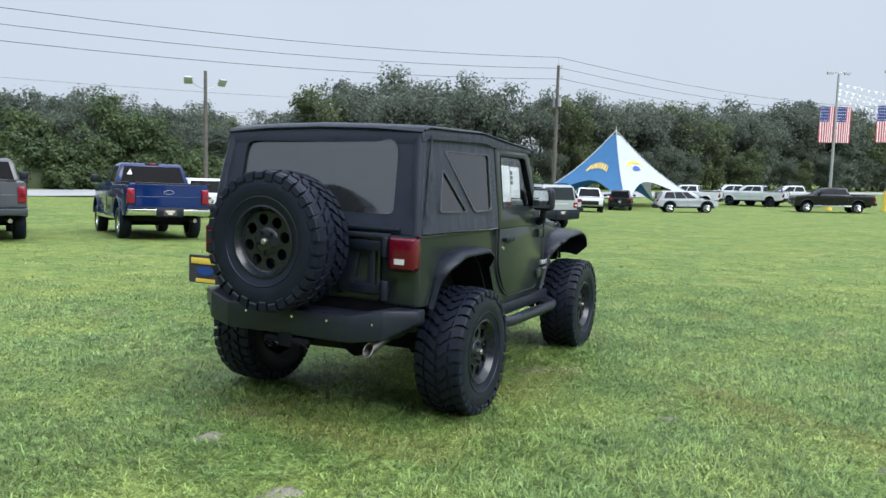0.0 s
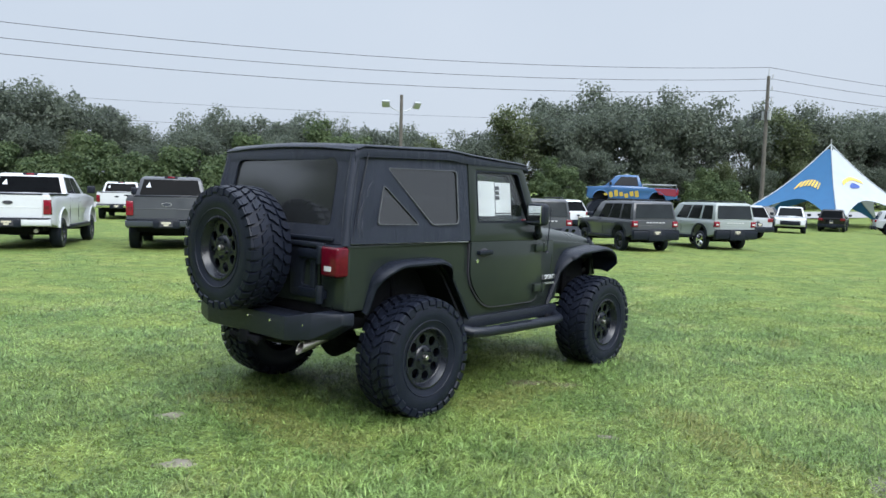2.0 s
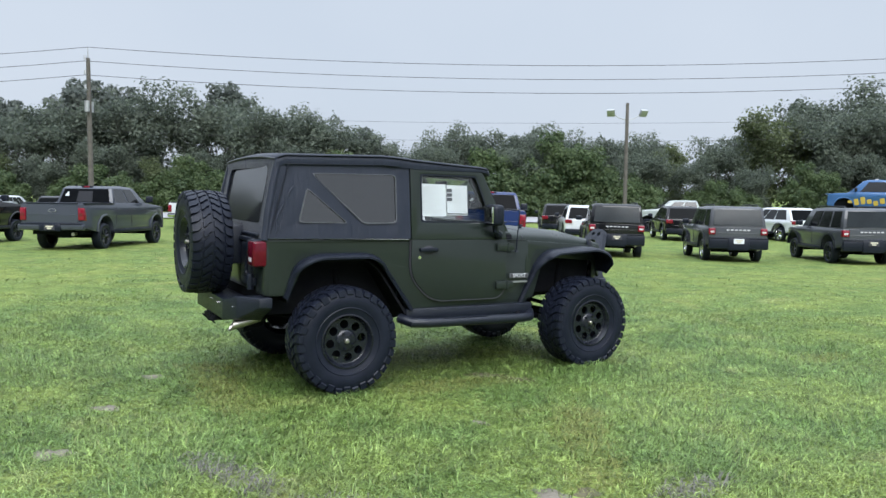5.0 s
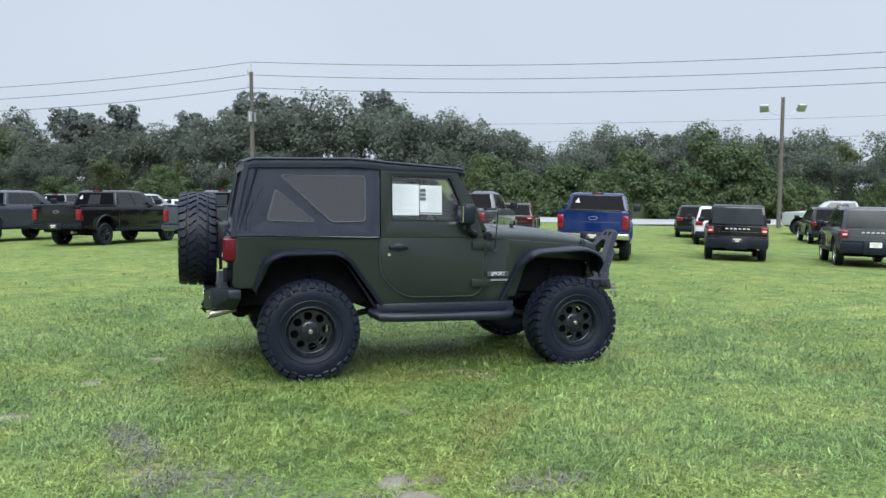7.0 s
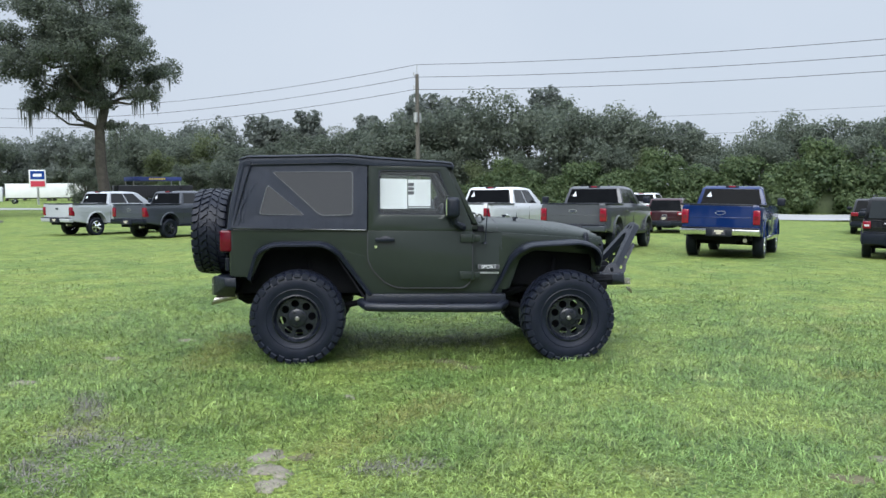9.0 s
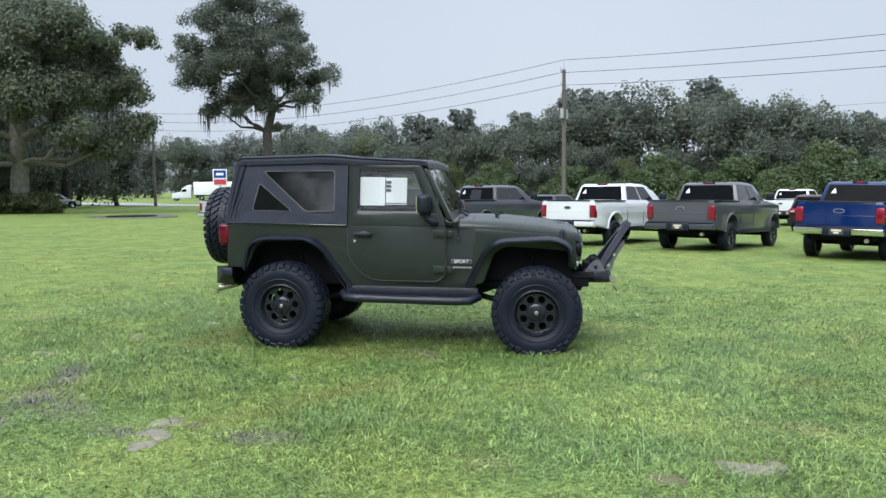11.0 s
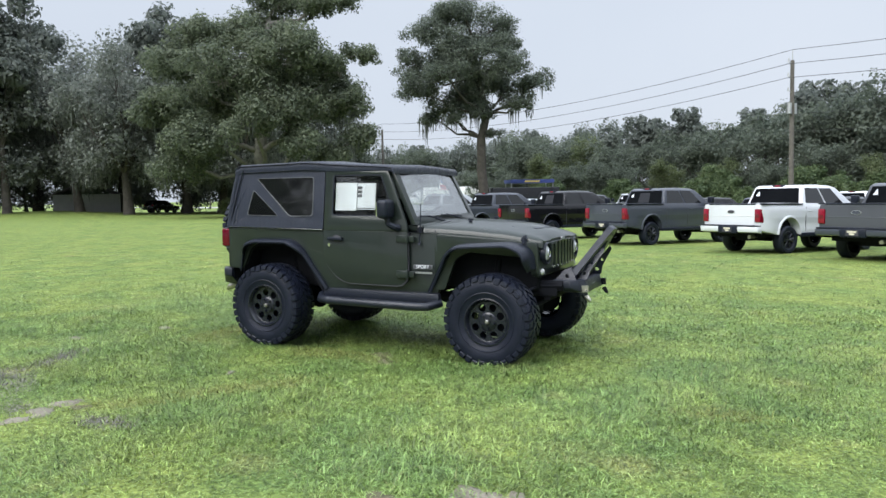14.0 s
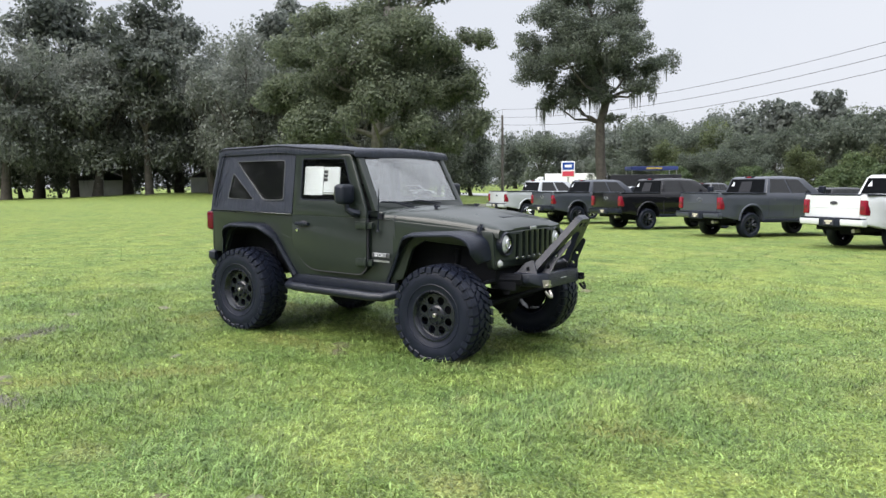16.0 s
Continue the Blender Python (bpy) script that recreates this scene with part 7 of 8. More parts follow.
# ---- the rest of the parked vehicles ----
OTHERS = [
    ("pickup_truck", pickup, M_P_WHITE, (-25.5, 34.0), 122, "white crew-cab pickup in the second row", dict(bumper_mat=M_CHROME)),
    ("pickup_truck", pickup, M_P_WHITE, (-31.5, 27.6), 122, "white pickup parked in the second row", dict(bumper_mat=M_CHROME)),
    ("pickup_truck", pickup, M_P_SAGE, (-9.0, 48.1), 205, "greyish silver crew-cab pickup parked side on", dict()),
    ("suv", crossover, M_P_GREY, (-24.6, 23.4), 122, "dark grey crossover in the second row", dict()),
    ("suv", crossover, M_P_RED, (-19.6, 30.2), 125, "dark red SUV parked behind the pickups", dict(white_lamp=True)),
    ("suv", crossover, M_P_WHITE, (-10.35, 32.75), 120, "white crossover half hidden behind a black SUV", dict(wheels="black")),
    ("suv", crossover, M_P_BLACK, (-14.0, 37.6), 120, "dark SUV parked in the second row", dict()),
    ("suv", crossover, M_P_BLACK, (-7.4, 37.6), 120, "black crossover in the second row", dict()),
    ("suv", crossover, M_P_WHITE, (-3.0, 41.6), 140, "white crossover in the second row", dict()),
    ("suv", crossover, M_P_SILVER, (6.0, 40.5), 122, "silver crossover behind the boxy SUVs", dict()),
    ("suv", crossover, M_P_SILVER, (17.1, 58.3), 354, "pale silver crossover parked side on", dict()),
    ("suv", crossover, M_P_WHITE, (10.1, 53.8), 262, "white crossover facing the field by the tent", dict()),
    ("suv", crossover, M_P_BLACK, (14.3, 62.0), 75, "navy black SUV parked under the tent", dict()),
    ("suv", crossover, M_P_CARBON, (9.0, 58.0), 200, "grey crossover parked by the tent", dict()),
    ("pickup_truck", pickup, M_P_WHITE, (23.8, 69.0), 150, "white pickup parked beyond the tent", dict()),
    ("pickup_truck", pickup, M_P_WHITE, (29.4, 73.4), 165, "white pickup in the far row", dict()),
    ("pickup_truck", pickup, M_P_WHITE, (30.3, 70.4), 140, "white pickup with red tail lamps far off", dict()),
    ("pickup_truck", pickup, M_P_WHITE, (34.2, 71.4), 170, "white pickup at the end of the far row", dict()),
    ("pickup_truck", pickup, M_P_BLACK, (32.0, 59.6), 170, "black pickup parked by the flag pole", dict(wheels="bright")),
    ("pickup_truck", pickup, M_P_SILVER, (-37.5, 17.5), 122, "silver pickup in the second row", dict()),
    ("suv", crossover, M_P_BLACK, (-33.5, 21.0), 122, "dark crossover in the second row", dict()),
    ("suv", crossover, M_P_WHITE, (-41.0, 21.5), 130, "white SUV in a farther row", dict()),
    ("suv", crossover, M_P_CARBON, (-38.0, 26.0), 122, "grey SUV in a farther row", dict()),
    ("suv", crossover, M_P_SILVER, (-46.0, 12.5), 122, "silver SUV in a farther row", dict()),
    ("pickup_truck", pickup, M_P_GREY, (-49.0, 17.0), 130, "grey pickup in a farther row", dict()),
    ("suv", crossover, M_P_WHITE, (-96.0, -13.5), 95, "white van-like car parked past the oak", dict()),
    ("suv", crossover, M_P_BLACK, (-93.0, -31.0), 150, "dark car parked under the trees", dict()),
]
for nm, fn, m, at, hd, lab, kw in OTHERS:
    vehicle(nm, fn(**kw), m, lab, "pickup truck" if nm == "pickup_truck" else "SUV", at, hd, "cars parked in the farther rows")

# the show truck on tall wheels
UP = 0.5
show = vehicle("show_truck", pickup(wb=3.4, nose=4.2, R=0.85, opening=0.5, sill=1.25 + UP, belt=2.05 + UP, rear_top=2.0 + UP, nose_top=1.9 + UP, tyre_w=0.6, rim=0.38, top=[(0.58, 2.02 + UP), (0.66, 2.06 + UP), (2.95, 2.06 + UP), (3.2, 2.04 + UP), (4.35, 1.96 + UP)],
               glass=dict(x0=0.9, x1=3.2, r0=1.15, r1=2.4, z=2.74 + UP, hr=0.76, side=[(0.1, 0.78)], rb=0.14), lamp_z=(1.55 + UP, 1.95 + UP), gate=(1.42 + UP, 2.0 + UP), bumper=(1.2 + UP, 1.4 + UP), gate_mat=M_P_SCARLET, doors=[1.5], plate_z=1.3 + UP),
               M_P_SKYBLUE, "bright blue, yellow and red show truck on tall wheels", "show truck", (1.6, 49.3), 188)
for s in (-1, 1):
    bm = bmesh.new()
    prism(bm, [(-1.1, 1.5 + UP), (-1.1, 1.95 + UP), (0.2, 1.97 + UP), (-0.1, 1.6 + UP)], min(s * 0.97, s * 1.012), max(s * 0.97, s * 1.012))
    part("red_wrap", bm, M_P_SCARLET, show, "red painted bed side")
    for k in range(7):
        bm = bmesh.new()
        x, z0, z1 = 1.1 + k * 0.31, 1.42 + 0.06 * math.sin(2.3 * k) + UP, 1.68 + 0.10 * math.sin(1.7 * k + 1) + UP
        prism(bm, rounded([(x, z0), (x + 0.22, z0 - 0.03), (x + 0.28, z1), (x + 0.06, z1 + 0.05)], 0.06, 2), min(s * 0.97, s * 1.012), max(s * 0.97, s * 1.012))
        part("yellow_mark", bm, M_P_YELLOW, show, "bulging yellow lettering bar")
    bm = bmesh.new()
    tube(bm, [(-1.1, s * 0.92, 2.0 + UP), (-1.1, s * 0.92, 2.2 + UP), (0.9, s * 0.92, 2.2 + UP), (0.9, s * 0.92, 2.0 + UP)], 0.03, 6)
    part("bed_rail", bm, M_GALV, show)
bm = bmesh.new()
for k in range(5):
    box(bm, 1.75, 1.9, -0.5 + k * 0.22, -0.36 + k * 0.22, 2.73 + UP, 2.82 + UP)
part("roof_lamps", bm, M_WHITELENS, show)

# ---- the star tent ----
TX, TY = 15.4, 69.8
TZ = land(TX, TY)
tent = thing("star_tent", pose(TX, TY, TZ, 0, 0, 0), "blue and white pointed star tent with arched sides", "tent")
PEAK, LEGS = Vector((0, 0, 6.75)), []
for a in (-95, -23, 49, 121, 193):
    LEGS.append(Vector((8.7 * math.cos(radians(a)), 8.7 * math.sin(radians(a)), 0.05)))


def ridge(leg, s):
    """A point on the sagging ridge from the peak down to a leg."""
    p = PEAK.lerp(leg, s)
    p.z -= 0.85 * math.sin(math.pi * s) * (1 - 0.4 * s)
    return p


panels = []
for i in range(5):
    a, b = LEGS[i], LEGS[(i + 1) % 5]
    bm = bmesh.new()
    rows = []
    for k in range(15):
        s = k / 14
        row = []
        for q in range(13):
            u = q / 12
            lim = 1 - 0.42 * (math.sin(math.pi * u) ** 0.6)
            p = ridge(a, s * lim).lerp(ridge(b, s * lim), u)
            row.append(bm.verts.new(p))
        rows.append(row)
    for r0_, r1_ in zip(rows, rows[1:]):
        for q in range(12):
            if r0_[q].co == r0_[q + 1].co:
                continue
            bm.faces.new((r0_[q], r0_[q + 1], r1_[q + 1], r1_[q]))
    bmesh.ops.remove_doubles(bm, verts=bm.verts, dist=1e-4)
    panels.append(part("canopy_panel", bm, M_TENTBLUE if i in (4, 2) else M_TENTWHITE, tent, "blue fabric panel" if i in (4, 2) else "white fabric panel", 70))
for lg in LEGS:
    bm = bmesh.new()
    tube(bm, [tuple(ridge(lg, k / 10) + Vector((0, 0, 0.02))) for k in range(11)], 0.05, 5)
    part("ridge_webbing", bm, M_TENTWHITE, tent)
bm = bmesh.new()
cyl(bm, (0, 0, 0), (0, 0, 7.2), 0.06, 0.04)
part("centre_pole", bm, M_GALV, tent)


def on_panel(i, s, u, off=0.05):
    a, b = LEGS[i], LEGS[(i + 1) % 5]
    lim = 1 - 0.42 * (math.sin(math.pi * u) ** 0.6)
    p = ridge(a, s * lim).lerp(ridge(b, s * lim), u)
    q = ridge(a, s * lim * 1.02).lerp(ridge(b, s * lim * 1.02), u)
    r = ridge(a, s * lim).lerp(ridge(b, s * lim), u + 0.02)
    n = (q - p).cross(r - p).normalized()
    if n.z < 0:
        n = -n
    return p + n * off


bm = bmesh.new()
for k in range(7):
    u0 = 0.28 + k * 0.07
    w = 0.042 if k < 6 else 0.02
    c = [on_panel(4, 0.72, u0), on_panel(4, 0.72, u0 + w), on_panel(4, 0.60, u0 + w + 0.012), on_panel(4, 0.60, u0 + 0.012)]
    bm.faces.new([bm.verts.new(p) for p in c])
part("lettering_bars", bm, M_YELLOW, panels[4], "yellow slanted lettering as bars")
bm = bmesh.new()
c = [on_panel(0, 0.70 + 0.05 * math.sin(2 * math.pi * k / 20), 0.47 + 0.11 * math.cos(2 * math.pi * k / 20)) for k in range(20)]
bm.faces.new([bm.verts.new(p) for p in c])
part("oval_mark", bm, M_BADGE, panels[0], "plain blue oval mark")
bm = bmesh.new()
for k in range(8):
    u0 = 0.22 + k * 0.065
    c = [on_panel(0, 0.60, u0), on_panel(0, 0.60, u0 + 0.05), on_panel(0, 0.54, u0 + 0.05), on_panel(0, 0.54, u0)]
    bm.faces.new([bm.verts.new(p) for p in c])
part("lettering_bars", bm, M_YELLOW, panels[0], "yellow curved lettering as bars")


# ---- flag poles with pennant strings ----
def flag_pole(x, y, h):
    ob = thing("flag_pole", pose(x, y, land(x, y), 0, 0, 0), "steel lamp pole hung with striped flags", "flag pole", "flag poles over the car lot")
    bm = bmesh.new()
    tube(bm, [(0, 0, -0.3), (0, 0, h)], [0.13, 0.09], 10)
    post = part("post", bm, M_GALV, ob)
    bm = bmesh.new()
    cyl(bm, (0, 0, 0), (0, 0, 1.7), 0.27, 0.24)
    part("base", bm, M_YELLOW, ob, "yellow painted base")
    for s in (-1, 1):
        bm = bmesh.new()
        tube(bm, [(0, 0, h), (s * 0.35, 0, h + 0.15), (s * 0.7, 0, h + 0.05)], 0.03, 5)
        box(bm, min(s * 0.45, s * 0.95), max(s * 0.45, s * 0.95), -0.12, 0.12, h - 0.05, h + 0.12)
        part("lamp_head", bm, M_GALV, ob)
    for s in (-1, 1):
        x0, w, z1, hh = (0.10 if s > 0 else -1.30), 1.20, h - 2.7, 2.95
        bm = bmesh.new()
        tube(bm, [(0, 0, z1 + 0.03), (s * 1.34, 0, z1 + 0.03)], 0.02, 5)
        part("flag_arm", bm, M_GALV, ob)

        def cloth(mat, u0, u1, v0, v1, d, name, parent=None):
            b = bmesh.new()
            n = 5
            vs = [[b.verts.new((x0 + w * lerp(u0, u1, i / n), d + 0.05 * math.sin(7 * lerp(u0, u1, i / n) + 2 * lerp(v0, v1, j / n)), z1 - hh * lerp(v0, v1, j / n))) for i in range(n + 1)] for j in range(n + 1)]
            for j in range(n):
                for i in range(n):
                    b.faces.new((vs[j][i], vs[j][i + 1], vs[j + 1][i + 1], vs[j + 1][i]))
            return part(name, b, mat, parent or ob)
        fl = cloth(M_FLAGWHITE, 0, 1, 0, 1, 0.0, "flag")
        tagged(fl, "red, white and blue striped flag")
        for k in range(0, 13, 2):
            for d in (-0.012, 0.012):
                cloth(M_FLAGRED, k / 13, (k + 1) / 13, 0.0, 1.0, d, "stripe", fl)
        for d in (-0.02, 0.02):
            cn = cloth(M_FLAGBLUE, 0.0, 0.62, 0.0, 0.42, d, "canton", fl)
        bm2 = bmesh.new()
        for j in range(5):
            for i in range(5):
                px, pz = x0 + w * 0.62 * (i + 0.5) / 5, z1 - hh * 0.42 * (j + 0.5) / 5
                px2 = (px - x0) / w
                yy = 0.05 * math.sin(7 * px2 + 2 * (z1 - pz) / hh)
                for d in (-0.03, 0.03):
                    box(bm2, px - 0.03, px + 0.03, yy + d - 0.002, yy + d + 0.002, pz - 0.03, pz + 0.03)
        tagged(part("stars", bm2, M_FLAGWHITE, fl), kind="stuff")
    return ob


flag_pole(32.4, 64.3, 11.3)
flag_pole(36.4, 62.9, 11.3)
for k, (z0, z1, y1) in enumerate(((10.6, 8.7, 49), (10.1, 8.1, 52), (9.8, 7.7, 55), (9.4, 7.3, 58))):
    ob = thing("pennant_string", pose(32.4, 64.3, land(32.4, 64.3)), "string of small white pennants over the lot", "pennants", "pennant strings from the pole")
    b = Vector((27.0, (y1 - 51.6) * 1.24, z1))
    pts = [Vector((0, 0, z0)).lerp(b, t / 24) - Vector((0, 0, 1.2 * 4 * (t / 24) * (1 - t / 24))) for t in range(25)]
    bm = bmesh.new()
    tube(bm, [tuple(p) for p in pts], 0.012, 4)
    part("cord", bm, M_FLAGWHITE, ob)
    bm = bmesh.new()
    for t in range(24):
        for q in (0.0, 0.5):
            p = pts[t].lerp(pts[t + 1], q)
            d = (pts[t + 1] - pts[t]) * 0.34
            vs = [bm.verts.new(p), bm.verts.new(p + d), bm.verts.new(p + d * 0.5 - Vector((0, 0.05, 0.27)))]
            bm.faces.new(vs)
    tagged(part("pennants", bm, M_FLAGWHITE, ob), kind="stuff")


# ---- far things to the west: lorries, trailers, signs, the house ----
def box_trailer(name, x, y, turn_, L, W, H, z0, mat, label, category, cab=None):
    ob = thing(name, pose(x, y, land(x, y), 0, 0, turn_), label, category)
    bm = bmesh.new()
    box(bm, -L / 2, L / 2, -W / 2, W / 2, z0, z0 + H)
    bevel(bm, 0.05)
    bd = part("box_body", bm, mat, ob)
    bm = bmesh.new()
    for k in range(int(L / 0.6)):
        xx = -L / 2 + 0.3 + k * 0.6
        for s in (-1, 1):
            box(bm, xx - 0.02, xx + 0.02, s * W / 2 - 0.012, s * W / 2 + 0.012, z0 + 0.1, z0 + H - 0.1)
    tagged(part("side_ribs", bm, mat, bd), kind="stuff")
    bm = bmesh.new()
    box(bm, -L / 2, L / 2, -W / 2 + 0.1, W / 2 - 0.1, z0 - 0.2, z0)
    part("chassis", bm, M_UNDER, ob)
    for xx in (-L / 2 + 1.2, -L / 2 + 2.3, L / 2 - 1.5):
        for s in (-1, 1):
            put_wheel(ob, xx, s * (W / 2 - 0.2), 0.5, 0.28, 0.28, "bright")
    if cab:
        bm = bmesh.new()
        x1 = L / 2 + 0.5
        prism(bm, [(x1, 0.5), (x1, 3.4), (x1 + 0.9, 3.3), (x1 + 1.9, 2.6), (x1 + 2.2, 1.9), (x1 + 3.9, 1.6), (x1 + 4.1, 0.5)], -1.15, 1.15)
        bevel(bm, 0.12, 3)
        cb = part("cab", bm, cab, ob)
        bm = bmesh.new()
        for s in (-1, 1):
            prism(bm, [(x1 + 1.0, 1.9), (x1 + 1.0, 2.5), (x1 + 1.8, 2.45), (x1 + 2.05, 1.9)], min(s * 1.13, s * 1.17), max(s * 1.13, s * 1.17))
        part("cab_window", bm, M_TINT, cb)
        for s in (-1, 1):
            put_wheel(ob, x1 + 3.2, s * 1.0, 0.5, 0.28, 0.28, "bright")
    return ob


box_trailer("articulated_lorry", -166, 10.4, -96, 14.5, 2.5, 2.8, 1.2, M_TRAILER, "white articulated lorry with long box trailer", "lorry", cab=M_P_WHITE)
box_trailer("box_trailer", -76, 16.0, 100, 7.5, 2.4, 2.3, 0.6, M_P_BLACK, "black box trailer parked by the lot", "trailer")

canopy = thing("canopy_stall", pose(-89.3, 18.2, land(-89.3, 18.2), 0, 0, 100), "blue flat-topped canopy with pale lettering", "canopy")
bm = bmesh.new()
box(bm, -2.85, 2.85, -1.6, 1.6, 3.5, 3.95)
bevel(bm, 0.05)
part("roof", bm, M_FLAGBLUE, canopy)
for x in (-2.7, 2.7):
    for y in (-1.4, 1.4):
        bm = bmesh.new()
        cyl(bm, (x, y, 0), (x, y, 3.5), 0.06)
        part("leg", bm, M_GALV, canopy)
for k in range(7):
    bm = bmesh.new()
    for s in (-1, 1):
        box(bm, -1.0 + k * 0.28, -0.8 + k * 0.28, s * 1.61 - 0.02, s * 1.61 + 0.02, 3.62, 3.82)
    part("lettering_bar", bm, M_YELLOW, canopy)

sign = thing("road_sign", pose(-150, 8.2, land(-150, 8.2), 0, 0, 90), "blue and red dealer sign on a post", "sign")
bm = bmesh.new()
cyl(bm, (0, 0, 0), (0, 0, 3.2), 0.2)
part("post", bm, M_GALV, sign)
bm = bmesh.new()
box(bm, -1.35, 1.35, -0.2, 0.2, 3.1, 6.3)
bevel(bm, 0.05)
pn = part("panel", bm, M_TRAILER, sign)
for s in (-1, 1):
    for z0, z1, mt in ((4.6, 6.1, M_BADGE), (3.3, 4.3, M_FLAGRED)):
        bm = bmesh.new()
        box(bm, -1.15, 1.15, s * 0.21 - 0.02, s * 0.21 + 0.02, z0, z1)
        part("colour_field", bm, mt, pn)
    bm = bmesh.new()
    box(bm, -0.7, 0.7, s * 0.235 - 0.01, s * 0.235 + 0.01, 5.1, 5.6)
    part("lettering_bar", bm, M_FLAGWHITE, pn)


def house(x, y, turn_, L, D, label):
    ob = thing("house", pose(x, y, land(x, y) - 0.1, 0, 0, turn_), label, "house")
    bm = bmesh.new()
    box(bm, -L / 2, L / 2, -D / 2, D / 2, 0, 2.7)
    part("wall", bm, M_WALL, ob)
    bm = bmesh.new()
    loft(bm, [[(xx, -D / 2 - 0.5, 2.62), (xx, 0, 4.6), (xx, D / 2 + 0.5, 2.62), (xx, D / 2 + 0.5, 2.5), (xx, 0, 4.45), (xx, -D / 2 - 0.5, 2.5)] for xx in (-L / 2 - 0.5, L / 2 + 0.5)])
    part("roof", bm, M_ROOF, ob)
    for k in range(int(L // 3)):
        for s in (-1, 1):
            xx = -L / 2 + 1.6 + k * 3.0
            bm = bmesh.new()
            box(bm, xx - 0.5, xx + 0.5, s * D / 2 - 0.04, s * D / 2 + 0.04, 1.0 if k != 2 else 0.1, 2.1)
            wd = part("window" if k != 2 else "door", bm, M_P_WHITE, ob)
            bm = bmesh.new()
            box(bm, xx - 0.43, xx + 0.43, s * D / 2 - 0.05, s * D / 2 + 0.05, 1.08 if k != 2 else 0.2, 2.02)
            part("pane", bm, M_TINT, wd)
    return ob


house(-100, -43, 25, 17, 8, "low pale house with grey roof among the trees")
house(-104, -64, 25, 14, 8, "low pale outbuilding among the trees")


# rain water standing in a hollow of the field, with a wet muddy margin
def pool(name, mat, ax, ay, lift, label, category):
    bm = bmesh.new()
    n = 32
    px, py = -53.6, -0.7
    rim = []
    for a in np.linspace(0, 2 * math.pi, n, endpoint=False):
        x, y = px + ax * (1 + 0.14 * math.sin(3 * a)) * math.cos(a), py + ay * (1 + 0.12 * math.sin(2 * a + 1)) * math.sin(a)
        rim.append((x, y))
    z = land(px, py)
    top = [bm.verts.new((x, y, z + lift)) for x, y in rim]
    foot = [bm.verts.new((x + 0.2 * (x - px) / ax, y + 0.2 * (y - py) / ay, z - 0.25)) for x, y in rim]
    bm.faces.new(top)
    for k in range(n):
        bm.faces.new((top[k], foot[k], foot[(k + 1) % n], top[(k + 1) % n]))
    return tagged(finish(name, bm, mat), label, category)


pool("mud_margin", M_MUD, 4.6, 3.6, 0.050, "wet dark mud margin round the puddle", "mud")
pool("puddle", M_WATER, 3.0, 2.05, 0.058, "shallow rain puddle reflecting the grey sky", "puddle")


# ---- grass underfoot ----
M_BLADE = grass_material("grass_blade", True)
M_DEAD = material("dead_grey_grass", (0.085, 0.080, 0.070), (0.20, 0.19, 0.165), rough=0.8, scale=12, island=0.8)
M_SERE = material("dry_yellow_grass", (0.135, 0.160, 0.045), (0.31, 0.325, 0.10), rough=0.7, scale=12, island=0.8, trans=0.25)
M_SAND = material("bare_sandy_soil", (0.13, 0.115, 0.085), (0.26, 0.235, 0.19), rough=0.95, scale=6, bump=0.8, bump_scale=60)
M_SOIL = material("dark_torn_soil", (0.07, 0.065, 0.035), (0.15, 0.135, 0.075), rough=0.95, scale=6, bump=0.9, bump_scale=50)
BARE = [(-1.32, 4.24, 0.16, 0), (-0.74, 3.48, 0.17, 0), (-3.7, 8.4, 0.25, 1), (1.5, 4.84, 0.10, 0), (-0.08, 2.75, 0.19, 0), (2.50, 3.92, 0.20, 0), (2.74, 3.86, 0.20, 0), (2.94, 3.79, 0.16, 0),
        (4.42, 6.80, 0.24, 0), (4.46, 6.98, 0.14, 0), (4.42, 6.35, 0.16, 1), (2.68, 8.23, 0.16, 1), (1.06, 6.15, 0.2, 1), (0.76, 6.1, 0.25, 1), (2.62, 4.08, 0.13, 1), (-1.2, 4.76, 0.16, 1)]
# swaths where the turf is torn up and dead: x, y, half length, half width, turn
TORN = [(1.85, 3.12, 0.62, 0.24, 30), (2.18, 2.80, 0.40, 0.18, 10), (1.0, 3.12, 0.45, 0.14, -5), (2.62, 3.62, 0.36, 0.13, 35), (3.05, 4.45, 0.30, 0.12, 60)]
# drier yellowish strips
DRY = [(2.56, 4.35, 0.55, 0.20, 105), (2.1, 5.1, 0.8, 0.25, 120), (-0.5, 4.3, 1.0, 0.3, 150), (0.7, 5.6, 0.7, 0.3, 60), (3.1, 8.5, 0.45, 0.16, 70), (-1.2, 4.8, 0.5, 0.2, 30)]


def inside(zone, x, y):
    """1 at the heart of an oval swath, 0 at its edge and beyond."""
    zx, zy, a, b, turn_ = zone
    c, s = math.cos(radians(turn_)), math.sin(radians(turn_))
    u, v = ((x - zx) * c + (y - zy) * s) / a, (-(x - zx) * s + (y - zy) * c) / b
    return np.clip(1.0 - np.hypot(u, v), 0.0, 1.0)


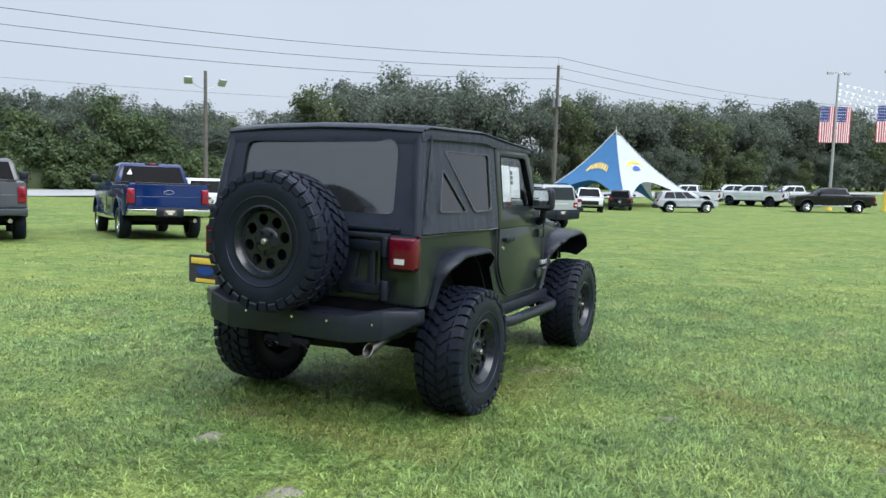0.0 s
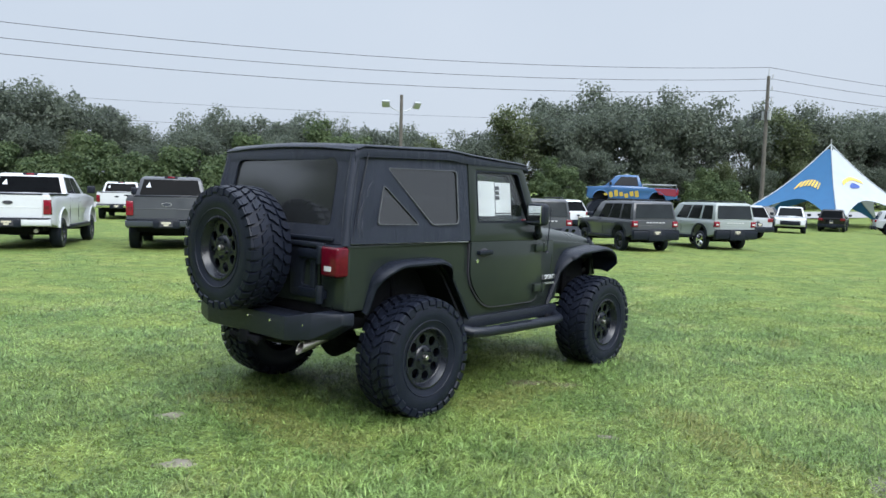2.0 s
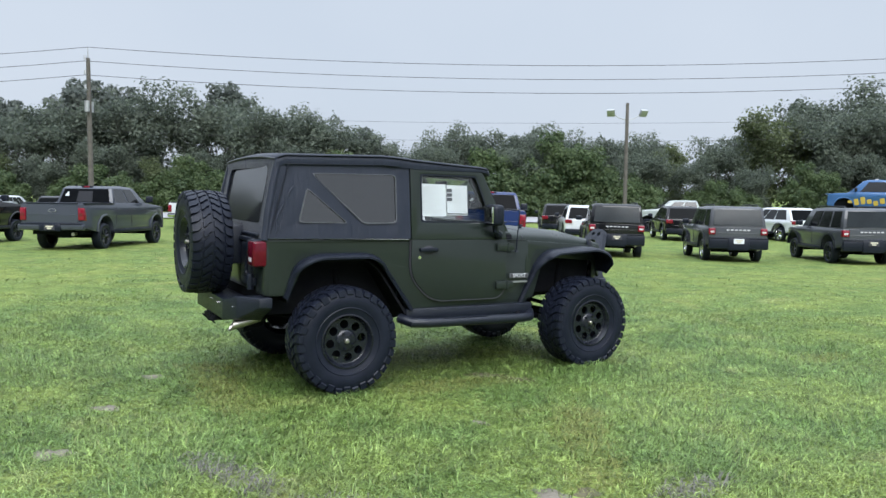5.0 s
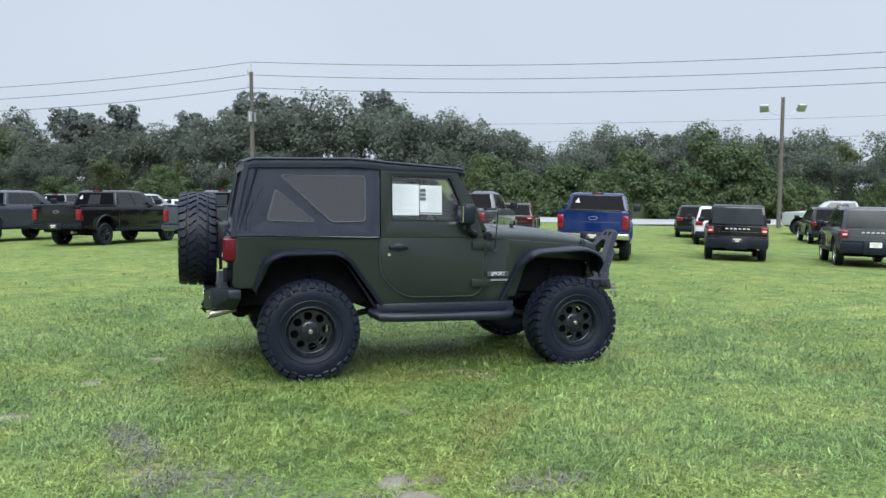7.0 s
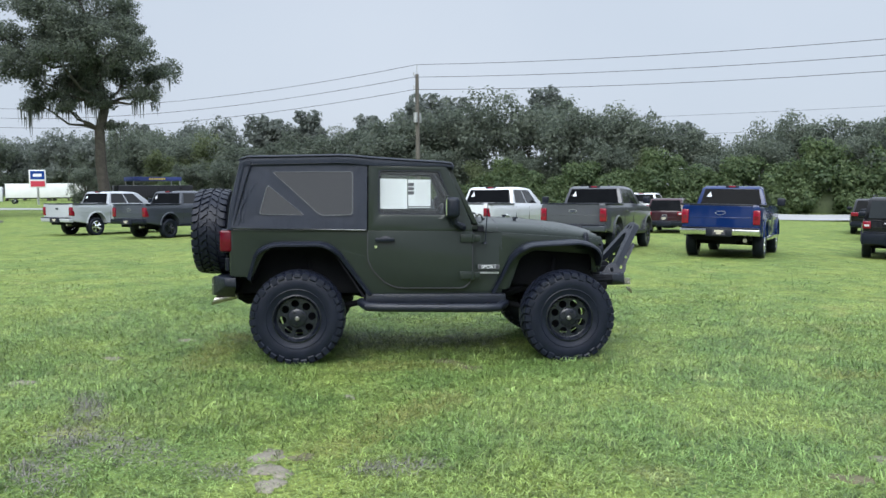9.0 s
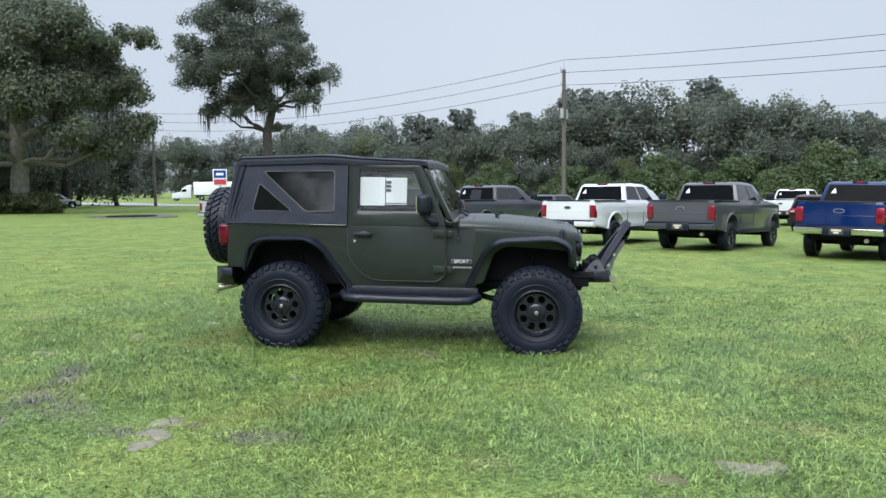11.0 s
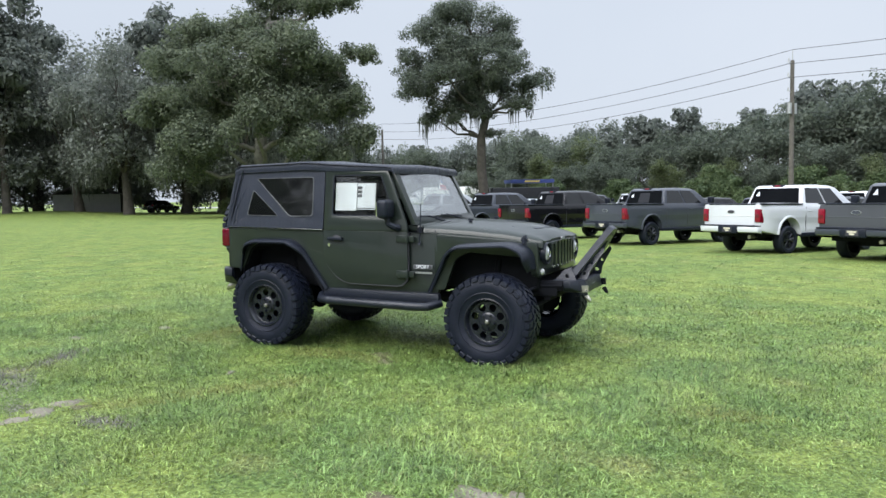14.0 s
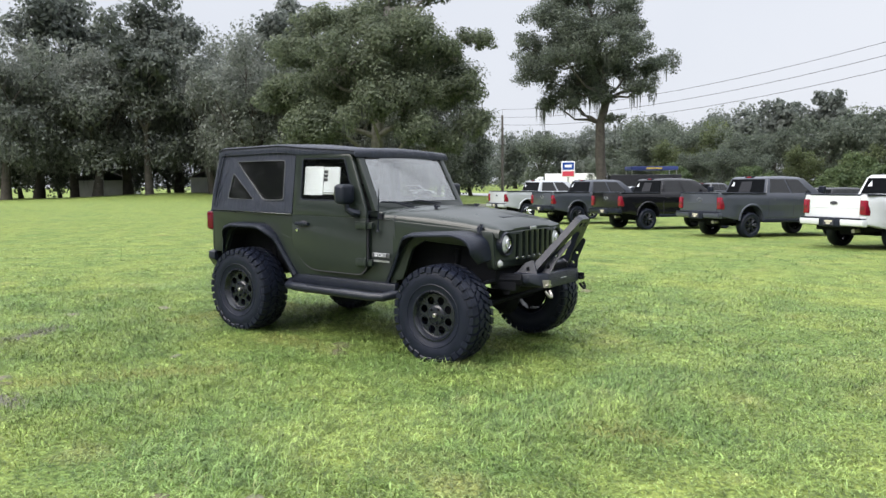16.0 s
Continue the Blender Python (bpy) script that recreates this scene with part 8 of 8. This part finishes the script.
def bare_patch(x, y, r, dark, seed):
    rg = np.random.default_rng(seed)
    bm = bmesh.new()
    n = 22
    ph = rg.uniform(0, 6.28, 3)
    outer = []
    for k in range(n):
        a = 2 * math.pi * k / n
        q = r * (1 + 0.28 * math.sin(2 * a + ph[0]) + 0.18 * math.sin(3 * a + ph[1]) + 0.1 * math.sin(7 * a + ph[2]))
        outer.append((x + q * 1.25 * math.cos(a), y + q * 0.9 * math.sin(a)))
    rings = [[(x + (px - x) * f, y + (py - y) * f, land(x + (px - x) * f, y + (py - y) * f) + h) for px, py in outer] for f, h in ((1.15, -0.03), (0.95, 0.002), (0.5, 0.008), (0.02, 0.010))]
    for r_ in rings:
        for i, p in enumerate(r_):
            r_[i] = (p[0], p[1], p[2] + 0.018 * noise.noise((p[0] * 0.8, p[1] * 0.8, 0)) + 0.006 * noise.noise((p[0] * 14, p[1] * 14, 3)))
    loft(bm, rings, caps=False)
    tagged(finish("bare_patch", bm, M_SOIL if dark else M_SAND, smooth=80), "worn %s bare patch in the grass" % ("dark earth" if dark else "pale sandy"), "bare soil", "bare patches in the grass")


for i, (x, y, r, d) in enumerate(BARE):
    bare_patch(x, y, r * 0.52, d, 100 + i)


def grass(name, seed, count, r0, r1, length, width, label, arc=None):
    """Blades on a ring about the vehicle; they lean together in drifts."""
    rg = np.random.default_rng(seed)
    # tufts of a dozen blades; fewer towards the ring's edges
    tufts = count // 12
    q = rg.uniform(0, 1, tufts)
    rr = np.sqrt(r0 ** 2 + (r1 ** 2 - r0 ** 2) * q) if r1 < 10 else r0 + (r1 - r0) * q ** 0.9
    fade = np.clip((r1 - rr) / (0.5 * r1), 0, 1) * (np.clip((rr - r0) / 2.5, 0, 1) if r0 else 1)
    ok = rg.uniform(0, 1, tufts) < fade
    rr, fade = rr[ok], fade[ok]
    tufts = len(rr)
    th = rg.uniform(-math.pi, math.pi, tufts) if arc is None else rg.uniform(radians(arc[0]), radians(arc[1]), tufts)
    spread = rg.uniform(0, 2 * math.pi, tufts * 12)
    far = np.abs(rg.normal(size=tufts * 12)) * np.repeat(0.030 + 0.16 * (1 - fade) + (0.16 if r0 else 0.0), 12)
    x, y = np.repeat(rr * np.cos(th), 12) + far * np.cos(spread), np.repeat(6.4 + rr * np.sin(th), 12) + far * np.sin(spread)
    count = len(x)
    tuft_tall = np.repeat(rg.normal(0, 0.22, tufts) - 0.5 * (1 - fade), 12)
    tuft_lean = np.repeat(rg.normal(0, 0.9, tufts), 12)
    keep = np.ones(count, bool)
    for bx, by, br, bd in BARE:
        d = np.hypot((x - bx) / 1.15, y - by)
        keep &= ~((d < br * rg.uniform(0.1, 0.7, count)) & (rg.uniform(size=count) > (0.10 if not bd else 0.5)))
    torn = np.max([inside(z, x, y) for z in TORN], axis=0) if TORN else np.zeros(count)
    dry = np.max([inside(z, x, y) for z in DRY], axis=0)
    dead = rg.uniform(size=count) < np.where(torn > 0, 0.35 + 1.1 * torn, 0.0)
    sere = ~dead & (rg.uniform(size=count) < 0.75 * np.minimum(1.0, 1.6 * dry))
    keep &= ~(dead & (rg.uniform(size=count) < 0.35))
    dead, sere = dead[keep], sere[keep]
    x, y, spread, tuft_tall, tuft_lean = x[keep], y[keep], spread[keep], tuft_tall[keep], tuft_lean[keep]
    n = len(x)
    drift = 2.2 * np.sin(0.9 * x + 1.3 * np.sin(0.7 * y)) + 1.7 * np.sin(1.1 * y - 0.8 * np.sin(0.9 * x + 1)) + 0.9 * np.sin(3.1 * x + 2.3 * y)
    a = np.where(rg.uniform(0, 1, n) < 0.55, drift * 0.6 + tuft_lean + rg.normal(scale=0.6, size=n), spread)
    tall = 0.75 + 0.35 * np.sin(1.7 * x + 0.6 * np.cos(2.1 * y)) * np.sin(1.9 * y + 1.0) + tuft_tall + rg.normal(scale=0.18, size=n)
    L = length * np.clip(tall, 0.2, 1.35)
    tilt = np.clip(rg.normal(1.56, 0.36, n), 0.4, 2.1)
    w = width * rg.uniform(0.6, 1.3, n)
    z = lands(x, y) + 0.018 * np.array([noise.noise((float(p) * 0.8, float(q) * 0.8, 0.0)) for p, q in zip(x, y)]) - 0.006
    ux, uy = np.cos(a), np.sin(a)
    sx, sy = -uy * w, ux * w
    # a foot, a bent middle and a tip
    mx, my, mz = x + ux * L * 0.45 * np.sin(tilt * 0.6), y + uy * L * 0.45 * np.sin(tilt * 0.6), z + L * 0.5 * np.cos(tilt * 0.6)
    tx, ty, tz = mx + ux * L * 0.55 * np.sin(tilt * 1.25), my + uy * L * 0.55 * np.sin(tilt * 1.25), mz + L * 0.5 * np.cos(tilt * 1.25)
    if width > 0.009:
        v = np.stack([np.stack([x - sx, y - sy, z], -1), np.stack([x + sx, y + sy, z], -1), np.stack([tx, ty, tz], -1)], 1).reshape(-1, 3)
        f = np.arange(n * 3).reshape(-1, 3)
    else:
        v = np.stack([np.stack([x - sx * 0.8, y - sy * 0.8, z], -1), np.stack([mx + sx, my + sy, mz], -1), np.stack([tx, ty, tz], -1), np.stack([mx - sx, my - sy, mz], -1)], 1).reshape(-1, 3)
        f = np.arange(n * 4).reshape(-1, 4)
    o = quads(name, v, f, M_BLADE)
    for m in (M_DEAD, M_SERE):
        o.data.materials.append(m)
    o.data.polygons.foreach_set("material_index", (dead * 1 + sere * 2).astype(np.int32))
    return tagged(o, label, "grass", kind="stuff")


grass("grass", 1, 820000, 0.0, 6.6, 0.092, 0.0026, "short dense green grass blades with dry straw", (-175, 75))
grass("grass", 2, 150000, 0.0, 7.5, 0.090, 0.0040, "short dense green grass blades beyond the vehicle", (75, 185))
grass("grass", 3, 260000, 3.0, 9.5, 0.080, 0.0046, "short green grass blades of the field")
grass("grass", 4, 100000, 6.0, 26.0, 0.060, 0.0080, "tufted green grass farther out on the field", (25, 250))
